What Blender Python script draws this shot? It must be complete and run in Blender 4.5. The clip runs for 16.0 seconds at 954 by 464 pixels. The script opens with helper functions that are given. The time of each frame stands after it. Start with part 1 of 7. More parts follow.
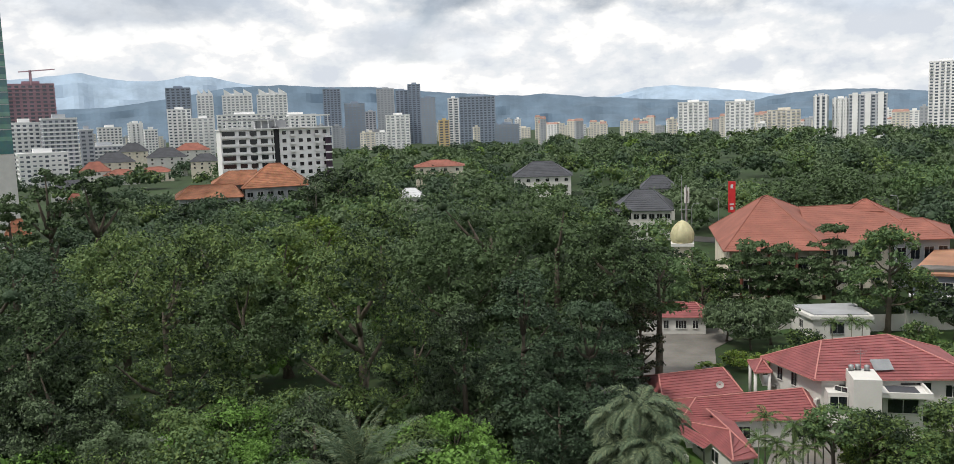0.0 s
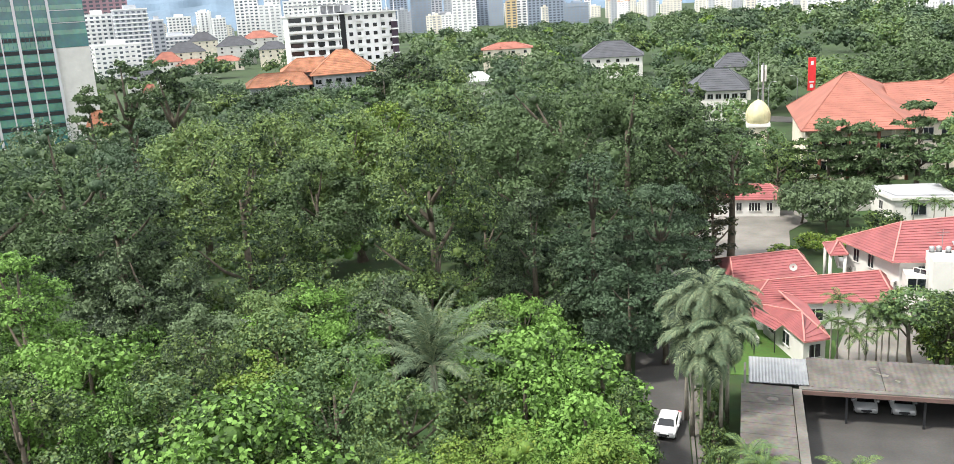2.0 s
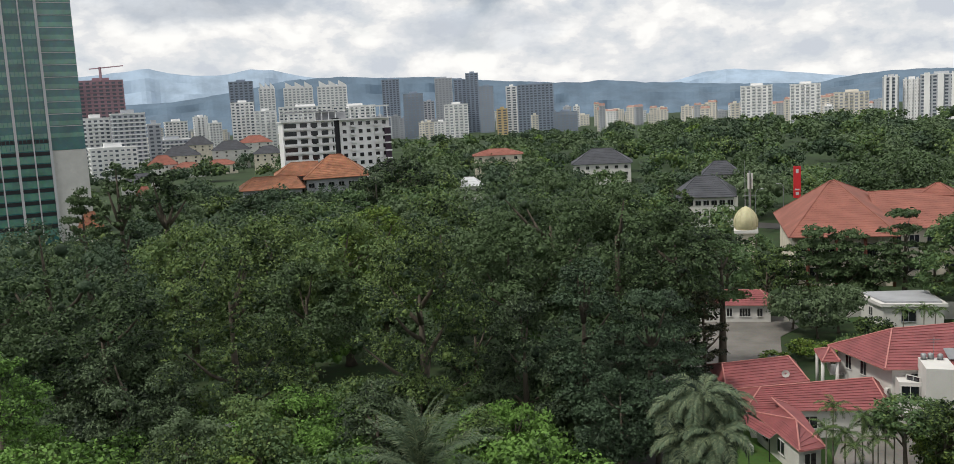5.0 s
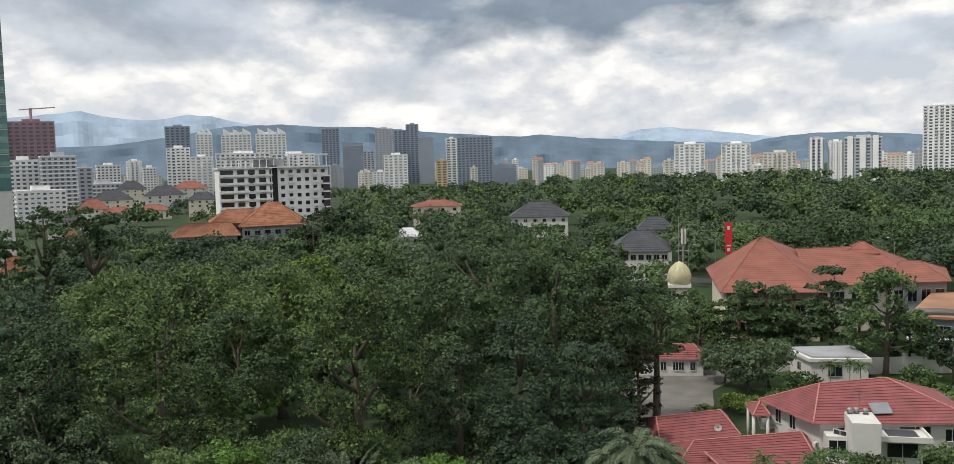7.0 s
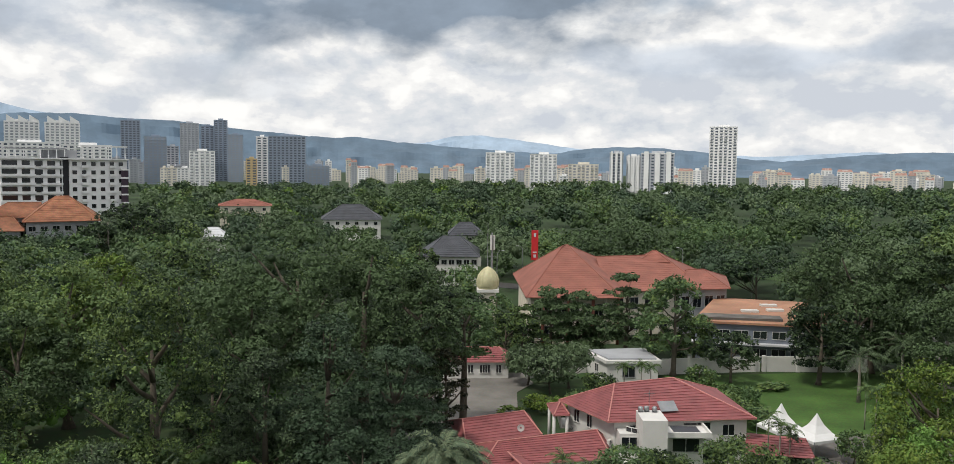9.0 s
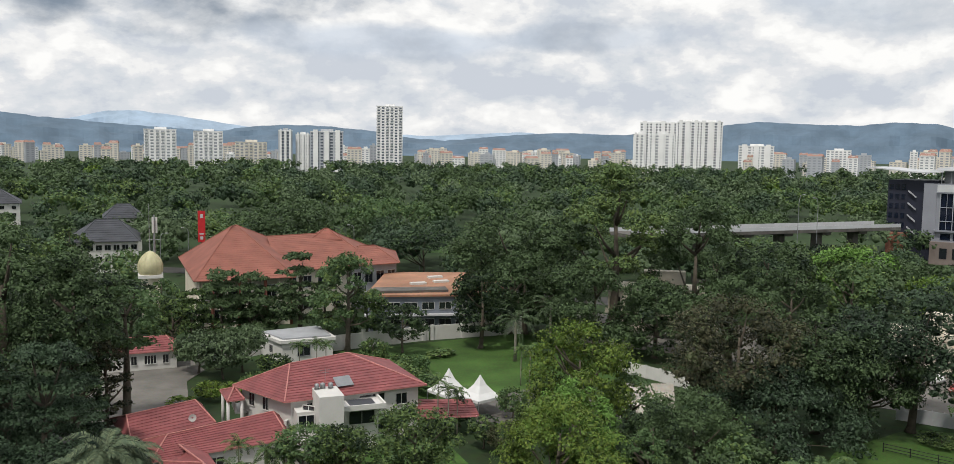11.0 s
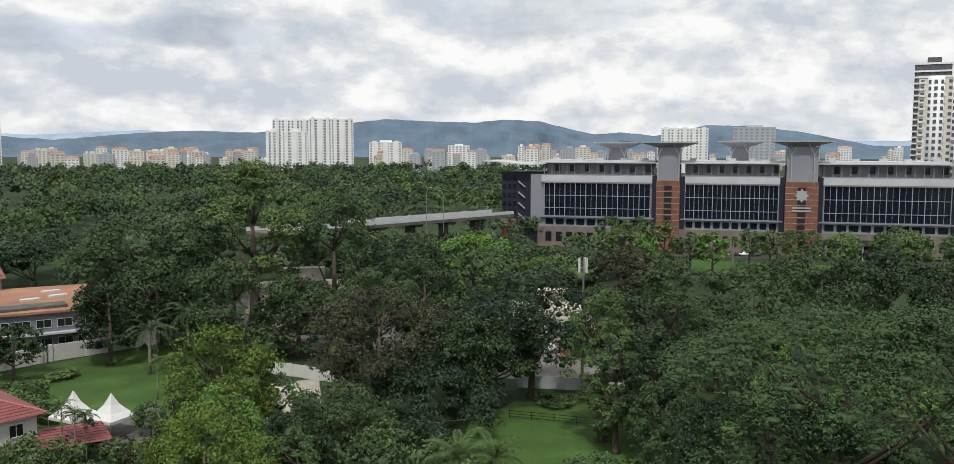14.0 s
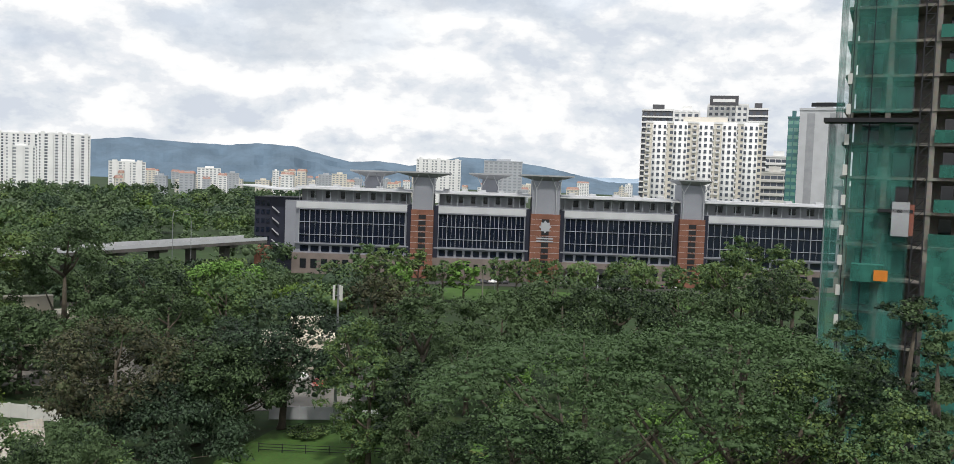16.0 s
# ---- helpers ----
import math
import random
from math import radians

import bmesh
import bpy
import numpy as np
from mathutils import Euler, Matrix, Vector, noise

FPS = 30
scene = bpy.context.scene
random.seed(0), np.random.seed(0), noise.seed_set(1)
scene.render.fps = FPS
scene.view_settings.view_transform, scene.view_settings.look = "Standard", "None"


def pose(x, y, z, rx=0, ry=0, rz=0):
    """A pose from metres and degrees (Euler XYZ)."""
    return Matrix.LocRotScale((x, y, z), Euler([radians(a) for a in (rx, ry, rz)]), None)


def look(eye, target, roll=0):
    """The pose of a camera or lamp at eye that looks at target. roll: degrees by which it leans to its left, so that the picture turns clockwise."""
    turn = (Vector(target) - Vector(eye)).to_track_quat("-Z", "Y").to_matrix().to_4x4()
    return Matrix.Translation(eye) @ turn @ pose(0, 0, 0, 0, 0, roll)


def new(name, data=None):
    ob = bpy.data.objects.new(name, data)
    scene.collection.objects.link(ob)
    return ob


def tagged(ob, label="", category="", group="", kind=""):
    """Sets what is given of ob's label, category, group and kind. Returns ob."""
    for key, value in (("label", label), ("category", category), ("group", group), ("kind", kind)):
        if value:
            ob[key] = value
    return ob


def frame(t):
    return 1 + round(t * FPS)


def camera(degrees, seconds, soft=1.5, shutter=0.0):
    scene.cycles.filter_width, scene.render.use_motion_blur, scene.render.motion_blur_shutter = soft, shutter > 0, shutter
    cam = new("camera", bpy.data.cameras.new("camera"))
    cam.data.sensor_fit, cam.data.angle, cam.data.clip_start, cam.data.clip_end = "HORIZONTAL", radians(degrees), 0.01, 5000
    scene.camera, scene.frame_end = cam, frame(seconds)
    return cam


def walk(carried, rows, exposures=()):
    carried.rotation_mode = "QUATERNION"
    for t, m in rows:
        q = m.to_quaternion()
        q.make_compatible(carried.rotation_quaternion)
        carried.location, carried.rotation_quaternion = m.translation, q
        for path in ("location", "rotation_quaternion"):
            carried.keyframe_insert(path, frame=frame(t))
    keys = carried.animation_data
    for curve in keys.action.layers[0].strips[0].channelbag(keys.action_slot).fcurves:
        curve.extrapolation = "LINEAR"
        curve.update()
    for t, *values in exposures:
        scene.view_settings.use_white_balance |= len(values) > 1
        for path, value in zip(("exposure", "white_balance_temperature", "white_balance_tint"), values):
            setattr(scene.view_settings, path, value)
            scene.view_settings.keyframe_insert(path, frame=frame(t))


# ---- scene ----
EXPOSURES = ((0.0, 0.08, 6500, 10), (0.5, 0.55, 6480, 10), (1.0, 1.0, 6480, 10), (1.5, 1.35, 6480, 10), (2.5, 1.3, 6480, 10), (3.0, 0.8, 6480, 10), (3.5, 0.4, 6480, 10), (4.0, 0.3, 6500, 10), (4.6, -0.1, 6500, 10), (7.3, -0.08, 6500, 10), (11.8, -0.13, 6420, 10), (13.5, -0.15, 6380, 10), (15.0, -0.16, 6360, 10), (15.6, -0.06, 6360, 10), (16.0, 0.03, 6360, 10))
cam = camera(57.14, 16.0, soft=0.65)
EYE = (0.0, 0.0, 35.0)


def aim(yaw, pitch, roll):
    """A pose at the eye: compass angle from +y towards +x, tilt, and lean, in degrees."""
    a, b = radians(yaw), radians(pitch)
    way = Vector((math.sin(a) * math.cos(b), math.cos(a) * math.cos(b), math.sin(b)))
    return look(EYE, Vector(EYE) + way, roll)


walk(cam, [
    (0.0, aim(-12.54, -7.03, -1.94)),
    (0.5, aim(-13.37, -11.49, -2.11)),
    (1.0, aim(-13.54, -13.65, -2.19)),
    (1.5, aim(-15.18, -14.37, -2.81)),
    (2.0, aim(-17.49, -14.34, -3.54)),
    (2.5, aim(-17.27, -14.36, -3.58)),
    (3.0, aim(-17.16, -14.37, -2.42)),
    (3.5, aim(-17.23, -13.77, -2.94)),
    (4.0, aim(-17.00, -11.40, -3.49)),
    (4.5, aim(-16.76, -8.04, -3.13)),
    (5.0, aim(-16.47, -7.61, -2.94)),
    (5.2, aim(-15.79, -7.51, -3.07)),
    (7.3, aim(-11.99, -4.19, -1.26)),
    (7.5, aim(-11.91, -4.17, -0.99)),
    (8.0, aim(-9.75, -4.05, -0.54)),
    (8.5, aim(-3.12, -4.20, -0.50)),
    (9.0, aim(-0.00, -4.28, 0.72)),
    (9.5, aim(8.59, -4.22, 1.69)),
    (9.7, aim(11.40, -4.67, 1.73)),
    (11.8, aim(27.19, -5.20, 0.52)),
    (12.0, aim(29.34, -5.21, 0.57)),
    (12.5, aim(34.05, -5.19, 0.61)),
    (13.0, aim(35.26, -5.16, -0.02)),
    (13.5, aim(36.30, -5.21, -0.31)),
    (14.0, aim(44.80, -5.36, 0.16)),
    (14.5, aim(50.15, -5.36, 0.40)),
    (15.0, aim(55.55, -5.24, 0.82)),
    (15.5, aim(58.52, -5.01, 1.56)),
    (16.0, aim(60.70, -3.25, 2.11)),
], EXPOSURES)

# ---- light: bright overcast ----
world = bpy.data.worlds.new("sky")
scene.world = world
world.use_nodes = True
wt = world.node_tree
wt.nodes.clear()


def wn(kind, **kw):
    n = wt.nodes.new(kind)
    for k, v in kw.items():
        if k == "op":
            n.operation = v
        else:
            n.inputs[k].default_value = v
    return n


def wmath(op, a, b=None, clamp=False):
    n = wt.nodes.new("ShaderNodeMath")
    n.operation, n.use_clamp = op, clamp
    for i, v in enumerate((a, b)):
        if v is None:
            continue
        if isinstance(v, (int, float)):
            n.inputs[i].default_value = v
        else:
            wt.links.new(v, n.inputs[i])
    return n.outputs[0]


SUN_EL, SUN_AZ = 58.0, -128.0
sky = wt.nodes.new("ShaderNodeTexSky")
sky.sky_type, sky.sun_disc = "NISHITA", False
sky.sun_elevation, sky.sun_rotation = radians(SUN_EL), radians(SUN_AZ)
coord = wt.nodes.new("ShaderNodeTexCoord")
sep = wt.nodes.new("ShaderNodeSeparateXYZ")
wt.links.new(coord.outputs["Generated"], sep.inputs[0])
comb = wt.nodes.new("ShaderNodeCombineXYZ")
for i, k in enumerate((1.8, 1.8, 3.4)):
    wt.links.new(wmath("MULTIPLY", sep.outputs[i], k), comb.inputs[i])


def wnoise(scale, detail, rough, offset, dist=0.0):
    mp = wt.nodes.new("ShaderNodeMapping")
    mp.inputs["Location"].default_value = offset
    wt.links.new(comb.outputs[0], mp.inputs[0])
    n = wn("ShaderNodeTexNoise", Scale=scale, Detail=detail, Roughness=rough, Distortion=dist)
    wt.links.new(mp.outputs[0], n.inputs["Vector"])
    return n.outputs["Fac"]


def wramp(fac, stops):
    r = wt.nodes.new("ShaderNodeValToRGB")
    r.color_ramp.interpolation = "EASE"
    while len(r.color_ramp.elements) < len(stops):
        r.color_ramp.elements.new(0.5)
    for e, (p, c) in zip(r.color_ramp.elements, stops):
        e.position, e.color = p, (*c, 1)
    wt.links.new(fac, r.inputs[0])
    return r.outputs[0]


def wmix(fac, a, b, kind="MIX"):
    m = wt.nodes.new("ShaderNodeMix")
    m.data_type, m.blend_type = "RGBA", kind
    for sock, v in ((m.inputs[0], fac), (m.inputs[6], a), (m.inputs[7], b)):
        if isinstance(v, (int, float)):
            sock.default_value = v
        elif isinstance(v, tuple):
            sock.default_value = (*v, 1)
        else:
            wt.links.new(v, sock)
    return m.outputs[2]


# cloud bodies: billows lit from above, over broad grey masses
def billow(scale, offset):
    """Cauliflower heads: bright rounded cells with soft creases."""
    warp = wt.nodes.new("ShaderNodeVectorMath")
    warp.operation = "MULTIPLY_ADD"
    nz = wn("ShaderNodeTexNoise", Scale=scale * 0.9, Detail=4.0, Roughness=0.6)
    wt.links.new(comb.outputs[0], nz.inputs["Vector"])
    wt.links.new(nz.outputs["Color"], warp.inputs[0])
    warp.inputs[1].default_value = (1.1 / scale,) * 3
    shift = wt.nodes.new("ShaderNodeVectorMath")
    shift.operation = "ADD"
    wt.links.new(comb.outputs[0], shift.inputs[0])
    shift.inputs[1].default_value = offset
    wt.links.new(shift.outputs[0], warp.inputs[2])
    v = wt.nodes.new("ShaderNodeTexVoronoi")
    v.feature = "SMOOTH_F1"
    v.inputs["Scale"].default_value, v.inputs["Smoothness"].default_value = scale, 0.35
    wt.links.new(warp.outputs[0], v.inputs["Vector"])
    return wmath("SUBTRACT", 0.62, v.outputs["Distance"])


n1 = wnoise(4.4, 9.0, 0.58, (5.1, 1.7, 0.30), 0.1)
n2 = wnoise(4.4, 9.0, 0.58, (5.1, 1.7, 0.38), 0.1)
soft1 = wnoise(1.9, 3.0, 0.5, (2.3, 0.4, 0.0), 0.2)
soft2 = wnoise(2.6, 3.0, 0.5, (7.7, 3.1, 1.0), 0.2)
relief = wmath("MULTIPLY", wmath("SUBTRACT", n1, n2), 2.0)
bumps = wmath("ADD", wmath("MULTIPLY", billow(5.0, (1.3, 4.1, 0.2)), 0.34), wmath("ADD", wmath("MULTIPLY", billow(12.0, (3.3, 0.7, 1.2)), 0.26), wmath("MULTIPLY", billow(27.0, (6.1, 2.2, 0.7)), 0.16)))
tone = wmath("ADD", wmath("ADD", relief, bumps), wmath("ADD", wmath("MULTIPLY", soft1, 0.66), 0.13))
clouds = wramp(tone, [(0.25, (0.64, 0.68, 0.74)), (0.42, (0.74, 0.77, 0.80)), (0.54, (0.82, 0.83, 0.845)), (0.66, (0.94, 0.935, 0.92)), (0.84, (1.05, 1.04, 1.01))])
# dark-bellied clouds: compass angle, height, half width, half height, tone
for az, el, half, tall, grey, dense in ((-8, 12.4, 27, 3.9, (0.27, 0.33, 0.405), 1.0), (-33, 9.0, 12, 2.4, (0.46, 0.52, 0.60), 0.7), (19, 6.8, 9, 1.1, (0.55, 0.61, 0.69), 0.75), (27, 7.2, 6, 1.2, (0.50, 0.56, 0.64), 0.7), (-16, 5.2, 6, 1.2, (0.62, 0.67, 0.74), 0.5), (48, 9.0, 9, 1.6, (0.62, 0.68, 0.75), 0.5), (61, 12.0, 8, 1.6, (0.60, 0.66, 0.74), 0.55), (36, 12.5, 10, 1.5, (0.66, 0.71, 0.78), 0.5)):
    a = radians(az)
    side = wmath("ADD", wmath("MULTIPLY", sep.outputs[0], math.cos(a)), wmath("MULTIPLY", sep.outputs[1], -math.sin(a)))
    u = wmath("DIVIDE", side, math.sin(radians(half)))
    v = wmath("DIVIDE", wmath("SUBTRACT", sep.outputs[2], math.sin(radians(el))), math.sin(radians(tall)))
    far = wmath("SQRT", wmath("ADD", wmath("MULTIPLY", u, u), wmath("MULTIPLY", v, v)))
    far = wmath("ADD", far, wmath("ADD", wmath("MULTIPLY", wmath("SUBTRACT", soft2, 0.5), 2.4), wmath("MULTIPLY", wmath("SUBTRACT", n1, 0.5), 0.9)))
    mask = wmath("MULTIPLY", wmath("MULTIPLY", wmath("SUBTRACT", 1.2, far), 2.2, True), dense, True)
    tint = wmix(1.0, grey, wramp(n1, [(0.3, (0.85, 0.85, 0.85)), (0.7, (1.2, 1.2, 1.2))]), "MULTIPLY")
    clouds = wmix(mask, clouds, tint)
skyc = wmix(1.0, sky.outputs[0], (0.10, 0.10, 0.10), "MULTIPLY")
gap = wramp(wnoise(1.6, 6.0, 0.55, (9.0, 3.0, 2.0)), [(0.30, (0.40, 0.40, 0.40)), (0.40, (0.0, 0.0, 0.0))])
total = wmix(gap, clouds, skyc)
bg = wn("ShaderNodeBackground", Strength=1.03)
wt.links.new(total, bg.inputs[0])
wt.links.new(bg.outputs[0], wt.nodes.new("ShaderNodeOutputWorld").inputs[0])

sun_data = bpy.data.lights.new("sun", "SUN")
sun_data.energy, sun_data.angle, sun_data.color = 2.7, radians(5), (1.0, 0.95, 0.86)
sun = new("sun", sun_data)
sa, se = radians(SUN_AZ), radians(SUN_EL)
sun.matrix_world = look((200 * math.sin(sa), 200 * math.cos(sa), 300), (200 * math.sin(sa) - math.sin(sa) * math.cos(se), 200 * math.cos(sa) - math.cos(sa) * math.cos(se), 300 - math.sin(se)))


# ---- materials ----
def nodes_of(name):
    m = bpy.data.materials.new(name)
    m.use_nodes = True
    t = m.node_tree
    return m, t, t.nodes["Principled BSDF"]


def material(name, col, rough=0.75, metal=0.0, var=0.22, scale=0.6, fine=9.0, bump=0.15, stain=None, stain_at=0.6, spec=0.3, coords="Object"):
    """A surface with slow stains and fine grain, at real size."""
    m, t, b = nodes_of(name)
    tc = t.nodes.new("ShaderNodeTexCoord")
    n1, n2 = t.nodes.new("ShaderNodeTexNoise"), t.nodes.new("ShaderNodeTexNoise")
    for n, s, d in ((n1, scale, 5.0), (n2, fine, 4.0)):
        n.inputs["Scale"].default_value, n.inputs["Detail"].default_value = s, d
        t.links.new(tc.outputs[coords], n.inputs["Vector"])
    r = t.nodes.new("ShaderNodeValToRGB")
    lo, hi = 1 - var, 1 + var * 0.6
    stops = r.color_ramp.elements
    stops[0].position, stops[0].color = 0.3, (*[min(1, c * lo) for c in col], 1)
    stops[1].position, stops[1].color = 0.7, (*[min(1, c * hi) for c in col], 1)
    if stain:
        e = stops.new(stain_at + 0.12)
        e.color = (*stain, 1)
        e2 = stops.new(stain_at)
        e2.color = (*col, 1)
    t.links.new(n1.outputs["Fac"], r.inputs[0])
    mx = t.nodes.new("ShaderNodeMix")
    mx.data_type, mx.blend_type = "RGBA", "OVERLAY"
    mx.inputs[0].default_value = var
    t.links.new(r.outputs[0], mx.inputs[6])
    t.links.new(n2.outputs["Color"], mx.inputs[7])
    t.links.new(mx.outputs[2], b.inputs["Base Color"])
    b.inputs["Roughness"].default_value, b.inputs["Metallic"].default_value = rough, metal
    b.inputs["Specular IOR Level"].default_value = spec
    if bump:
        bp = t.nodes.new("ShaderNodeBump")
        bp.inputs["Strength"].default_value, bp.inputs["Distance"].default_value = bump, 0.05
        t.links.new(n2.outputs["Fac"], bp.inputs["Height"])
        t.links.new(bp.outputs[0], b.inputs["Normal"])
    return m


def foliage(name, dark, light, tip=None, tips=0.0, size=0.35):
    """Leaves: a mix of tones leaf by leaf and branch by branch, partly letting light through."""
    m, t, b = nodes_of(name)
    geo, info, tc = t.nodes.new("ShaderNodeNewGeometry"), t.nodes.new("ShaderNodeObjectInfo"), t.nodes.new("ShaderNodeTexCoord")
    n = t.nodes.new("ShaderNodeTexNoise")
    n.inputs["Scale"].default_value, n.inputs["Detail"].default_value = size, 3.0
    t.links.new(tc.outputs["Object"], n.inputs["Vector"])
    add = t.nodes.new("ShaderNodeMath")
    add.operation = "MULTIPLY_ADD"
    add.inputs[1].default_value = 0.46
    t.links.new(geo.outputs["Random Per Island"], add.inputs[0])
    t.links.new(n.outputs["Fac"], add.inputs[2])
    add2 = t.nodes.new("ShaderNodeMath")
    add2.operation = "MULTIPLY_ADD"
    add2.inputs[1].default_value = 0.46
    t.links.new(info.outputs["Random"], add2.inputs[0])
    t.links.new(add.outputs[0], add2.inputs[2])
    r = t.nodes.new("ShaderNodeValToRGB")
    e = r.color_ramp.elements
    e[0].position, e[0].color = 0.64, (*[c * 0.5 for c in dark], 1)
    e[1].position, e[1].color = 1.0, (*light, 1)
    if tip:
        x = e.new(1.0 - tips)
        x.color = (*tip, 1)
    t.links.new(add2.outputs[0], r.inputs[0])
    t.links.new(r.outputs[0], b.inputs["Base Color"])
    b.inputs["Roughness"].default_value, b.inputs["Specular IOR Level"].default_value = 0.6, 0.25
    grain, bp = t.nodes.new("ShaderNodeTexNoise"), t.nodes.new("ShaderNodeBump")
    grain.inputs["Scale"].default_value, grain.inputs["Detail"].default_value = 1.6, 3.0
    t.links.new(tc.outputs["Object"], grain.inputs["Vector"])
    bp.inputs["Strength"].default_value, bp.inputs["Distance"].default_value = 0.5, 0.3
    t.links.new(grain.outputs["Fac"], bp.inputs["Height"])
    t.links.new(bp.outputs[0], b.inputs["Normal"])
    tr = t.nodes.new("ShaderNodeBsdfTranslucent")
    t.links.new(r.outputs[0], tr.inputs[0])
    ms = t.nodes.new("ShaderNodeMixShader")
    ms.inputs[0].default_value = 0.14
    t.links.new(b.outputs[0], ms.inputs[1])
    t.links.new(tr.outputs[0], ms.inputs[2])
    t.links.new(ms.outputs[0], t.nodes["Material Output"].inputs[0])
    return m


def glass_dark(name, col, rough=0.12):
    m, t, b = nodes_of(name)
    b.inputs["Base Color"].default_value = (*col, 1)
    b.inputs["Roughness"].default_value, b.inputs["Specular IOR Level"].default_value = rough, 0.7
    return m


LEAF = {
    "deep": foliage("leaves_deep_green", (0.022, 0.045, 0.025), (0.070, 0.112, 0.046)),
    "mid": foliage("leaves_mid_green", (0.030, 0.062, 0.028), (0.082, 0.140, 0.056), (0.139, 0.204, 0.058), 0.03),
    "grey": foliage("leaves_grey_green", (0.038, 0.064, 0.037), (0.106, 0.154, 0.077)),
    "bright": foliage("leaves_bright_green", (0.057, 0.120, 0.029), (0.141, 0.266, 0.055)),
    "lime": foliage("leaves_yellow_green", (0.034, 0.074, 0.017), (0.105, 0.180, 0.032), (0.17, 0.235, 0.040), 0.02),
    "brown": foliage("leaves_brownish_green", (0.034, 0.048, 0.024), (0.078, 0.098, 0.044), (0.088, 0.084, 0.044), 0.02),
    "rain": foliage("leaves_rain_tree", (0.022, 0.048, 0.026), (0.062, 0.108, 0.042)),
    "dusk": foliage("leaves_dusky_green", (0.021, 0.040, 0.025), (0.052, 0.088, 0.047)),
    "fresh": foliage("leaves_fresh_green", (0.040, 0.081, 0.035), (0.122, 0.190, 0.070), (0.158, 0.223, 0.063), 0.03),
    "palm": foliage("leaves_palm", (0.027, 0.059, 0.036), (0.102, 0.147, 0.088), (0.204, 0.246, 0.138), 0.02),
}
M_BARK = material("bark", (0.10, 0.085, 0.065), 0.9, var=0.35, scale=1.5, fine=14, bump=0.5)
M_BARK_PALE = material("pale_bark", (0.26, 0.24, 0.20), 0.9, var=0.3, scale=1.5, fine=14, bump=0.4)
M_GRASS = material("grass", (0.058, 0.118, 0.024), 0.9, var=0.4, scale=0.12, fine=3.0, bump=0.6, stain=(0.11, 0.12, 0.04), stain_at=0.62)
M_GROUND = material("ground_cover", (0.030, 0.055, 0.018), 0.95, var=0.5, scale=0.02, fine=0.6, bump=0.6, stain=(0.06, 0.07, 0.03), stain_at=0.62)
M_ASPHALT = material("asphalt", (0.062, 0.060, 0.058), 0.85, var=0.3, scale=0.25, fine=6, bump=0.2, stain=(0.095, 0.09, 0.085), stain_at=0.6)
M_PAVE = material("paved_yard", (0.17, 0.16, 0.145), 0.85, var=0.35, scale=0.22, fine=5, bump=0.2, stain=(0.10, 0.095, 0.085), stain_at=0.58)
M_CONC = material("weathered_concrete", (0.13, 0.122, 0.112), 0.9, var=0.4, scale=0.35, fine=5, bump=0.25, stain=(0.09, 0.085, 0.08), stain_at=0.6)
M_WHITE = material("white_paint", (0.62, 0.61, 0.585), 0.7, var=0.12, scale=0.5, fine=6, bump=0.05, stain=(0.47, 0.45, 0.42), stain_at=0.66)
M_CREAM = material("cream_paint", (0.68, 0.62, 0.52), 0.75, var=0.14, scale=0.4, fine=6, bump=0.05)
M_GREYWALL = material("grey_paint", (0.34, 0.35, 0.37), 0.75, var=0.15, scale=0.3, fine=5, bump=0.05)
M_LIGHTGREY = material("light_grey_cladding", (0.52, 0.53, 0.55), 0.5, var=0.1, scale=0.2, fine=3, bump=0.03)
M_TILE_RED = material("red_roof_tile", (0.25, 0.078, 0.080), 0.6, var=0.28, scale=0.5, fine=5, bump=0.2, stain=(0.185, 0.062, 0.062), stain_at=0.6)
M_TILE_RIDGE = material("pale_ridge_tile", (0.46, 0.20, 0.18), 0.7, var=0.2, scale=2, fine=8, bump=0.2)
M_TILE_BROWN = material("russet_roof_tile", (0.26, 0.098, 0.072), 0.75, var=0.25, scale=0.25, fine=4, bump=0.2, stain=(0.20, 0.08, 0.06), stain_at=0.6)
M_TILE_ORANGE = material("orange_roof_tile", (0.29, 0.125, 0.070), 0.8, var=0.45, scale=0.30, fine=2, bump=0.25, stain=(0.16, 0.06, 0.03), stain_at=0.58)
M_TILE_GREY = material("slate_grey_roof", (0.055, 0.058, 0.068), 0.6, var=0.3, scale=0.3, fine=3, bump=0.2)
M_GLASS = glass_dark("dark_window_glass", (0.012, 0.015, 0.02))
M_GLASS_BLUE = glass_dark("blue_black_curtain_glass", (0.008, 0.012, 0.026), 0.1)
M_METAL = material("galvanised_metal", (0.33, 0.34, 0.35), 0.45, 0.7, var=0.15, scale=1, fine=6, bump=0.05)
M_DARKMETAL = material("dark_metal", (0.035, 0.036, 0.04), 0.5, 0.5, var=0.2, scale=1, fine=6, bump=0.05)
M_BRICK = material("terracotta_cladding", (0.21, 0.095, 0.065), 0.8, var=0.2, scale=0.4, fine=3, bump=0.15)
M_RED = material("red_paint", (0.55, 0.03, 0.035), 0.5, var=0.1, scale=1, fine=5, bump=0.02)


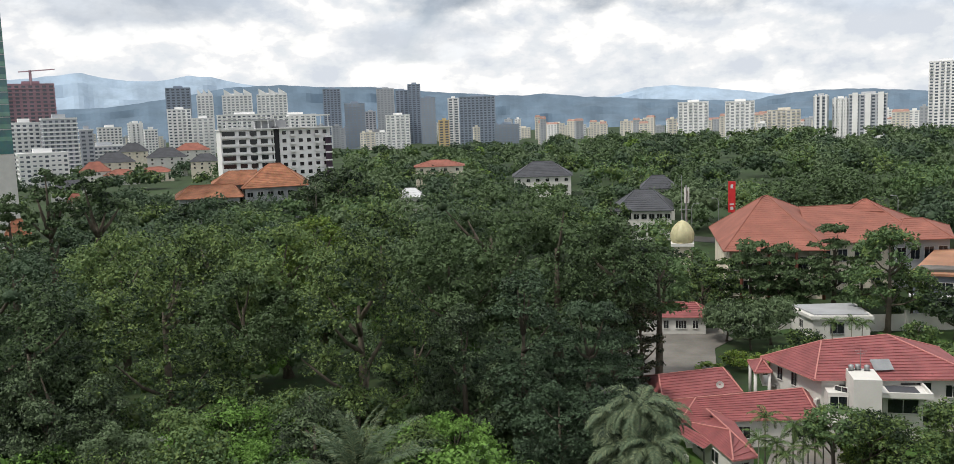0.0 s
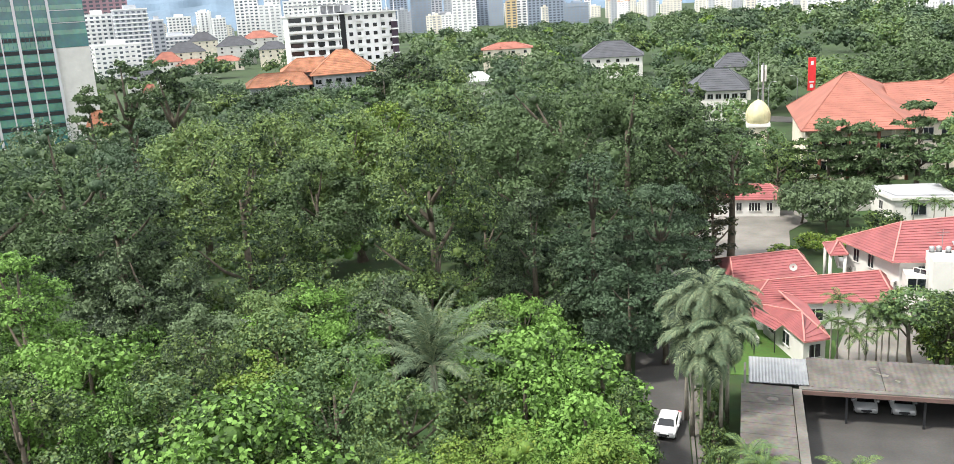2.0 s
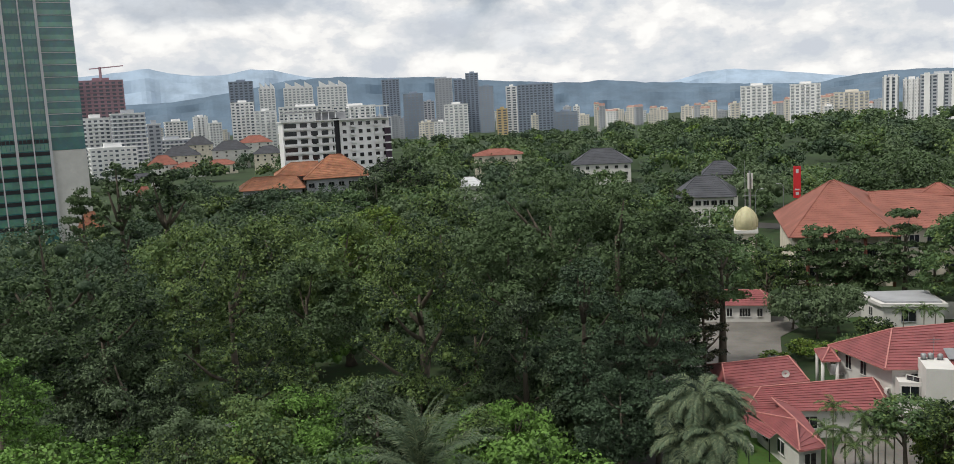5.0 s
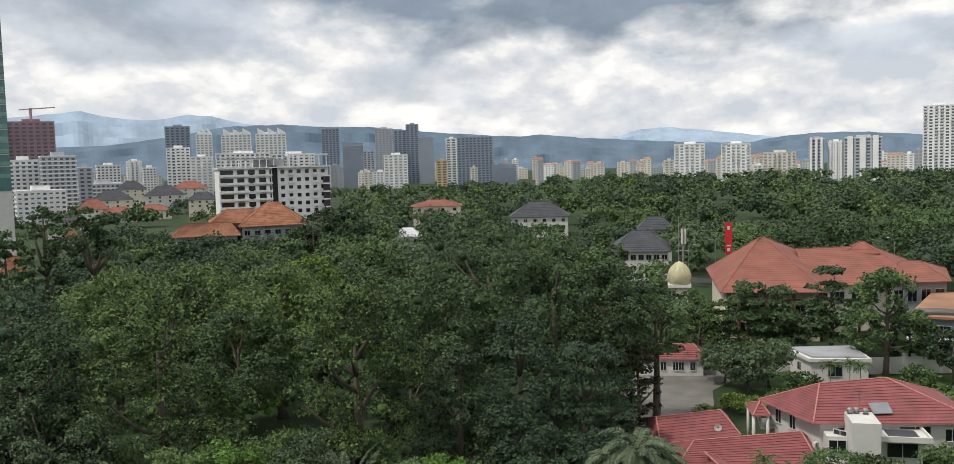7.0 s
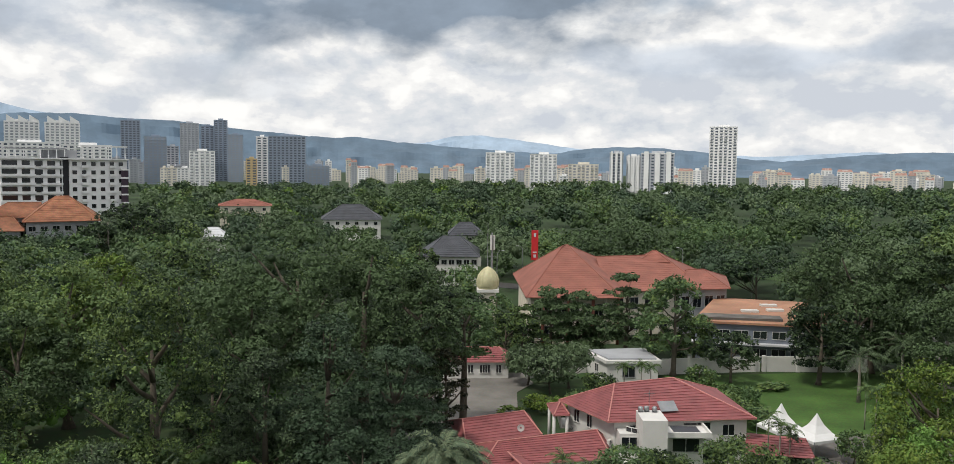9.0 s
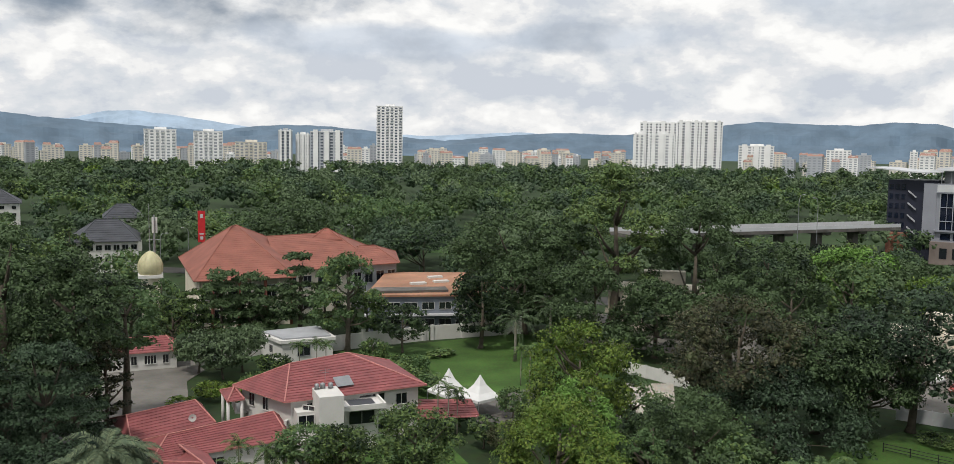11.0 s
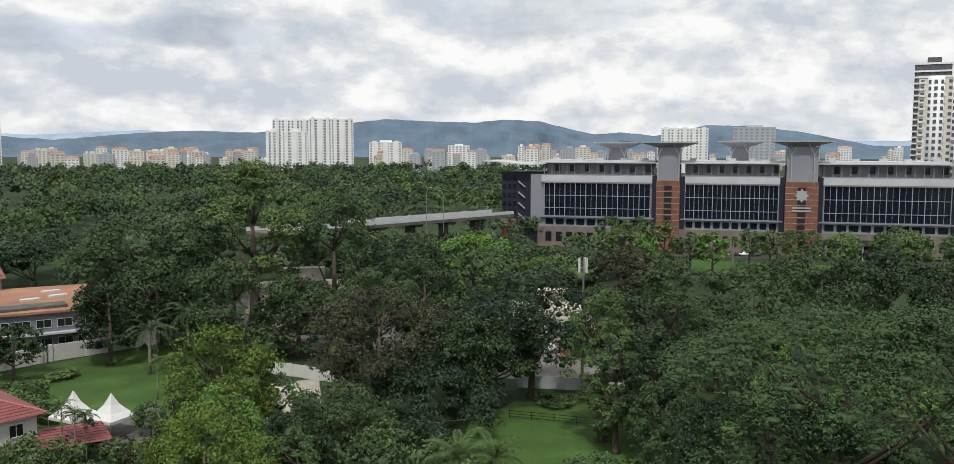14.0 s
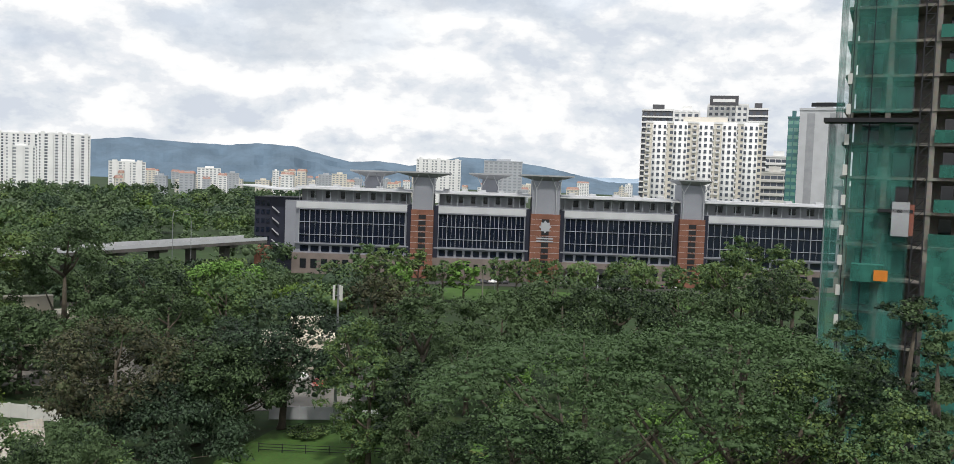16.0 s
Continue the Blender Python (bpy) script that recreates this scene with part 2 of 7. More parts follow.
# ---- mesh helpers ----
class Shape:
    """Collects faces for one mesh."""

    def __init__(self):
        self.v, self.f = [], []

    def quad(self, *pts):
        n = len(self.v)
        self.v += [tuple(p) for p in pts]
        self.f.append(tuple(range(n, n + len(pts))))
        return self

    def box(self, x0, x1, y0, y1, z0, z1, m=None):
        c = [Vector((x, y, z)) for z in (z0, z1) for x, y in ((x0, y0), (x1, y0), (x1, y1), (x0, y1))]
        if m is not None:
            c = [m @ p for p in c]
        n = len(self.v)
        self.v += [tuple(p) for p in c]
        self.f += [tuple(n + i for i in f) for f in ((3, 2, 1, 0), (4, 5, 6, 7), (0, 1, 5, 4), (1, 2, 6, 5), (2, 3, 7, 6), (3, 0, 4, 7))]
        return self

    def prism(self, pts, z0, z1):
        """Upright prism over a counter-clockwise outline."""
        n, k = len(self.v), len(pts)
        self.v += [(x, y, z0) for x, y in pts] + [(x, y, z1) for x, y in pts]
        self.f.append(tuple(n + k - 1 - i for i in range(k)))
        self.f.append(tuple(n + k + i for i in range(k)))
        self.f += [(n + i, n + (i + 1) % k, n + k + (i + 1) % k, n + k + i) for i in range(k)]
        return self

    def tube(self, path, radii, sides=8, caps=True):
        """A round bar along a path."""
        path = [Vector(p) for p in path]
        n = len(self.v)
        for i, p in enumerate(path):
            d = (path[min(i + 1, len(path) - 1)] - path[max(i - 1, 0)]).normalized()
            a = d.orthogonal().normalized()
            if i and a.dot(last) < 0.2:
                a = (last - d * last.dot(d)).normalized()
            last, b = a, d.cross(a)
            r = radii[i] if isinstance(radii, (list, tuple)) else radii
            self.v += [tuple(p + (a * math.cos(q) + b * math.sin(q)) * r) for q in (2 * math.pi * s / sides for s in range(sides))]
        for i in range(len(path) - 1):
            for s in range(sides):
                q = (s + 1) % sides
                self.f.append((n + i * sides + s, n + i * sides + q, n + (i + 1) * sides + q, n + (i + 1) * sides + s))
        if caps:
            self.f.append(tuple(n + s for s in reversed(range(sides))))
            k = n + (len(path) - 1) * sides
            self.f.append(tuple(k + s for s in range(sides)))
        return self

    def mesh(self, name, mats, smooth=False):
        me = bpy.data.meshes.new(name)
        me.from_pydata(self.v, [], self.f)
        for m in mats if isinstance(mats, (list, tuple)) else (mats,):
            me.materials.append(m)
        if smooth:
            me.shade_smooth()
        return me


def part(name, shape, mat, parent=None, label="", smooth=False, kind=""):
    ob = new(name, shape.mesh(name, mat, smooth) if isinstance(shape, Shape) else shape)
    if parent is not None:
        ob.parent = parent
    return tagged(ob, label, kind=kind)


def thing(name, label, category, m=None, group="", kind=""):
    ob = new(name)
    ob.empty_display_size = 0.5
    if m is not None:
        ob.matrix_world = m
    return tagged(ob, label, category, group, kind)


def polar(az, d):
    return d * math.sin(radians(az)), d * math.cos(radians(az))


# ---- trees ----
def leaf_cards(rng, pos, nrm, size, droop=0.3, narrow=0.5, jitter=0.42, corners=3):
    """Folded leaf sprays: four corners each, facing roughly along nrm."""
    n = len(pos)
    nrm = nrm + rng.normal(0, jitter, (n, 3))
    nrm /= np.linalg.norm(nrm, axis=1)[:, None] + 1e-9
    t = rng.normal(0, 1, (n, 3))
    t[:, 2] -= droop
    t -= nrm * (t * nrm).sum(1)[:, None]
    t /= np.linalg.norm(t, axis=1)[:, None] + 1e-9
    s = np.cross(nrm, t)
    L = (size * rng.uniform(0.6, 1.35, n))[:, None]
    w = L * narrow
    base = pos - t * L * 0.5
    if corners == 4:
        mid = pos - t * L * 0.12 + nrm * L * 0.10
        return np.stack([base, mid - s * w, pos + t * L * 0.55 - nrm * L * 0.16, mid + s * w], 1).reshape(-1, 3)
    v = np.stack([base - s * w, base + s * w, pos + t * L * 0.6 - nrm * L * 0.12], 1).reshape(-1, 3)
    return v


def ico(level=1):
    bm = bmesh.new()
    bmesh.ops.create_icosphere(bm, subdivisions=level, radius=1.0)
    v = np.array([p.co[:] for p in bm.verts])
    f = [tuple(q.index for q in p.verts) for p in bm.faces]
    bm.free()
    return v, np.array(f)


ICO1 = ico(1)


def leaf_mesh(name, verts, mat, extra=None, corners=3):
    """A mesh of loose leaf blades, with the inner masses after them."""
    nq = len(verts) // corners
    ev, ef = extra if extra is not None else (np.zeros((0, 3)), np.zeros((0, 3), int))
    allv = np.concatenate([verts, ev]).astype(np.float32)
    loops = np.concatenate([np.arange(nq * corners), (ef + nq * corners).ravel()]).astype(np.int32)
    starts = np.concatenate([np.arange(nq) * corners, nq * corners + np.arange(len(ef)) * 3]).astype(np.int32)
    me = bpy.data.meshes.new(name)
    me.vertices.add(len(allv))
    me.vertices.foreach_set("co", allv.ravel())
    me.loops.add(len(loops))
    me.loops.foreach_set("vertex_index", loops)
    me.polygons.add(len(starts))
    me.polygons.foreach_set("loop_start", starts)
    me.update(calc_edges=True)
    me.materials.append(mat)
    return me


def crown_lobes(rng, kind, n):
    """Centres and radii of the leafy masses of a crown with radius 1 and height 1 (its top at 1, its foot at 0)."""
    c, r = [], []
    tries = 0
    while len(c) < n and tries < 20000:
        tries += 1
        u = rng.normal(0, 1, 3)
        u /= np.linalg.norm(u)
        k = rng.uniform(0.55, 1.0) ** 0.6
        if kind == "umbrella":
            a, q = rng.uniform(0, 6.283), math.sqrt(rng.uniform(0, 1))
            p = np.array([q * math.cos(a), q * math.sin(a), 0.90 - 0.55 * q ** 2.2 + rng.normal(0, 0.045)])
            rad = rng.uniform(0.08, 0.16)
        elif kind == "tall":
            z = rng.uniform(0.08, 0.95)
            w = math.sin(math.pi * min(1, max(0, 0.12 + 0.86 * z)) ** 0.9) ** 0.6 * rng.uniform(0.45, 0.95)
            a = rng.uniform(0, 6.283)
            p, rad = np.array([w * math.cos(a), w * math.sin(a), z]), rng.uniform(0.14, 0.24)
        elif kind == "cone":
            z = rng.uniform(0.02, 0.98)
            w = (1 - z) ** 0.62 * rng.uniform(0.35, 1.0)
            a = rng.uniform(0, 6.283)
            p, rad = np.array([w * math.cos(a), w * math.sin(a), z]), rng.uniform(0.10, 0.2) * (1.15 - 0.6 * z)
        elif kind == "tiers":
            lvl = rng.integers(0, 5)
            z = 0.18 + lvl * 0.185 + rng.normal(0, 0.02)
            w = (1.05 - 0.16 * lvl) * math.sqrt(rng.uniform(0.02, 1)) * 0.92
            a = rng.uniform(0, 6.283)
            p, rad = np.array([w * math.cos(a), w * math.sin(a), z - 0.08 * w]), rng.uniform(0.10, 0.17)
        elif kind == "mound":
            u[2] = abs(u[2])
            p, rad = np.array([u[0] * k, u[1] * k, 0.82 * u[2] * k ** 0.5]), rng.uniform(0.2, 0.32)
        else:
            if u[2] < -0.92:
                continue
            p = np.array([u[0] * 0.86 * k, u[1] * 0.86 * k, 0.50 + 0.42 * u[2] * k])
            rad = rng.uniform(0.11, 0.24)
        c.append(p), r.append(rad)
    return np.array(c), np.array(r)


CROWNS = {}


def crown(kind, leaf, seed, radius, height, leaves, lobes, size, up=0.34, narrow=0.36, droop=0.4, corners=3):
    """A crown in metres, with its foot at 0."""
    key = (kind, leaf, seed, round(radius), round(height), leaves, corners)
    if key in CROWNS:
        return CROWNS[key]
    rng = np.random.default_rng(seed * 7 + len(kind))
    c, r = crown_lobes(rng, kind, lobes)
    flat = {"umbrella": 0.33, "tiers": 0.45, "cone": 0.8}.get(kind, 0.8)
    scale = np.array([radius, radius, height])
    rr = r * radius
    cm = c * scale
    share = rr ** 2 / (rr ** 2).sum()
    which = rng.choice(len(c), leaves, p=share)
    u = rng.normal(0, 1, (leaves, 3))
    u[:, 2] = np.where(u[:, 2] < -0.12, -u[:, 2], u[:, 2])
    u /= np.linalg.norm(u, axis=1)[:, None]
    # lumpy outline: branches stick out here and there
    lump = 1 + 0.28 * np.sin(u[:, 0] * 5 + which) * np.sin(u[:, 1] * 5 + which * 1.7)
    rad = rr[which] * lump * rng.uniform(0.80, 1.12, leaves)
    pos = cm[which] + u * rad[:, None] * np.array([1, 1, flat])
    stray = rng.random(leaves) < 0.10
    pos[stray] += u[stray] * (rr[which][stray] * rng.uniform(0.05, 0.40, stray.sum()))[:, None]
    up = 0.5 if kind == "umbrella" else up
    nrm = u * (1 - up) + np.array([0, 0, up])
    lv = leaf_cards(rng, pos, nrm, size, droop, narrow, corners=corners)
    iv, fi = ICO1
    ev, ef = [], []
    for i, (p, q) in enumerate(zip(cm, rr)):
        ev.append(p + iv * q * np.array([0.34, 0.34, 0.34 * flat]) * rng.uniform(0.85, 1.1, (len(iv), 1)))
        ef.append(fi + i * len(iv))
    me = leaf_mesh("crown", lv, LEAF[leaf], (np.concatenate(ev), np.concatenate(ef)), corners)
    CROWNS[key] = (me, cm)
    return CROWNS[key]


TRUNKS = {}


def trunk_mesh(key, height, crown_h, radius, girth, cm, bark):
    """A tapered, slightly bent trunk whose limbs reach into the crown."""
    if key in TRUNKS:
        return TRUNKS[key]
    rng = np.random.default_rng(int(height * 10) + int(radius * 7))
    s = Shape()
    top = height - crown_h * 0.35
    bend = rng.normal(0, 0.25, 2)
    pts = [(bend[0] * math.sin(3 * k), bend[1] * math.sin(2.4 * k), top * k) for k in (0, 0.06, 0.3, 0.6, 1.0)]
    s.tube(pts, [girth * 1.5, girth, girth * 0.85, girth * 0.6, girth * 0.2], 8)
    pick = rng.permutation(len(cm))[:9]
    for i in pick:
        tip = Vector(cm[i]) + Vector((0, 0, height - crown_h))
        z0 = min(max(0.25 * height, tip.z - 0.9 * math.hypot(tip.x, tip.y)), top * 0.9)
        a = Vector((bend[0] * math.sin(3 * z0 / top), bend[1] * math.sin(2.4 * z0 / top), z0))
        mid = a.lerp(tip, 0.5) + Vector((0, 0, -0.06 * radius))
        s.tube([a, mid, tip], [girth * 0.45, girth * 0.28, girth * 0.08], 6)
    TRUNKS[key] = s.mesh("trunk", bark, True)
    return TRUNKS[key]


TREE_RNG = random.Random(5)


def tree(kind, leaf, az, d, top, radius, label, crown_h=None, detail=1.0, z0=0.0, bark=None, name="tree", seed=None, size=None, category="tree", group=""):
    """A tree at a compass angle and distance, with its top at that height."""
    x, y = polar(az, d)
    h = top - z0
    ch = crown_h or h * {"umbrella": 0.45, "mound": 0.96, "cone": 0.86, "tall": 0.85, "tiers": 0.85}.get(kind, 0.9 if d < 145 else 0.78)
    seed = TREE_RNG.randrange(3) if seed is None else seed
    # crowns of like size share a mesh, scaled a little
    rq, hq = max(1.5, round(radius / 1.5) * 1.5), max(1.5, round(ch / 2.0) * 2.0)
    px = d / 1440
    sz = size or max(0.14, (4.0 if kind == "umbrella" else 4.4) * px)
    area = 6.0 * rq * (rq + hq) * {"umbrella": 0.75}.get(kind, 1.0)
    leaves = int(min(26000 if kind == "umbrella" else 16000, max(250, detail * 0.80 * area / (sz * sz * 0.55))))
    lobes = {"umbrella": 260, "tiers": 110, "cone": 95, "tall": 90, "mound": 44}.get(kind, 85)
    lobes = int(lobes * (1.0 if d < 140 else 0.6))
    near = d < 76
    me, cm = crown(kind, leaf, seed, rq, hq, int(leaves * (0.8 if near and not size else 1.0)), lobes, sz * (1.15 if near and not size else 1.0), corners=4 if near else 3, narrow=0.40 if near else 0.36)
    spin = TREE_RNG.uniform(0, 360)
    t = thing(name, label, category, pose(x, y, z0, 0, 0, spin), group)
    k = Vector((radius / rq, radius / rq, ch / hq))
    cr = part("crown", me, None, t)
    cr.location, cr.scale = (0, 0, h - ch), k
    girth = max(0.10, 0.028 * h)
    if kind != "mound":
        key = (kind, seed, leaf, rq, hq, round(h))
        part("trunk", trunk_mesh(key, h, ch, radius, girth, cm * np.array(k), bark or M_BARK), None, t)
    else:
        part("trunk", Shape().tube([(0, 0, 0), (0.1, 0, h * 0.7)], [0.3, 0.12], 8).mesh("trunk", M_BARK), None, t)
    return t


FROND = {}


def frond_mesh(length, droop, leaflets, width, seed, leaf="palm", upright=0.5):
    """One feather palm leaf: an arching midrib with two rows of leaflets."""
    key = (length, droop, leaflets, width, seed, leaf)
    if key in FROND:
        return FROND[key]
    rng = np.random.default_rng(seed)
    pts = []
    for k in np.linspace(0, 1, 9):
        a = upright - droop * k ** 1.3
        pts.append((k, a))
    rib, p = [np.zeros(3)], np.zeros(3)
    for (k0, a0), (k1, a1) in zip(pts[:-1], pts[1:]):
        a = (a0 + a1) / 2
        p = p + np.array([math.cos(a), 0, math.sin(a)]) * length * (k1 - k0)
        rib.append(p)
    rib = np.array(rib)
    s = Shape().tube([tuple(q) for q in rib], [0.05 * (1 - 0.85 * i / 8) for i in range(9)], 4)
    for i in range(leaflets):
        k = 0.10 + 0.9 * i / leaflets
        j = min(int(k * 8), 7)
        q = rib[j] + (rib[j + 1] - rib[j]) * (k * 8 - j)
        d = rib[j + 1] - rib[j]
        d = d / np.linalg.norm(d)
        L = width * (math.sin(math.pi * min(1, 0.18 + 0.8 * k)) * 0.8 + 0.2) * rng.uniform(0.85, 1.1)
        for side in (-1, 1):
            out = np.array([0, side, 0]) * 0.85 + d * 0.55 + np.array([0, 0, rng.uniform(-0.05, 0.35)])
            out = out / np.linalg.norm(out)
            m = q + out * L * 0.5
            e = q + out * L + np.array([0, 0, -0.38 * L])
            w = d * max(0.035, L * 0.055)
            s.quad(q - w * 0.5, m - w, e, m + w)
    FROND[key] = s.mesh("frond", LEAF[leaf])
    return FROND[key]


def palm(az, d, crown_z, length, count, label, droop=1.5, leaflets=30, width=0.75, stem=0.16, z0=0.0, leaf="palm", name="palm_tree", up=1.15, lean=0.0, seed=1, group=""):
    x, y = polar(az, d)
    t = thing(name, label, "palm", pose(x, y, z0, 0, 0, seed * 77 % 360), group)
    h = crown_z - z0
    rng = random.Random(seed)
    if h > 0.4:
        s = Shape().tube([(0, 0, 0), (lean * 0.3, 0, h * 0.35), (lean * 0.8, 0, h * 0.8), (lean, 0, h)], [stem * 1.5, stem * 1.05, stem, stem * 0.8], 8)
        part("trunk", s, M_BARK_PALE, t, smooth=True)
    for i in range(count):
        k = i / count
        rise = up * (1 - k) + (-0.25) * k
        ob = part("frond", frond_mesh(length, droop, leaflets, width, i % 3, leaf), None, t)
        ob.matrix_local = pose(lean, 0, h) @ Euler((0, -(rise - 0.5), i * 2.39996 + rng.uniform(-0.2, 0.2)), "XYZ").to_matrix().to_4x4() @ Matrix.Diagonal((rng.uniform(0.85, 1.1),) * 3 + (1,))
    return t


# ---- ground ----
s = Shape()
s.prism([(5200 * math.cos(a), 5200 * math.sin(a)) for a in (2 * math.pi * i / 64 for i in range(64))], -1.0, 0.0)
part("ground", s, M_GROUND, label="green ground cover under the trees", kind="structure")


def sheet(name, pts, z, mat, label, thick=0.05):
    """A flat patch of ground that lies on the sheet below it."""
    a = sum(p[0] * q[1] - q[0] * p[1] for p, q in zip(pts, pts[1:] + pts[:1]))
    return part(name, Shape().prism(pts if a > 0 else pts[::-1], -0.3, z), mat, label=label, kind="structure")


def strip(name, path, half, z, mat, label):
    """A road or path along a line."""
    left, right = [], []
    for i, p in enumerate(path):
        a, b = Vector(path[max(i - 1, 0)]), Vector(path[min(i + 1, len(path) - 1)])
        d = (b - a).normalized()
        left.append((p[0] - d.y * half, p[1] + d.x * half)), right.append((p[0] + d.y * half, p[1] - d.x * half))
    s = Shape()
    for i in range(len(path) - 1):
        s.quad((*right[i], z), (*right[i + 1], z), (*left[i + 1], z), (*left[i], z))
        s.quad((*left[i], z), (*left[i + 1], z), (*left[i + 1], -0.3), (*left[i], -0.3))
        s.quad((*right[i + 1], z), (*right[i], z), (*right[i], -0.3), (*right[i + 1], -0.3))
    return part(name, s, mat, label=label, kind="structure")


# the lane below the window, with its kerb and drain
strip("road", [(-2, 20), (-4.2, 45), (-6.0, 64), (-7.6, 80), (-9.5, 98), (-9, 112), (-3, 124), (3, 134)], 2.3, 0.05, M_ASPHALT, "narrow grey asphalt lane between trees")
strip("kerb", [(0.5, 20), (-1.7, 45), (-3.45, 64), (-5.1, 80), (-6.5, 92)], 0.13, 0.18, M_CONC, "concrete kerb beside the lane")
strip("drain", [(1.0, 20), (-1.1, 45), (-2.8, 64), (-4.4, 80), (-5.8, 92)], 0.4, 0.03, M_CONC, "concrete drain beside the kerb")
sheet("yard", [(-8, 117), (-5, 147), (8.0, 147), (9.5, 140), (6.5, 134), (6.0, 117), (1, 113)], 0.07, M_PAVE, "grey paved parking yard")
sheet("lawn", [(-1, 80), (9, 80), (9, 90), (1, 96)], 0.06, M_GRASS, "small lawn beside the bungalow")
sheet("lawn", [(17.5, 80), (34, 80), (34, 97), (17.5, 96)], 0.06, M_GRASS, "garden lawn of the villa")
sheet("driveway", [(7.5, 80.5), (17.3, 80.5), (17.3, 97), (11, 96)], 0.075, M_PAVE, "paved driveway of the villa")
sheet("lawn", [(32, 118), (45, 110), (78, 117), (76, 152), (32, 146)], 0.06, M_GRASS, "open green lawn behind the villa")
sheet("lawn", [(60, 66), (76, 50), (100, 52), (108, 70), (92, 82), (76, 78)], 0.06, M_GRASS, "lawn beyond the low fence")
sheet("court", [(40, 100), (60, 104), (56, 116), (42, 110)], 0.065, M_CONC, "earthen court beside the tents")
sheet("lawn", [polar(50, 262), polar(80, 270), polar(80, 300), polar(50, 293)], 0.06, M_GRASS, "green lawn before the hospital")
strip("road", [polar(44, 300), polar(55, 300), polar(65, 303), polar(76, 312), polar(90, 330)], 5.0, 0.08, M_ASPHALT, "access road before the hospital")
strip("road", [polar(56, 125), polar(55.3, 142), polar(52, 170), polar(44, 190), polar(30, 205), polar(15, 235), polar(0, 262)], 5.0, 0.07, M_ASPHALT, "road behind the trees")
sheet("yard", [polar(46, 132), polar(53.5, 132), polar(53, 165), polar(45, 165)], 0.06, M_PAVE, "paved yard behind the corrugated fence")
sheet("yard", [polar(28, 160), polar(42, 150), polar(42, 185), polar(28, 190)], 0.06, M_PAVE, "car park behind the tall trees")
sheet("fairway", [polar(13, 300), polar(25, 290), polar(27, 340), polar(13, 345)], 0.06, M_GRASS, "pale green grass clearing among the trees")


# ---- building helpers ----
def courses(s, a, b, c, d, n, lift=0.05):
    """A tiled slope from the eave a-b up to the ridge d-c, in lapped rows."""
    a, b, c, d = (Vector(p) for p in (a, b, c, d))
    nrm = (b - a).cross(d - a) if (d - a).length > 1e-3 else (b - a).cross(c - a)
    nrm = nrm.normalized() * lift
    for i in range(n):
        k, q = i / n, (i + 1) / n
        p0, p1 = a.lerp(d, k), b.lerp(c, k)
        p2, p3 = b.lerp(c, q), a.lerp(d, q)
        s.quad(p0 + nrm, p1 + nrm, p2, p3)
        s.quad(p0, p1, p1 + nrm, p0 + nrm)
    return s


def hip_roof(parent, corners, z, ridge, zr, mat, ridge_mat, rows=12, lift=0.05, cap=0.09, soffit=M_WHITE, ends=(True, True)):
    """A hip roof over four corners (front-left, front-right, back-right, back-left) with a ridge from left to right."""
    A, B, C, D = (Vector((*p, z)) for p in corners)
    L, R = (Vector((*p, zr)) for p in ridge)
    s = Shape()
    courses(s, A, B, R, L, rows, lift)
    courses(s, B, C, R, R, rows, lift)
    courses(s, C, D, L, R, rows, lift)
    courses(s, D, A, L, L, rows, lift)
    roof = part("roof", s, mat, parent)
    e = Shape().quad(D - Vector((0, 0, .02)), C - Vector((0, 0, .02)), B - Vector((0, 0, .02)), A - Vector((0, 0, .02)))
    part("soffit", e, soffit, roof)
    up = Vector((0, 0, lift))
    for p, q in ((L, R), (A, L), (B, R), (C, R), (D, L)):
        if (p - q).length > 0.3:
            part("ridge_cap", Shape().tube([p + up, q + up], cap, 6), ridge_mat, roof)
    for p, q in ((A, B), (B, C), (C, D), (D, A)):
        part("fascia", Shape().tube([p - up, q - up], cap * 0.8, 4), ridge_mat, roof)
    return roof


def inset(corners, k):
    c = Vector((sum(p[0] for p in corners) / len(corners), sum(p[1] for p in corners) / len(corners)))
    out = []
    for p in corners:
        v = Vector(p) - c
        out.append(tuple(c + v * (1 - k / v.length)))
    return out


def walls(parent, corners, z0, z1, mat, name="wall"):
    return part(name, Shape().prism(corners, z0, z1), mat, parent)


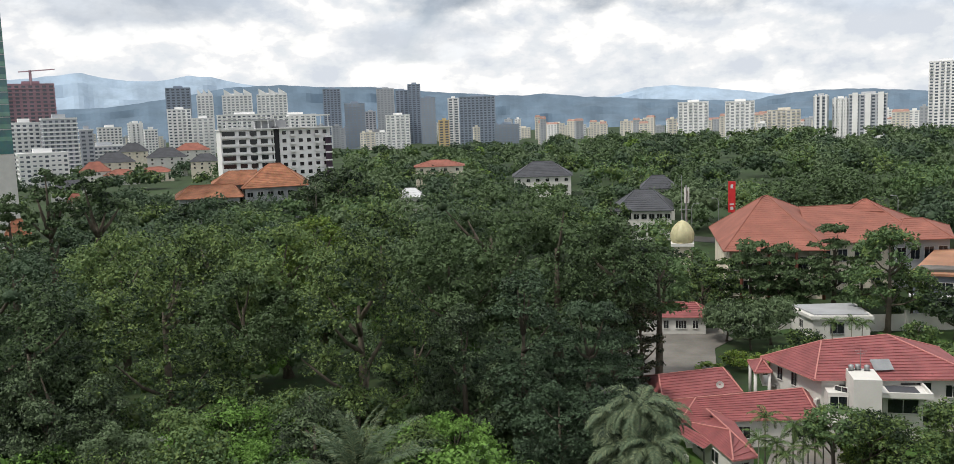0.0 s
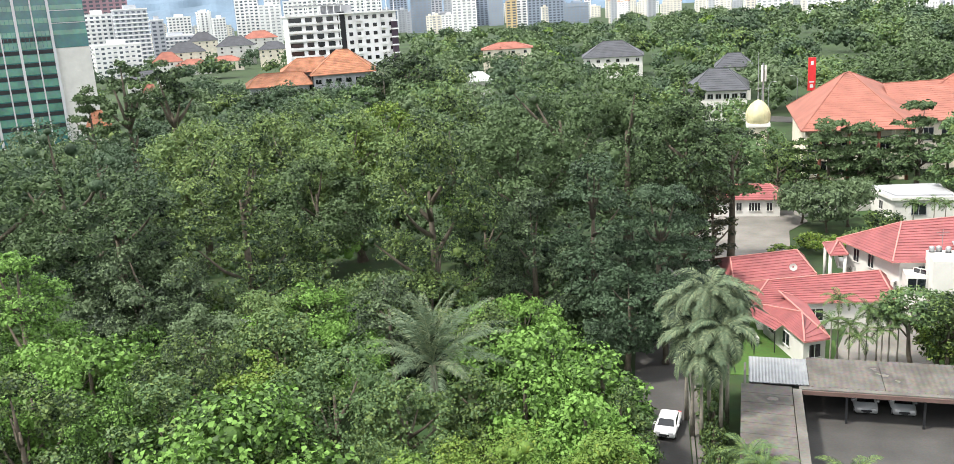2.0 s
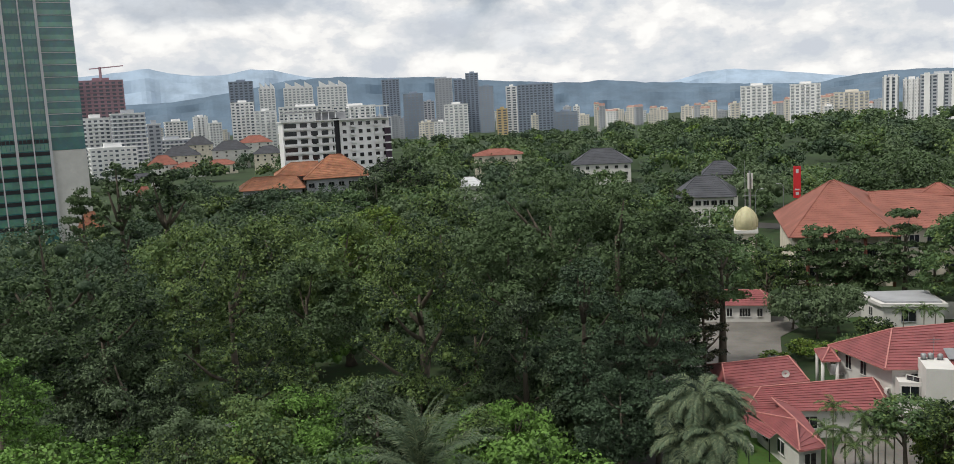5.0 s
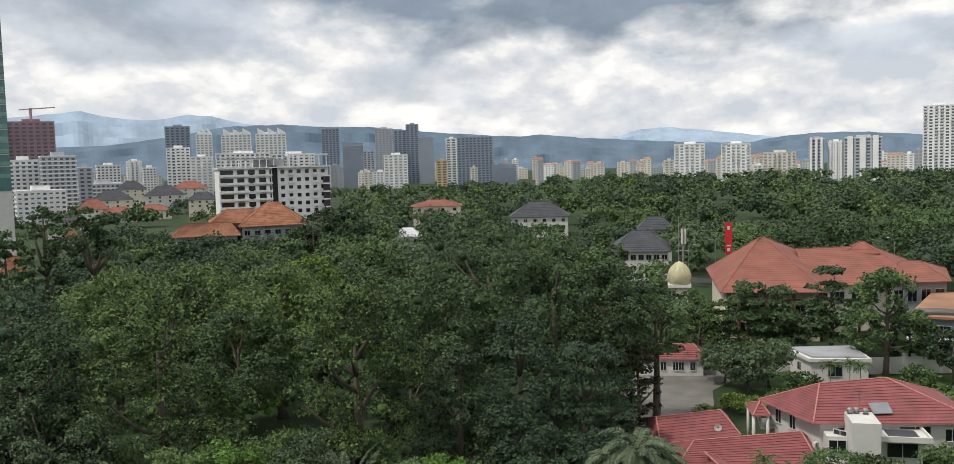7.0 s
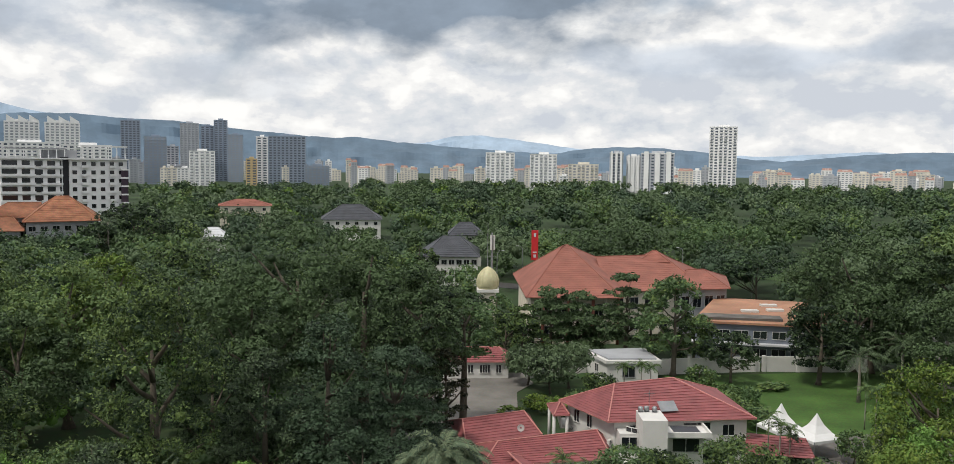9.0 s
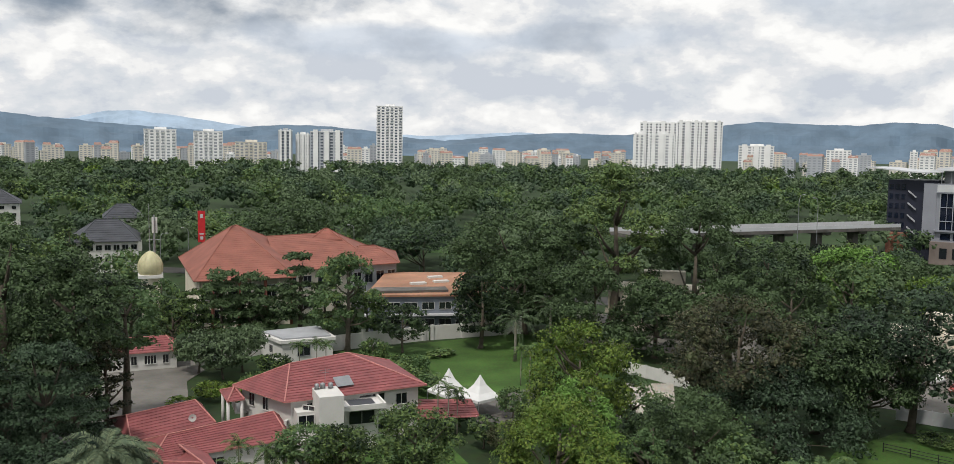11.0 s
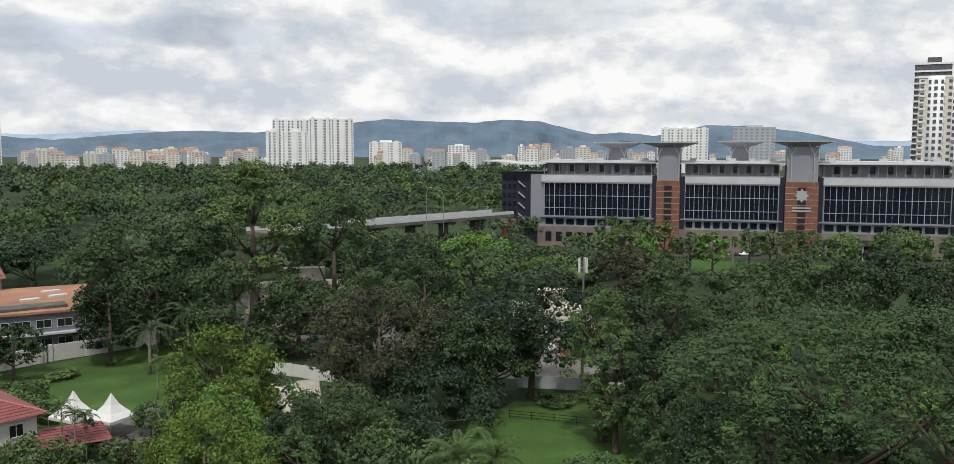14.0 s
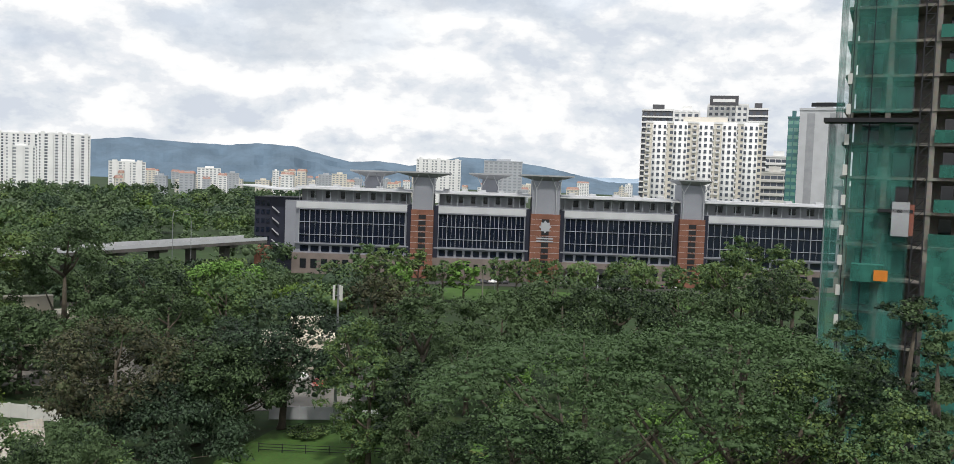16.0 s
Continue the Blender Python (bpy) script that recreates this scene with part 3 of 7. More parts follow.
def window_at(parent, p, q, k, z, w, h, glass=None, frame_mat=None, out=0.0, name="window"):
    """A framed window on the wall from p to q (seen from outside, left to right), centred at the fraction k."""
    p, q = Vector(p), Vector(q)
    d = (q - p).normalized()
    n = Vector((d.y, -d.x))
    c = p.lerp(q, k) + n * out
    m = Matrix(((d.x, n.x, 0, c.x), (d.y, n.y, 0, c.y), (0, 0, 1, z), (0, 0, 0, 1)))
    pane = part(name, Shape().box(-w / 2, w / 2, -0.02, 0.035, 0, h, m), glass or M_GLASS, parent)
    f, b = Shape(), 0.07
    f.box(-w / 2 - b, w / 2 + b, 0, 0.09, h, h + b, m).box(-w / 2 - b, w / 2 + b, 0, 0.14, -b, 0, m)
    f.box(-w / 2 - b, -w / 2, 0, 0.09, 0, h, m).box(w / 2, w / 2 + b, 0, 0.09, 0, h, m).box(-0.03, 0.03, 0.036, 0.07, 0, h, m)
    part("frame", f, frame_mat or M_WHITE, pane)
    return pane


def ccw(pts):
    a = sum(p[0] * q[1] - q[0] * p[1] for p, q in zip(pts, pts[1:] + pts[:1]))
    return list(pts) if a > 0 else list(pts)[::-1]


# ---- the villa with red tiled roofs ----
villa = thing("villa", "white two-storey villa with red tiled hip roof", "house")
V = [(15.3, 98.5), (33.0, 100.6), (32.0, 114.0), (10.5, 107.7)]
hip_roof(villa, V, 6.0, [(17.1, 105.8), (25.0, 109.3)], 8.6, M_TILE_RED, M_TILE_RIDGE, 15)
W = inset(V, 1.1)
walls(villa, W, 0.0, 5.98, M_WHITE)
for k, z, w, h in ((0.18, 4.0, 2.0, 1.35), (0.62, 4.0, 3.2, 1.5), (0.86, 3.9, 1.4, 1.3), (0.30, 1.0, 2.2, 1.4), (0.75, 1.0, 2.6, 1.4)):
    window_at(villa, W[0], W[1], k, z, w, h)
for k, z, w, h in ((0.22, 3.9, 1.0, 1.5), (0.50, 3.9, 1.0, 1.5), (0.3, 0.9, 1.2, 1.6)):
    window_at(villa, W[3], W[0], k, z, w, h)
# stair tower, flat canopy and water tanks
stair = part("stair_tower", Shape().box(18.6, 21.4, 95.0, 99.3, 0, 7.2), M_WHITE, villa, "plain white rendered stair tower")
window_at(stair, (17.2, 98.2), (18.58, 97.0), 0.5, 3.9, 1.4, 1.7)
canopy = part("flat_canopy", Shape().box(21.4, 26.6, 96.0, 100.5, 5.0, 5.25).box(21.4, 26.6, 96.0, 96.2, 5.25, 5.6).box(26.4, 26.6, 96.2, 100.5, 5.25, 5.6), M_WHITE, villa)
part("skylight", Shape().box(22.6, 25.6, 97.0, 99.4, 5.25, 5.34), M_TILE_GREY, canopy, "dark flat roof panel")
part("bay", Shape().box(22.0, 26.0, 97.4, 100.2, 0, 4.99), M_WHITE, villa)
window_at(villa, (22.0, 97.38), (26.0, 97.38), 0.5, 3.0, 3.0, 1.5)
part("link", Shape().box(16.4, 18.6, 97.0, 99.6, 0, 5.1), M_WHITE, villa)
window_at(villa, (16.4, 96.98), (18.6, 96.98), 0.5, 3.3, 1.7, 1.4)
part("balcony", Shape().box(10.6, 12.4, 106.0, 110.0, 2.9, 3.1).box(10.6, 10.75, 106, 110, 3.1, 4.0), M_WHITE, villa)
hip_roof(villa, [(9.6, 104.6), (11.6, 105.0), (11.4, 110.2), (9.2, 109.8)], 4.9, [(10.6, 107.0), (10.6, 107.6)], 5.9, M_TILE_RED, M_TILE_RIDGE, 5)
for x, y in ((9.7, 105.0), (9.5, 109.5), (11.3, 105.2)):
    part("column", Shape().tube([(x, y, 0), (x, y, 4.9)], 0.2, 10), M_WHITE, villa, smooth=True)
for i, (x, y) in enumerate(((19.0, 98.6), (19.7, 98.8), (20.6, 98.6))):
    tank = part("water_tank", Shape().tube([(x, y, 7.22), (x, y, 7.75), (x, y, 7.85)], [0.28, 0.28, 0.1], 12), M_METAL, villa, "small steel water tank", smooth=True)
    part("stand", Shape().box(x - .3, x + .3, y - .3, y + .3, 6.9, 7.2), M_METAL, tank)
part("solar_heater", Shape().quad((21.8, 100.4, 6.75), (23.9, 100.9, 6.75), (23.6, 102.2, 7.6), (21.5, 101.7, 7.6)).quad((21.5, 101.7, 7.55), (23.6, 102.2, 7.55), (23.9, 100.9, 6.7), (21.8, 100.4, 6.7)), M_METAL, villa, "tilted metal solar panel on the roof")
part("antenna", Shape().tube([(20.0, 98.8, 7.2), (20.0, 98.8, 9.6)], 0.03, 5).tube([(19.4, 98.8, 9.3), (20.6, 98.8, 9.3)], 0.02, 4).tube([(19.6, 98.8, 9.0), (20.4, 98.8, 9.0)], 0.02, 4), M_METAL, villa)


def condenser(parent, x, y, z, rz=0):
    u = part("air_conditioner", Shape().box(-0.4, 0.4, -0.17, 0.17, 0, 0.6, pose(x, y, z, 0, 0, rz)), M_WHITE, parent, "white outdoor air-conditioning unit")
    g = Shape()
    for r in (0.24, 0.17, 0.1):
        g.tube([pose(x, y, z, 0, 0, rz) @ Vector((r * math.cos(a) - 0.08, -0.19, 0.3 + r * math.sin(a))) for a in (2 * math.pi * i / 12 for i in range(13))], 0.012, 4)
    part("fan_grille", g, M_DARKMETAL, u)


condenser(villa, 15.6, 99.2, 3.1, 60)
condenser(villa, 12.2, 106.0, 2.6, -60)
condenser(villa, 17.2, 96.7, 1.4)


def bungalow(label, corners, z, ridge, zr, rows):
    b = thing("bungalow", label, "house")
    hip_roof(b, corners, z, ridge, zr, M_TILE_RED, M_TILE_RIDGE, rows)
    w = inset(corners, 0.8)
    walls(b, w, 0, z - 0.02, M_WHITE)
    return b, w


low, w = bungalow("white single-storey annex with red tiled roof", [(0.9, 91.6), (15.2, 94.2), (15.6, 101.8), (0.2, 98.8)], 3.1, [(2.6, 94.9), (14.2, 99.6)], 4.7, 11)
for k in (0.15, 0.45, 0.9):
    window_at(low, w[0], w[1], k, 1.0, 1.5, 1.3)
wing, w = bungalow("white bungalow wing with red tiled gable roof", [(5.6, 81.6), (8.0, 82.9), (6.2, 94.0), (1.6, 91.8)], 3.0, [(5.6, 86.4), (3.6, 92.6)], 4.25, 9)
for k in (0.22, 0.6):
    window_at(wing, w[3], w[0], k, 1.0, 1.6, 1.3)
window_at(wing, w[0], w[1], 0.5, 1.0, 1.2, 1.3)
condenser(wing, 1.4, 88.2, 0.2, -70)
porch = thing("porch", "small porch with lean-to red tiled roof", "porch")
s = Shape()
courses(s, (0.2, 90.4, 2.5), (3.1, 85.6, 2.5), (4.0, 86.4, 3.0), (1.1, 91.2, 3.0), 4)
part("roof", s, M_TILE_RED, porch)
part("soffit", Shape().quad((1.1, 91.2, 2.96), (4.0, 86.4, 2.96), (3.1, 85.6, 2.46), (0.2, 90.4, 2.46)), M_WHITE, porch)
for x, y in ((0.4, 90.3), (3.1, 85.9)):
    part("post", Shape().tube([(x, y, 0), (x, y, 2.5)], 0.06, 6), M_DARKMETAL, porch)
garage, w = bungalow("white detached garage with red tiled roof", [(-1.0, 100.0), (8.2, 104.0), (7.2, 111.6), (-3.4, 109.2)], 2.7, [(-1.5, 105.0), (6.2, 108.9)], 4.2, 9)
for k in (0.2, 0.72):
    window_at(garage, w[0], w[1], k, 1.3, 1.2, 0.7)
dish = thing("satellite_dish", "white round satellite dish on the garage roof", "satellite dish")
d = Shape()
c0 = Vector((5.6, 103.9, 3.55))
ring = [[c0 + Vector((r * math.cos(a), -0.35 * r * r, r * math.sin(a))) for a in (2 * math.pi * i / 14 for i in range(14))] for r in (0.12, 0.3, 0.45)]
for r0, r1 in zip(ring, ring[1:]):
    for i in range(14):
        d.quad(r0[i], r0[(i + 1) % 14], r1[(i + 1) % 14], r1[i])
part("reflector", d, M_WHITE, dish, smooth=True)
part("mount", Shape().tube([(5.6, 103.9, 2.85), (5.6, 103.95, 3.5)], 0.03, 5), M_METAL, dish)

fence = thing("garden_fence", "low picket fence behind the car shed", "fence")
for i in range(46):
    x = 6.0 + i * 0.62
    part("picket", Shape().box(x, x + 0.10, 80.0, 80.06, 0, 1.5), M_CONC, fence)
part("rail", Shape().box(6, 34.6, 80.07, 80.12, 0.4, 0.5), M_CONC, fence)
part("rail", Shape().box(6, 34.6, 80.07, 80.12, 1.1, 1.2), M_CONC, fence)

# ---- car shed with flat weathered roof ----
shed = thing("car_shed", "long open car shed with weathered grey sheet roof", "car shed")
SR = material("weathered_roof_sheet", (0.115, 0.107, 0.097), 0.85, var=0.45, scale=0.3, fine=3, bump=0.2, stain=(0.06, 0.056, 0.052), stain_at=0.56)


def roof_sheet(x0, x1, ya, yb, za, zb, mat, pitch, label="", parent=shed, along="x"):
    s = Shape()
    n = max(2, int((x1 - x0) / pitch))
    for i in range(n):
        a, b = x0 + (x1 - x0) * i / n, x0 + (x1 - x0) * (i + 1) / n
        m = (a + b) / 2
        for u, v, du, dv in ((a, m, 0, 0.04), (m, b, 0.04, 0)):
            s.quad((u, ya, za + du), (v, ya, za + dv), (v, yb, zb + dv), (u, yb, zb + du))
            s.quad((u, ya, za - 0.06), (v, ya, za - 0.06), (v, ya, za + dv), (u, ya, za + du))
    return part("roof_panel", s, mat, parent, label)


roof_sheet(0.6, 5.4, 71.9, 76.6, 3.0, 3.35, M_METAL, 0.26, "new galvanised corrugated sheet")
for x0, x1 in ((5.4, 11.2), (11.2, 17.0), (17.0, 23.0), (23.0, 29.0), (29.0, 35.0)):
    roof_sheet(x0 + 0.02, x1 - 0.02, 71.6, 76.9, 3.02, 3.4, SR, 0.42)
part("gutter", Shape().box(4.6, 35, 71.0, 71.55, 2.75, 3.05), M_CONC, shed)
part("fascia_board", Shape().box(4.6, 35, 70.85, 70.98, 2.62, 2.95), material("faded_fascia", (0.13, 0.085, 0.075), 0.8), shed, "faded reddish fascia board")
s = Shape()
for i in range(8):
    y0, y1 = 57.0 + i * 1.8, 57.0 + (i + 1) * 1.8
    s.quad((0.0, y0, 3.10), (4.0, y0, 3.02), (4.0, y1, 3.0), (0.0, y1, 3.08)).quad((0.0, y0, 3.0), (4.0, y0, 2.95), (4.0, y0, 3.02), (0, y0, 3.10))
part("roof_panel", s, SR, shed)
part("parapet", Shape().box(4.05, 4.75, 57.0, 70.8, 2.9, 3.12), M_CONC, shed)
part("end_wall", Shape().box(4.1, 4.25, 57.0, 70.8, 0.1, 2.88), M_CONC, shed)
part("back_wall", Shape().box(0.7, 35, 76.4, 76.6, 0, 2.98), M_CONC, shed)
part("side_wall", Shape().box(0.2, 0.4, 57.2, 76.3, 0, 2.9), M_CONC, shed)
for x in (8.2, 14, 20, 26, 32):
    part("post", Shape().box(x, x + 0.18, 71.2, 71.38, 0.05, 2.74), M_DARKMETAL, shed)
sheet("car_court", [(4.3, 50), (35, 50), (35, 76.3), (4.3, 76.3)], 0.09, M_ASPHALT, "dark asphalt court of the car shed")
gate = thing("wooden_gate", "weathered wooden gate beside the car shed", "gate")
for i in range(9):
    part("board", Shape().box(2.2 + i * 0.2, 2.38 + i * 0.2, 55.6, 55.66, 0.05, 1.8), M_BARK_PALE, gate)


# ---- cars ----
M_CARGLASS = glass_dark("car_glass", (0.01, 0.012, 0.014), 0.05)
M_TYRE = material("tyre_rubber", (0.02, 0.02, 0.02), 0.85, var=0.1, scale=5, fine=20, bump=0.05)
M_LAMP = glass_dark("headlamp_glass", (0.55, 0.56, 0.58), 0.15)
PAINT = {}


def car(label, m, paint, length=3.9, width=1.7, group=""):
    c = thing("car", label, "car", m, group)
    key = paint
    if key not in PAINT:
        PAINT[key] = material("car_paint", paint, 0.3, 0.1, var=0.05, scale=0.5, fine=3, bump=0.0, spec=0.6)
    L, Wd = length / 2, width / 2
    prof = [(-L, 0.35), (-L, 0.78), (-L + 0.75, 0.95), (-L + 1.35, 1.42), (L - 1.1, 1.5), (L - 0.35, 1.02), (L, 0.9), (L, 0.35)]
    me = bmesh.new()
    sides = []
    for sy in (-1, 1):
        ring = []
        for x, z in prof:
            t = 0.80 if z > 1.2 else 1.0
            ring.append(me.verts.new((x, sy * Wd * t, z)))
        sides.append(ring)
    n = len(prof)
    me.faces.new(sides[0][::-1]), me.faces.new(sides[1])
    for i in range(n):
        j = (i + 1) % n
        me.faces.new((sides[0][i], sides[0][j], sides[1][j], sides[1][i]))
    bmesh.ops.recalc_face_normals(me, faces=me.faces)
    bmesh.ops.bevel(me, geom=list(me.edges), offset=0.07, segments=2, affect="EDGES")
    mesh = bpy.data.meshes.new("body")
    me.to_mesh(mesh), me.free()
    mesh.materials.append(PAINT[key])
    mesh.shade_smooth()
    part("body", mesh, None, c)
    g = 0.012
    part("windscreen", Shape().quad((-L + 0.80, -Wd * 0.80, 0.99 + g), (-L + 0.80, Wd * 0.80, 0.99 + g), (-L + 1.30, Wd * 0.66, 1.39 + g), (-L + 1.30, -Wd * 0.66, 1.39 + g)).box(-L + 0.9, -L + 0.92, -0.3, 0.3, 1.0, 1.02), M_CARGLASS, c)
    part("rear_window", Shape().quad((L - 0.45, Wd * 0.8, 1.10), (L - 0.45, -Wd * 0.8, 1.10), (L - 0.98, -Wd * 0.68, 1.46), (L - 0.98, Wd * 0.68, 1.46)), M_CARGLASS, c)
    for sy in (-1, 1):
        y0, y1 = sy * (Wd * 0.985 + g), sy * (Wd * 0.83 + g)
        part("side_window", Shape().quad((-L + 0.95, y0, 0.98), (L - 0.6, y0, 1.02), (L - 1.1, y1, 1.40), (-L + 1.40, y1, 1.38)), M_CARGLASS, c)
        part("mirror", Shape().box(-L + 1.0, -L + 1.2, sy * Wd * 1.0 - 0.02, sy * (Wd + 0.2), 0.95, 1.1), PAINT[key], c)
        part("headlight", Shape().box(-L - 0.015, -L + 0.18, sy * Wd * 0.62 - 0.2, sy * Wd * 0.62 + 0.2, 0.66, 0.80), M_LAMP, c)
        part("tail_light", Shape().box(L - 0.12, L + 0.015, sy * Wd * 0.78 - 0.12, sy * Wd * 0.78 + 0.12, 0.72, 0.95), M_RED, c)
        for x in (-L + 0.68, L - 0.68):
            w = part("wheel", Shape().tube([(x, sy * (Wd - 0.2), 0.3), (x, sy * (Wd + 0.01), 0.3)], 0.30, 14), M_TYRE, c)
            part("rim", Shape().tube([(x, sy * Wd, 0.3), (x, sy * (Wd + 0.025), 0.3)], 0.19, 10), M_METAL, w)
    part("grille", Shape().box(-L - 0.02, -L + 0.05, -0.42, 0.42, 0.5, 0.66), M_DARKMETAL, c)
    part("number_plate", Shape().box(-L - 0.035, -L - 0.02, -0.25, 0.25, 0.42, 0.52), M_DARKMETAL, c)
    return c


car("white small hatchback driving along the lane", pose(-5.75, 67.6, 0.055, 0, 0, 85), (0.78, 0.78, 0.78))
car("silver sedan parked under the car shed", pose(10.0, 74.9, 0.095, 0, 0, 90), (0.42, 0.43, 0.45), 4.4, 1.75, "cars under the shed")
car("silver sedan parked under the car shed", pose(12.9, 75.0, 0.095, 0, 0, 90), (0.36, 0.37, 0.39), 4.4, 1.75, "cars under the shed")

# ---- gatehouse, guard house and hall ----
gh, w = bungalow("white gatehouse with red tiled roof", [(-6, 142.0), (6.2, 142.6), (6.2, 149.5), (-6, 149.0)], 2.9, [(-3, 145.6), (4.0, 146.2)], 4.6, 7)
for k in (0.42, 0.6, 0.68, 0.85):
    window_at(gh, w[0], w[1], k, 1.0, 0.8, 1.3)
guard = thing("guard_house", "white flat-roofed guard house with grey roof slab", "guard house")
G = [(21.6, 141.2), (30.0, 141.8), (29.2, 150.5), (19.2, 148.6)]
walls(guard, G, 0, 3.2, M_WHITE)
part("roof_slab", Shape().prism(inset(G, -0.6), 3.2, 3.7), M_WHITE, guard)
part("roof_deck", Shape().prism(inset(G, 0.3), 3.7, 3.95), M_GREYWALL, guard)
window_at(guard, G[0], G[1], 0.42, 0.9, 2.0, 1.8, frame_mat=M_GREYWALL)
window_at(guard, G[3], G[0], 0.5, 1.0, 1.2, 1.3)
boundary = thing("boundary_wall", "white rendered boundary wall with posts", "wall")
for a, b in (((30.5, 147.0), (49.5, 150.4)), ((49.9, 150.4), (68.5, 150.6)), ((8.5, 143.0), (19.0, 148.0))):
    d = (Vector(b) - Vector(a))
    L = d.length
    m = Matrix.Translation((*a, 0)) @ pose(0, 0, 0, 0, 0, math.degrees(math.atan2(d.y, d.x)))
    part("panel", Shape().box(0, L, -0.12, 0.12, 0, 2.7 if a[0] > 20 else 1.6, m), M_WHITE, boundary)
    for i in range(int(L / 6) + 1):
        part("post", Shape().box(i * 6, i * 6 + 0.6, -0.3, 0.3, 0, (3.3 if i % 2 else 2.8) if a[0] > 20 else 1.8, m), M_WHITE, boundary)

hall = thing("hall", "large hall with russet tiled hip roofs", "hall")
P = polar
H1 = [P(3.3, 170), P(9.6, 173), P(9.9, 219), P(2.4, 208)]
hip_roof(hall, H1, 9.6, [P(5.62, 198), P(5.9, 201)], 17.4, M_TILE_BROWN, M_TILE_BROWN, 26, 0.025, 0.12)
walls(hall, inset(H1, 2.2), 0, 9.58, M_CREAM)
H2 = [P(8.6, 181), P(14.8, 192), P(14.4, 226), P(8.6, 222)]
hip_roof(hall, H2, 9.5, [P(7.8, 203), P(12.0, 212)], 14.6, M_TILE_BROWN, M_TILE_BROWN, 18, 0.025, 0.12)
walls(hall, inset(H2, 2.0), 0, 9.48, M_CREAM)
H2b = [P(10.5, 205), P(12.5, 206), P(12.5, 216), P(10.5, 214)]
hip_roof(hall, H2b, 13.5, [P(11.4, 210), P(11.6, 210.4)], 15.7, M_TILE_BROWN, M_TILE_BROWN, 9, 0.025, 0.12)
H3 = [P(13.0, 188), P(16.3, 194), P(16.0, 216), P(13.0, 214)]
hip_roof(hall, H3, 9.6, [P(13.6, 203), P(14.6, 205)], 12.3, M_TILE_BROWN, M_TILE_BROWN, 10, 0.025, 0.12)
walls(hall, inset(H3, 1.4), 0, 9.58, M_GREYWALL)
for hw, n in ((inset(H1, 2.2), 7), (inset(H2, 2.0), 6), (inset(H3, 1.4), 4)):
    for z in (1.2, 5.6):
        for i in range(n):
            window_at(hall, hw[0], hw[1], (i + 0.5) / n, z, 1.9, 2.4)
h1 = inset(H1, 2.0)
for i in range(8):
    x, y = Vector(h1[0]).lerp(Vector(h1[1]), i / 7)
    part("column", Shape().tube([(x, y - 0.3, 0), (x, y - 0.3, 9.4)], 0.32, 10), M_TILE_BROWN if i % 2 else M_CREAM, hall, "reddish round column" if i % 2 else "", smooth=True)

annex = thing("office_annex", "grey two-storey annex with terracotta flat roof", "office building")
X = [P(14.2, 165), P(23.2, 168), P(22.4, 196), P(15.5, 195)]
M_SLATEWALL = material("blue_grey_wall_paint", (0.19, 0.21, 0.25), 0.75, var=0.15, scale=0.3, fine=5, bump=0.05)
walls(annex, X, 0, 6.9, M_SLATEWALL)
M_FLAT = material("terracotta_roof_paint", (0.36, 0.19, 0.12), 0.8, var=0.3, scale=0.15, fine=2, bump=0.1, stain=(0.28, 0.15, 0.10), stain_at=0.6)
part("roof_slab", Shape().prism(inset(X, -0.8), 6.9, 7.3), M_FLAT, annex, "terracotta painted flat roof")
part("roof_strip", Shape().prism([P(14.3, 166), P(19.5, 168.5), P(19.3, 172.5), P(14.6, 171)], 7.3, 7.75), M_CONC, annex)
for a, d_ in ((17.5, 178), (19.0, 181), (20.5, 179), (18.6, 187)):
    x, y = P(a, d_)
    part("skylight", Shape().box(x - 1.6, x + 1.6, y - 0.7, y + 0.7, 7.3, 7.7), M_WHITE, annex)
for z in (1.2, 4.4):
    for i in range(8):
        window_at(annex, X[0], X[1], (i + 0.5) / 8, z, 2.3, 1.3, frame_mat=M_WHITE)
part("canopy_strip", Shape().prism([P(14.0, 163.6), P(23.2, 166.4), P(23.2, 168.4), P(14.0, 165.4)], 3.3, 3.6), M_LIGHTGREY, annex)

# ---- small prayer tower with a gilded dome, masts and sign ----
minaret = thing("domed_tower", "slim white tower with pale yellow ribbed dome", "tower")
x, y = P(0.75, 182)
part("shaft", Shape().box(x - 1.7, x + 1.7, y - 1.7, y + 1.7, 0, 9.0), M_CREAM, minaret)
part("ledge", Shape().box(x - 2.3, x + 2.3, y - 2.3, y + 2.3, 9.0, 9.6), M_WHITE, minaret)
M_DOME = material("yellow_dome", (0.50, 0.47, 0.29), 0.5, var=0.15, scale=1, fine=5, bump=0.05)
part("dome", Shape().tube([(x, y, 9.6 + 4.6 * k) for k in (0, 0.15, 0.4, 0.62, 0.8, 0.93, 1.0)], [2.0, 2.3, 2.35, 2.0, 1.4, 0.7, 0.12], 18), M_DOME, minaret, "pale yellow dome", smooth=True)
for i in range(12):
    a = 2 * math.pi * i / 12
    part("rib", Shape().tube([(x + r * math.cos(a), y + r * math.sin(a), 9.6 + 4.6 * k) for k, r in ((0, 2.02), (0.15, 2.32), (0.4, 2.37), (0.62, 2.02), (0.8, 1.42), (0.93, 0.72))], 0.06, 4), M_DOME, minaret)
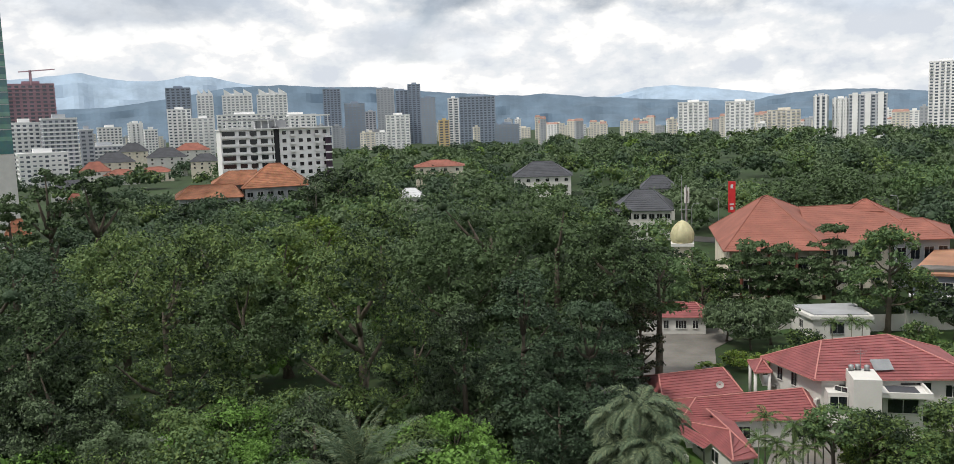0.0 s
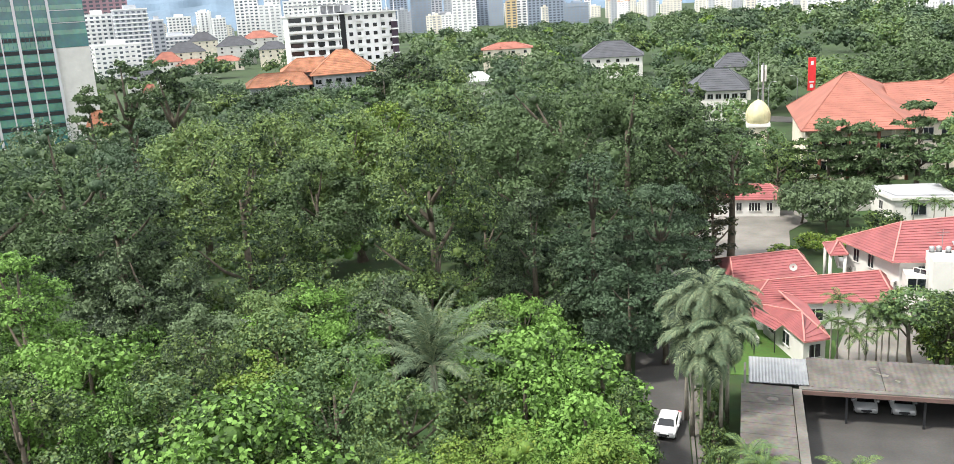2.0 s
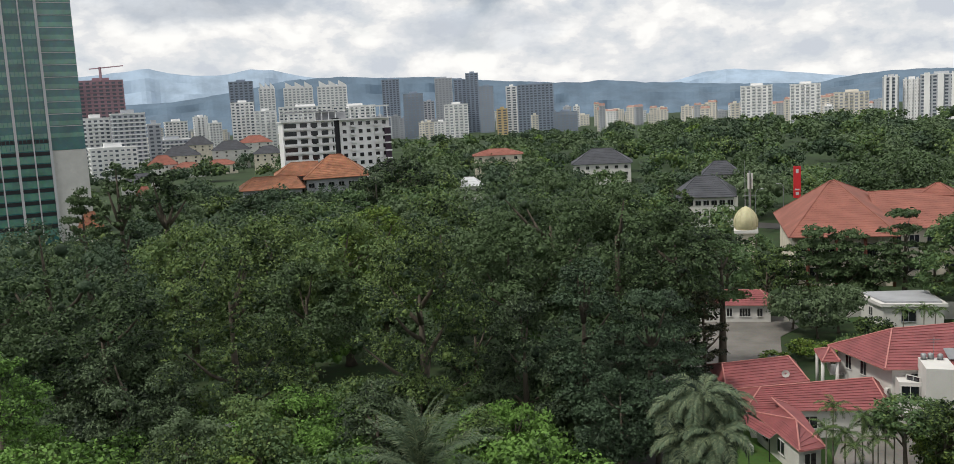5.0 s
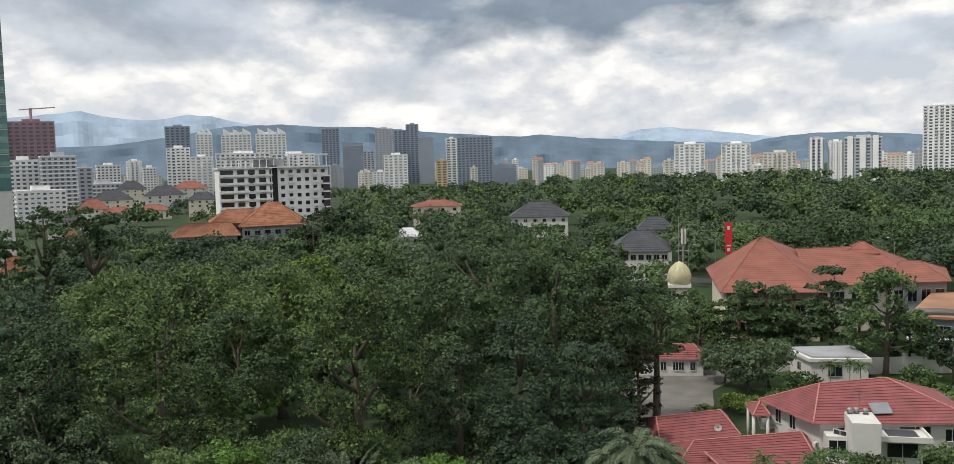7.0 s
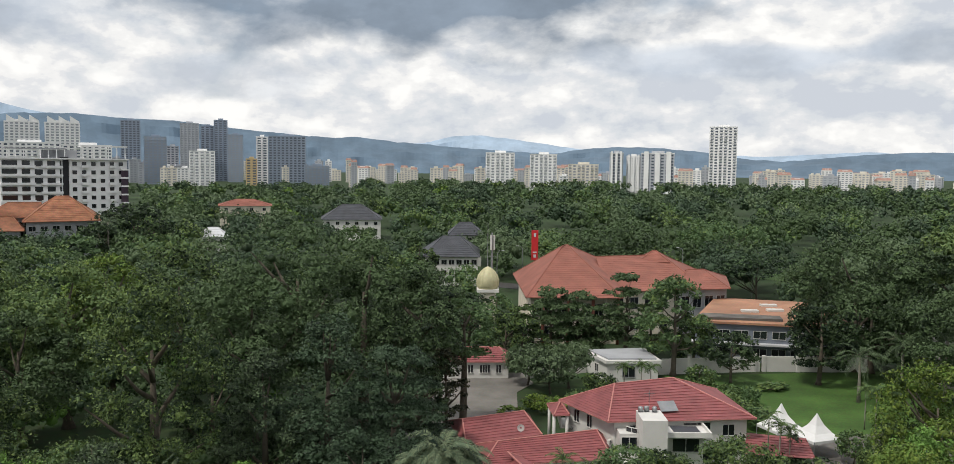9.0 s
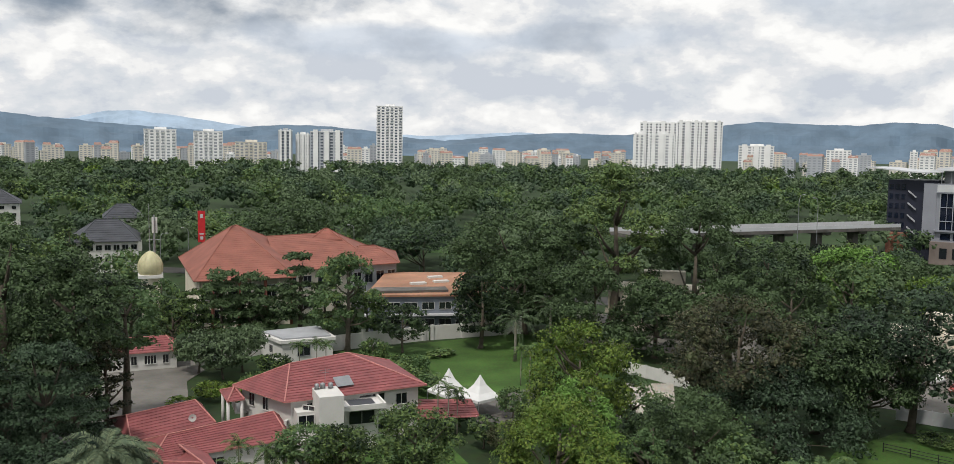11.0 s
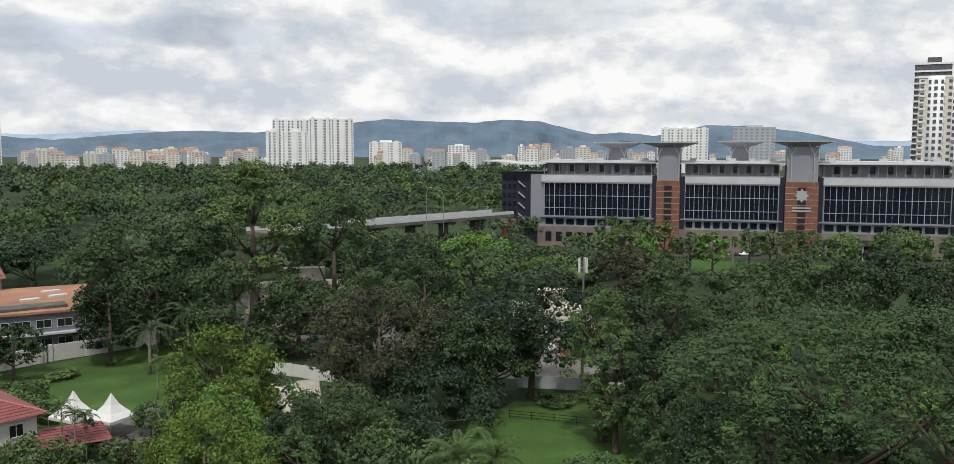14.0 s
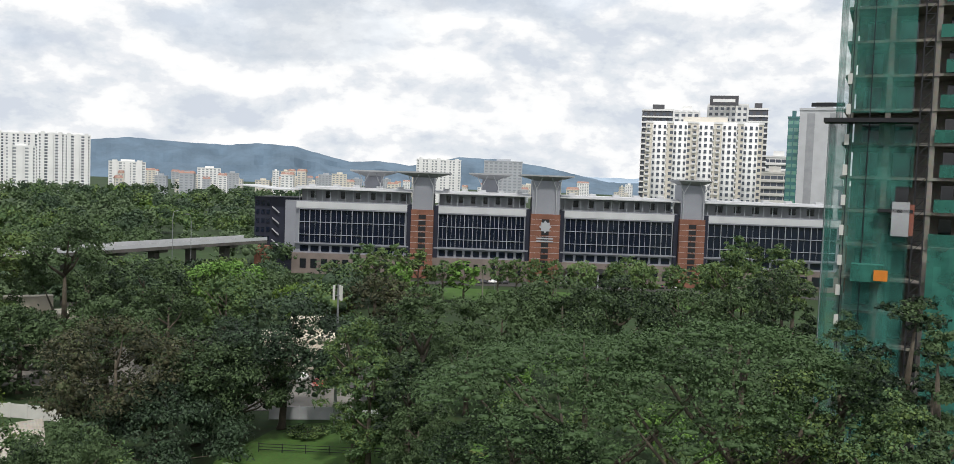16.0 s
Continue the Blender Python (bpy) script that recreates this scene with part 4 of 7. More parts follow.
part("finial", Shape().tube([(x, y, 14.1), (x, y, 15.6)], 0.06, 5), M_METAL, minaret)
mast = thing("telecom_mast", "grey telecom mast with white panel antennas", "mast")
x, y = P(1.0, 205)
part("pole", Shape().tube([(x, y, 0), (x, y, 19.5)], [0.35, 0.2], 8), M_METAL, mast)
for i in range(3):
    a = 2.1 * i
    part("panel_antenna", Shape().box(x + 0.5 * math.cos(a) - 0.2, x + 0.5 * math.cos(a) + 0.2, y + 0.5 * math.sin(a) - 0.12, y + 0.5 * math.sin(a) + 0.12, 15.5, 19.0), M_WHITE, mast)
part("arm", Shape().tube([(x - 1.3, y, 14.0), (x + 1.3, y, 14.0)], 0.06, 5), M_METAL, mast)
flag = thing("flagpole", "thin steel lightning pole", "pole")
x, y = P(0.72, 200)
part("pole", Shape().tube([(x, y, 0), (x, y, 22.2)], [0.16, 0.05], 6), M_METAL, flag)
sign = thing("sign_pylon", "tall red sign pylon with pale emblems", "sign")
x, y = P(3.8, 262)
part("post", Shape().tube([(x, y, 0), (x, y, 7.4)], 0.3, 8), M_DARKMETAL, sign)
part("red_panel", Shape().box(x - 1.0, x + 1.0, y - 0.3, y + 0.3, 7.2, 16.2), M_RED, sign)
for z, h, w in ((8.0, 0.9, 0.8), (9.4, 0.4, 1.2), (14.2, 1.1, 0.7)):
    part("emblem", Shape().box(x - w / 2, x + w / 2, y - 0.33, y - 0.305, z, z + h), M_LIGHTGREY, sign)


def lamp_post(az, d, h, label="grey street lamp with curved arm", side=1, group="street lamps"):
    x, y = P(az, d)
    t = thing("street_lamp", label, "street lamp", pose(x, y, 0), group)
    part("pole", Shape().tube([(0, 0, 0), (0, 0, h * 0.92), (side * 0.4, 0, h * 0.99), (side * 1.6, 0, h)], [0.11, 0.08, 0.06, 0.05], 6), M_METAL, t)
    part("lamp_head", Shape().box(side * 1.5 - 0.35, side * 1.5 + 0.35, -0.14, 0.14, h - 0.06, h + 0.06), M_LIGHTGREY, t)


for az, d, h, sd in ((1.35, 225, 13.5, 1), (3.0, 250, 12.5, -1), (13.3, 240, 14, -1), (17.6, 250, 12.5, 1), (41.5, 245, 24.5, 1), (42.6, 240, 24, -1), (62.0, 285, 9, 1), (69.5, 300, 9, 1), (55.2, 150, 8, 1)):
    lamp_post(az, d, h, side=sd)


# ---- houses among the trees ----
def far_house(label, az0, az1, d, depth, z, zr, roof_mat, wall_mat=M_CREAM, rows=8, wins=4, skew=0.0, floors=2):
    t = thing("house", label, "house")
    c = [P(az0, d + skew), P(az1, d - skew), P(az1, d + depth - skew), P(az0, d + depth + skew)]
    am, q = (az0 + az1) / 2, (az1 - az0)
    hip_roof(t, c, z, [P(am - q * 0.16, d + depth / 2), P(am + q * 0.16, d + depth / 2)], zr, roof_mat, roof_mat, rows, 0.05, 0.12)
    w = inset(c, 1.0)
    walls(t, w, 0, z - 0.02, wall_mat)
    for f in range(floors):
        for i in range(wins):
            window_at(t, w[0], w[1], (i + 0.5) / wins, z - 2.4 - 3.1 * f, 1.5, 1.4)
    return t


far_house("white house with slate grey hip roof", -3.5, 0.2, 255, 26, 8.6, 13.6, M_TILE_GREY, M_WHITE, 10, 7)
far_house("white house with slate grey roof behind", -1.9, 0.4, 305, 18, 11.0, 15.0, M_TILE_GREY, M_WHITE, 8, 4)
far_house("white house with dark hip roof", -10.1, -6.2, 410, 26, 9.6, 16.2, M_TILE_GREY, M_WHITE, 10, 6)
far_house("white modern house with sloping grey roof", -17.7, -15.9, 330, 14, 8.4, 11.4, M_LIGHTGREY, M_WHITE, 4, 3)
far_house("house with weathered red tiled roof", -16.5, -13.2, 450, 20, 14.0, 17.0, M_TILE_BROWN, M_CREAM, 6, 4)
orange = thing("school_building", "building with weathered orange tiled hip roofs", "building")
for c, z, r, zr in (
        ([P(-27.5, 318), P(-23.3, 322), P(-23.3, 352), P(-27.5, 348)], 15.2, [P(-25.7, 334), P(-25.0, 334)], 23.0),
        ([P(-29.3, 330), P(-26.4, 330), P(-26.4, 356), P(-29.3, 356)], 16.0, [P(-28.2, 343), P(-26.5, 343)], 20.5),
        ([P(-31.5, 315), P(-27.4, 312), P(-27.4, 338), P(-31.5, 340)], 12.8, [P(-30.6, 327), P(-28.0, 326)], 16.6)):
    hip_roof(orange, c, z, r, zr, M_TILE_ORANGE, M_TILE_ORANGE, 14, 0.06, 0.16)
    w = inset(c, 1.8)
    walls(orange, w, 0, z - 0.02, M_GREYWALL)
    for f in range(3):
        for i in range(6):
            window_at(orange, w[0], w[1], (i + 0.5) / 6, z - 3.2 - 3.4 * f, 2.0, 1.6)
for i, (a0, a1, d, z, zr, rm) in enumerate(((-41.0, -39.6, 260, 10, 14, M_TILE_ORANGE), (-35.5, -33.4, 680, 7, 11, M_TILE_BROWN), (-33.6, -31.4, 700, 7, 11, M_TILE_BROWN), (-38.5, -36.0, 520, 7, 12, M_TILE_GREY), (-36.0, -33.6, 760, 14, 22, M_TILE_GREY), (-33.0, -30.6, 780, 16, 24, M_TILE_GREY), (-30.5, -28.6, 720, 13, 19, M_TILE_GREY), (-36.8, -35.0, 690, 10, 17, M_TILE_BROWN), (-34.6, -32.8, 880, 20, 28, M_TILE_GREY), (-31.4, -29.2, 900, 19, 26, M_TILE_BROWN), (-37.6, -36.6, 430, 6.5, 10, M_TILE_BROWN))):
    far_house("suburban house with %s roof" % ("orange tiled" if rm is M_TILE_ORANGE else "grey" if rm is M_TILE_GREY else "red tiled"), a0, a1, d, d * math.radians(a1 - a0) * 0.7, z, zr, rm, M_WHITE if i % 2 else M_CREAM, 6, 4)


# ---- hospital ----
M_PANEL = material("silver_grey_panel", (0.29, 0.30, 0.34), 0.45, 0.2, var=0.1, scale=0.15, fine=2, bump=0.02)
M_STONE = material("brownish_stone_podium", (0.20, 0.165, 0.15), 0.75, var=0.2, scale=0.3, fine=4, bump=0.05)
M_NAVY = material("dark_navy_cladding", (0.025, 0.028, 0.045), 0.5, 0.1, var=0.2, scale=0.2, fine=2, bump=0.02)
M_MULLION = material("pale_mullion", (0.40, 0.41, 0.44), 0.5, 0.1, var=0.05, scale=1, fine=5, bump=0.0)
HA, HB = Vector(P(49.0, 322)), Vector(P(83.0, 340))
HU = (HB - HA).normalized()
HN = Vector((HU.y, -HU.x))
if HN.dot(-HA) < 0:
    HN = -HN
HM = Matrix(((HU.x, -HN.x, 0, HA.x), (HU.y, -HN.y, 0, HA.y), (0, 0, 1, 0), (0, 0, 0, 1)))


def along(az):
    """How far along the facade a compass angle meets it."""
    d = Vector((math.sin(radians(az)), math.cos(radians(az))))
    k = (HA.x * HU.y - HA.y * HU.x) / (d.x * HU.y - d.y * HU.x)
    return (d * k - HA).dot(HU)


hosp = thing("hospital", "long grey hospital with dark glass bands and terracotta shafts", "hospital", HM)


def hbox(name, mat, x0, x1, y0, y1, z0, z1, parent=hosp, label=""):
    return part(name, Shape().box(x0, x1, y0, y1, z0, z1), mat, parent, label)


blocks = [(49.0, 56.2), (57.95, 64.0), (66.2, 73.45), (75.25, 83.2), (85.0, 93.0)]
for a0, a1 in blocks:
    x0, x1 = along(a0), along(a1)
    if a0 > 84:
        x0, x1 = along(83.2) + 8, along(83.2) + 50
    hbox("podium", M_STONE, x0 - 1, x1 + 1, -1.5, 26, 0, 7.4)
    body = hbox("body", M_PANEL, x0, x1, 0, 24, 7.4, 26.2)
    hbox("ledge", M_PANEL, x0 - 0.3, x1 + 0.3, -1.3, -0.02, 10.7, 11.2, body)
    hbox("upper_band", M_PANEL, x0 + (0 if a0 > 50 else 0), x1, -1.0, -0.02, 23.2, 26.3, body)
    # great glazed band in three rows, and the low strip below it
    n = 10
    g0, g1 = x0 + 1.2, x1 - 1.2
    w = (g1 - g0) / n
    for i in range(n):
        for z0, z1 in ((11.3, 14.0), (14.2, 18.5), (18.7, 23.0)):
            hbox("glass_panel", M_GLASS_BLUE, g0 + i * w + 0.1, g0 + (i + 1) * w - 0.1, -0.25, -0.03, z0, z1, body)
        hbox("window", M_GLASS_BLUE, g0 + i * w + 0.45, g0 + (i + 1) * w - 0.45, -0.12, 0.1, 8.0, 10.1, body)
        hbox("pod_window", M_GLASS, g0 + i * w + 0.8, g0 + (i + 1) * w - 0.8, -1.6, -1.4, 2.0, 5.4, body)
    for i in range(n + 1):
        hbox("mullion", M_MULLION, g0 + i * w - 0.09, g0 + i * w + 0.09, -0.75, -0.02, 11.2, 23.2, body)
    for z in (14.1, 18.6):
        hbox("transom", M_MULLION, g0, g1, -0.55, -0.26, z - 0.07, z + 0.07, body)
    for i in range(n):
        hbox("glazing_bar", M_GREYWALL, g0 + (i + 0.5) * w - 0.05, g0 + (i + 0.5) * w + 0.05, -0.33, -0.26, 11.3, 23.0, body)
    hbox("light_band", M_LIGHTGREY, x0 + 0.2, x1 - 0.2, -1.06, -1.01, 23.6, 25.9, body)
    # open roof terrace under a thin slab
    hbox("terrace_wall", M_GREYWALL, x0 + 1, x1 - 1, 4.5, 22, 26.2, 30.4)
    for i in range(15):
        x = x0 + 1 + (x1 - x0 - 2) * i / 14
        hbox("post", M_MULLION, x - 0.12, x + 0.12, 0.4, 0.64, 26.2, 30.4)
        if i < 14 and i % 2:
            hbox("window", M_GLASS, x + 0.5, x + (x1 - x0) / 14 - 0.5, 4.35, 4.52, 27.2, 29.6)
    roof = part("roof", Shape().box(x0 - 1.5, x1 + 1.5, -1.6, 25, 30.4, 30.75).box(x0 - 0.5, x1 + 0.5, 0.5, 24, 30.75, 31.4), M_LIGHTGREY, hosp, "thin light grey roof slab")
    for i in range(5):
        x = x0 + (x1 - x0) * (i + 0.5) / 5
        hbox("roof_vent", M_LIGHTGREY, x - 1.2, x + 1.2, 8 + (i % 2) * 4, 10.5 + (i % 2) * 4, 31.4, 32.2, roof)

for a0, a1, cz in ((56.4, 57.85, 38.0), (64.15, 66.05, 38.4), (73.6, 75.15, 38.6), (83.5, 84.8, 38.6)):
    x0, x1 = along(a0), along(a1)
    xc, h = (x0 + x1) / 2, max(3.6, (x1 - x0) / 2)
    shaft = hbox("shaft", M_BRICK, xc - h, xc + h, -3.2, 8, 0, 24.5, label="terracotta clad stair shaft")
    hbox("dark_return", M_NAVY, xc - h - 1.6, xc - h - 0.02, -1.2, 6, 0, 26, hosp)
    hbox("dark_return", M_NAVY, xc + h + 0.02, xc + h + 1.6, -1.2, 6, 0, 26, hosp)
    for i in range(9):
        hbox("louvre", M_DARKMETAL, xc - 1.3, xc + 1.3, -3.32, -3.18, 4.4 + i * 2.1, 5.9 + i * 2.1, shaft)
    for i in range(11):
        hbox("joint", M_LIGHTGREY, xc - h - 0.02, xc + h + 0.02, -3.26, -3.19, 2.6 + 2.0 * i, 2.68 + 2.0 * i, shaft)
    hbox("head", M_PANEL, xc - h + 0.3, xc + h - 0.3, -2.2, 9, 24.5, cz - 2.0)
    # winged canopy: flat top, sloping underside
    for dx, back, k in ((0, 0, 1.0), (-20, 14, 0.85)):
        if dx and a0 > 70:
            continue
        s = Shape()
        cx, cy, ww = xc + dx, 3.0 + back, (9.5 if a0 < 70 else 6.0) * k
        top = [(cx - ww, cy - 8, cz), (cx + ww, cy - 8, cz), (cx + ww, cy + 8, cz), (cx - ww, cy + 8, cz)]
        mid = [(p[0], p[1], cz - 0.5) for p in top]
        low = [(cx - 3.2, cy - 4, cz - 2.2), (cx + 3.2, cy - 4, cz - 2.2), (cx + 3.2, cy + 4, cz - 2.2), (cx - 3.2, cy + 4, cz - 2.2)]
        s.quad(*top).quad(*low[::-1])
        for i in range(4):
            j = (i + 1) % 4
            s.quad(mid[i], mid[j], top[j], top[i]).quad(low[i], low[j], mid[j], mid[i])
        can = part("canopy", s, M_GREYWALL, hosp, "winged grey roof canopy")
        if dx:
            part("canopy_core", Shape().box(cx - 3, cx + 3, cy - 3.5, cy + 3.5, 31.2, cz - 2.1), M_PANEL, hosp)
        for sx in (-1, 1):
            x = cx + sx * 3.6 * k
            z0 = 24 if not dx else 31
            part("strut", Shape().tube([(x, cy - 6, z0), (x, cy - 6, cz - 5.0)], 0.2, 6).tube([(x, cy - 6, cz - 5.0), (x - 2.0, cy - 7, cz - 0.8)], 0.15, 6).tube([(x, cy - 6, cz - 5.0), (x + 2.0, cy - 7, cz - 0.9)], 0.15, 6), M_MULLION, can)
# emblem on the second shaft: a plain star shape and bars
xc = (along(64.15) + along(66.05)) / 2
st = [(xc + (1.6 if i % 2 else 2.3) * math.cos(math.pi * i / 8), 20.0 + (1.6 if i % 2 else 2.3) * math.sin(math.pi * i / 8)) for i in range(16)]
s = Shape()
s.quad(*[(x, -3.5, z) for x, z in st])
for i in range(16):
    (xa, za), (xb, zb) = st[i], st[(i + 1) % 16]
    s.quad((xa, -3.3, za), (xb, -3.3, zb), (xb, -3.5, zb), (xa, -3.5, za))
part("emblem", s, M_MULLION, hosp, "pale star-shaped emblem")
hbox("lettering", M_MULLION, xc - 3.0, xc + 3.0, -3.5, -3.3, 14.6, 15.1)
hbox("lettering", M_MULLION, xc - 3.0, xc + 3.0, -3.5, -3.3, 15.6, 16.1)
# dark end block with outside stair flights
hbox("end_block", M_NAVY, -15.5, -0.05, 2.0, 24, 0, 27.0, label="dark blue clad end block")
hbox("end_return", M_PANEL, -4.0, -0.05, 0.0, 1.95, 7.4, 26.2)
hbox("lift_box", M_BRICK, -14, -8.5, -3.5, 1.9, 0, 9.5, label="terracotta stair box")
for i in range(4):
    z = 9.5 + i * 4.0
    part("stair_flight", Shape().quad((-9.0, 1.0, z + 2.2), (-6.4, 1.0, z), (-6.4, 1.9, z), (-9.0, 1.9, z + 2.2)).quad((-9.0, 1.0, z + 1.8), (-6.4, 1.0, z - 0.4), (-6.4, 1.0, z), (-9.0, 1.0, z + 2.2)), M_MULLION, hosp)
for i in range(5):
    for j in range(3):
        hbox("window", M_GLASS_BLUE, -15 + j * 1.9, -13.8 + j * 1.9, 1.85, 2.02, 11 + i * 3.2, 12.8 + i * 3.2)
s = Shape()
for i in range(8):
    xa, xb = -22 + i * 3.0, -19 + i * 3.0
    za, zb = (30.6 + 0.6 * math.cos(q * 0.55) for q in (i, i + 1))
    s.quad((xa, -2, za), (xb, -2, zb), (xb, 22, zb), (xa, 22, za)).quad((xa, -2, za - 0.4), (xb, -2, zb - 0.4), (xb, -2, zb), (xa, -2, za))
part("wave_roof", s, M_LIGHTGREY, hosp, "wavy light metal roof edge")
x0, x1 = along(66.4), along(71.0)
part("entrance_canopy", Shape().box(x0, x1, -14, -1.6, 4.6, 5.2), M_DARKMETAL, hosp)
for i in range(8):
    hbox("canopy_post", M_MULLION, x0 + (x1 - x0) * i / 7 - 0.2, x0 + (x1 - x0) * i / 7 + 0.2, -13.6, -13.2, 0.02, 4.6)
for i, az in enumerate((61.2, 61.9, 62.6, 66.0, 71.6, 72.3, 72.9, 73.6, 78.0)):
    x, y = P(az, 301 + (az - 60) * 1.0)
    car("parked %s car beside the hospital road" % ("white" if i % 2 else "dark"), pose(x, y, 0.09, 0, 0, 150 + i * 3), (0.75, 0.75, 0.75) if i % 2 else (0.08, 0.08, 0.09), group="cars before the hospital")

# ---- elevated road ----
fly = thing("flyover", "grey concrete elevated road on piers", "flyover")
a, b = Vector(P(36.5, 246)), Vector(P(46.6, 292))
d = b - a
m = Matrix.Translation((*a, 0)) @ pose(0, 0, 0, 0, 0, math.degrees(math.atan2(d.y, d.x)))
L = d.length - 1
part("deck", Shape().box(-30, L, -5, 5, 13.1, 14.0, m), M_CONC, fly)
for y in (-5, 4.8):
    part("parapet", Shape().box(-30, L, y, y + 0.2, 14.0, 15.0, m), M_LIGHTGREY, fly)
for i in range(6):
    part("pier", Shape().box(-20 + i * 14, -18 + i * 14, -1.2, 1.2, 0, 12.2, m).box(-20.6 + i * 14, -17.4 + i * 14, -3.8, 3.8, 12.2, 13.09, m), M_CONC, fly)


# ---- large blocks ----
def facing(az, d, turn=0.0):
    """A frame at a compass angle whose local -y looks back at the eye."""
    x, y = P(az, d)
    return pose(x, y, 0, 0, 0, -az + turn)


def block(name, label, category, az0, az1, d, el, wall, glass, floor=3.2, bay=3.4, depth=0.7, style="grid", turn=0.0, base=0.0, accent=None, crown_=None, wfrac=0.55, hfrac=0.5, group=""):
    """A tower block: body, window rows on the seen sides, ledges or fins, roof parts."""
    am = (az0 + az1) / 2
    w = 2 * d * math.tan(radians(az1 - az0) / 2) / (math.cos(radians(turn)) + abs(math.sin(radians(turn))) * depth)
    h = 35 + d * math.tan(radians(el))
    t = thing(name, label, category, facing(am, d, turn), group)
    dp = w * depth
    part("body", Shape().box(-w / 2, w / 2, 0, dp, base, h), wall, t)
    n, m = max(1, int((h - base) / floor)), max(2, int(w / bay))
    g, ledge, fins = Shape(), Shape(), Shape()
    fl = (h - base - 0.8) / n
    for face in range(3):
        mm = m if face == 0 else max(2, int(dp / bay))
        for j in range(mm):
            for i in range(n):
                z0 = base + 0.4 + i * fl + fl * (1 - hfrac) * 0.6
                z1 = z0 + fl * hfrac
                k0, k1 = (j + 0.5 - wfrac / 2) / mm, (j + 0.5 + wfrac / 2) / mm
                if face == 0:
                    x0, x1 = -w / 2 + w * k0, -w / 2 + w * k1
                    g.quad((x0, -0.06, z0), (x1, -0.06, z0), (x1, -0.06, z1), (x0, -0.06, z1))
                    if style == "balcony" and j % 3 != 1:
                        ledge.box(x0 - 0.3, x1 + 0.3, -1.0, -0.08, z0 - 0.35, z0 + 0.55)
                else:
                    sx = -1 if face == 1 else 1
                    x = sx * (w / 2 + 0.06)
                    y0, y1 = dp * k0, dp * k1
                    q = [(x, y1, z0), (x, y0, z0), (x, y0, z1), (x, y1, z1)]
                    g.quad(*(q if sx < 0 else q[::-1]))
    part("window_grid", g, glass, t, kind="stuff")
    if ledge.f:
        part("balcony_grid", ledge, accent or wall, t, kind="stuff")
    if style == "fins":
        for j in range(m + 1):
            x = -w / 2 + w * j / m
            part("fin", Shape().box(x - 0.45, x + 0.45, -0.9, -0.08, base, h), accent or wall, t)
    if style == "slabs":
        for i in range(n):
            part("floor_slab", Shape().box(-w / 2 - 0.5, w / 2 + 0.5, -0.8, -0.07, base + i * fl, base + i * fl + 0.9), accent or wall, t)
    if style == "columns":
        k = max(3, int(w / 14))
        for j in range(k):
            x = -w / 2 + w * (j + 0.5) / k
            part("bay", Shape().box(x - w / k * 0.22, x + w / k * 0.22, -2.2, -0.08, base, h + (1.5 if j % 2 else 3)), accent or wall, t)
    part("parapet", Shape().box(-w / 2 - 0.3, w / 2 + 0.3, -0.3, dp + 0.3, h, h + 1.0), accent or wall, t)
    part("plant_room", Shape().box(-w * 0.18, w * 0.2, dp * 0.3, dp * 0.7, h + 1.0, h + 4.0), wall, t)
    if crown_ == "peaks":
        for j in range(3):
            x = -w / 2 + w * (j + 0.2) / 3
            part("roof_fin", Shape().quad((x, 0, h), (x + w * 0.26, 0, h), (x + w * 0.26, 0, h + 3), (x, 0, h + 11)).quad((x, dp, h + 11), (x + w * 0.26, dp, h + 3), (x + w * 0.26, 0, h + 3), (x, 0, h + 11)).quad((x, dp, h), (x, 0, h), (x, 0, h + 11), (x, dp, h + 11)), accent or wall, t)
    return t


M_FARWHITE = material("pale_tower_paint", (0.80, 0.80, 0.80), 0.7, var=0.08, scale=0.05, fine=0.5, bump=0)
# grey and blue-grey tower walls: lightened, with distance haze put into their colour
M_FARGREY = material("hazed_grey_tower_paint", (0.42, 0.44, 0.48), 0.7, var=0.1, scale=0.05, fine=0.5, bump=0)
M_FARBLUE = material("hazed_blue_grey_tower", (0.27, 0.32, 0.40), 0.5, var=0.1, scale=0.05, fine=0.5, bump=0)
M_FARPINK = material("pink_red_netting", (0.38, 0.24, 0.28), 0.8, var=0.15, scale=0.05, fine=0.5, bump=0)
M_FARCREAM = material("cream_tower_paint", (0.68, 0.64, 0.57), 0.7, var=0.08, scale=0.05, fine=0.5, bump=0)
M_FARYELLOW = material("ochre_tower_paint", (0.52, 0.40, 0.22), 0.7, var=0.08, scale=0.05, fine=0.5, bump=0)
M_FARROOF = material("faded_far_roof_tile", (0.33, 0.20, 0.165), 0.8, var=0.1, scale=0.05, fine=0.5, bump=0)
M_FARGLASS = glass_dark("far_window_glass", (0.085, 0.10, 0.13), 0.25)
M_MIDGLASS = glass_dark("far_pale_glass", (0.26, 0.28, 0.31), 0.3)

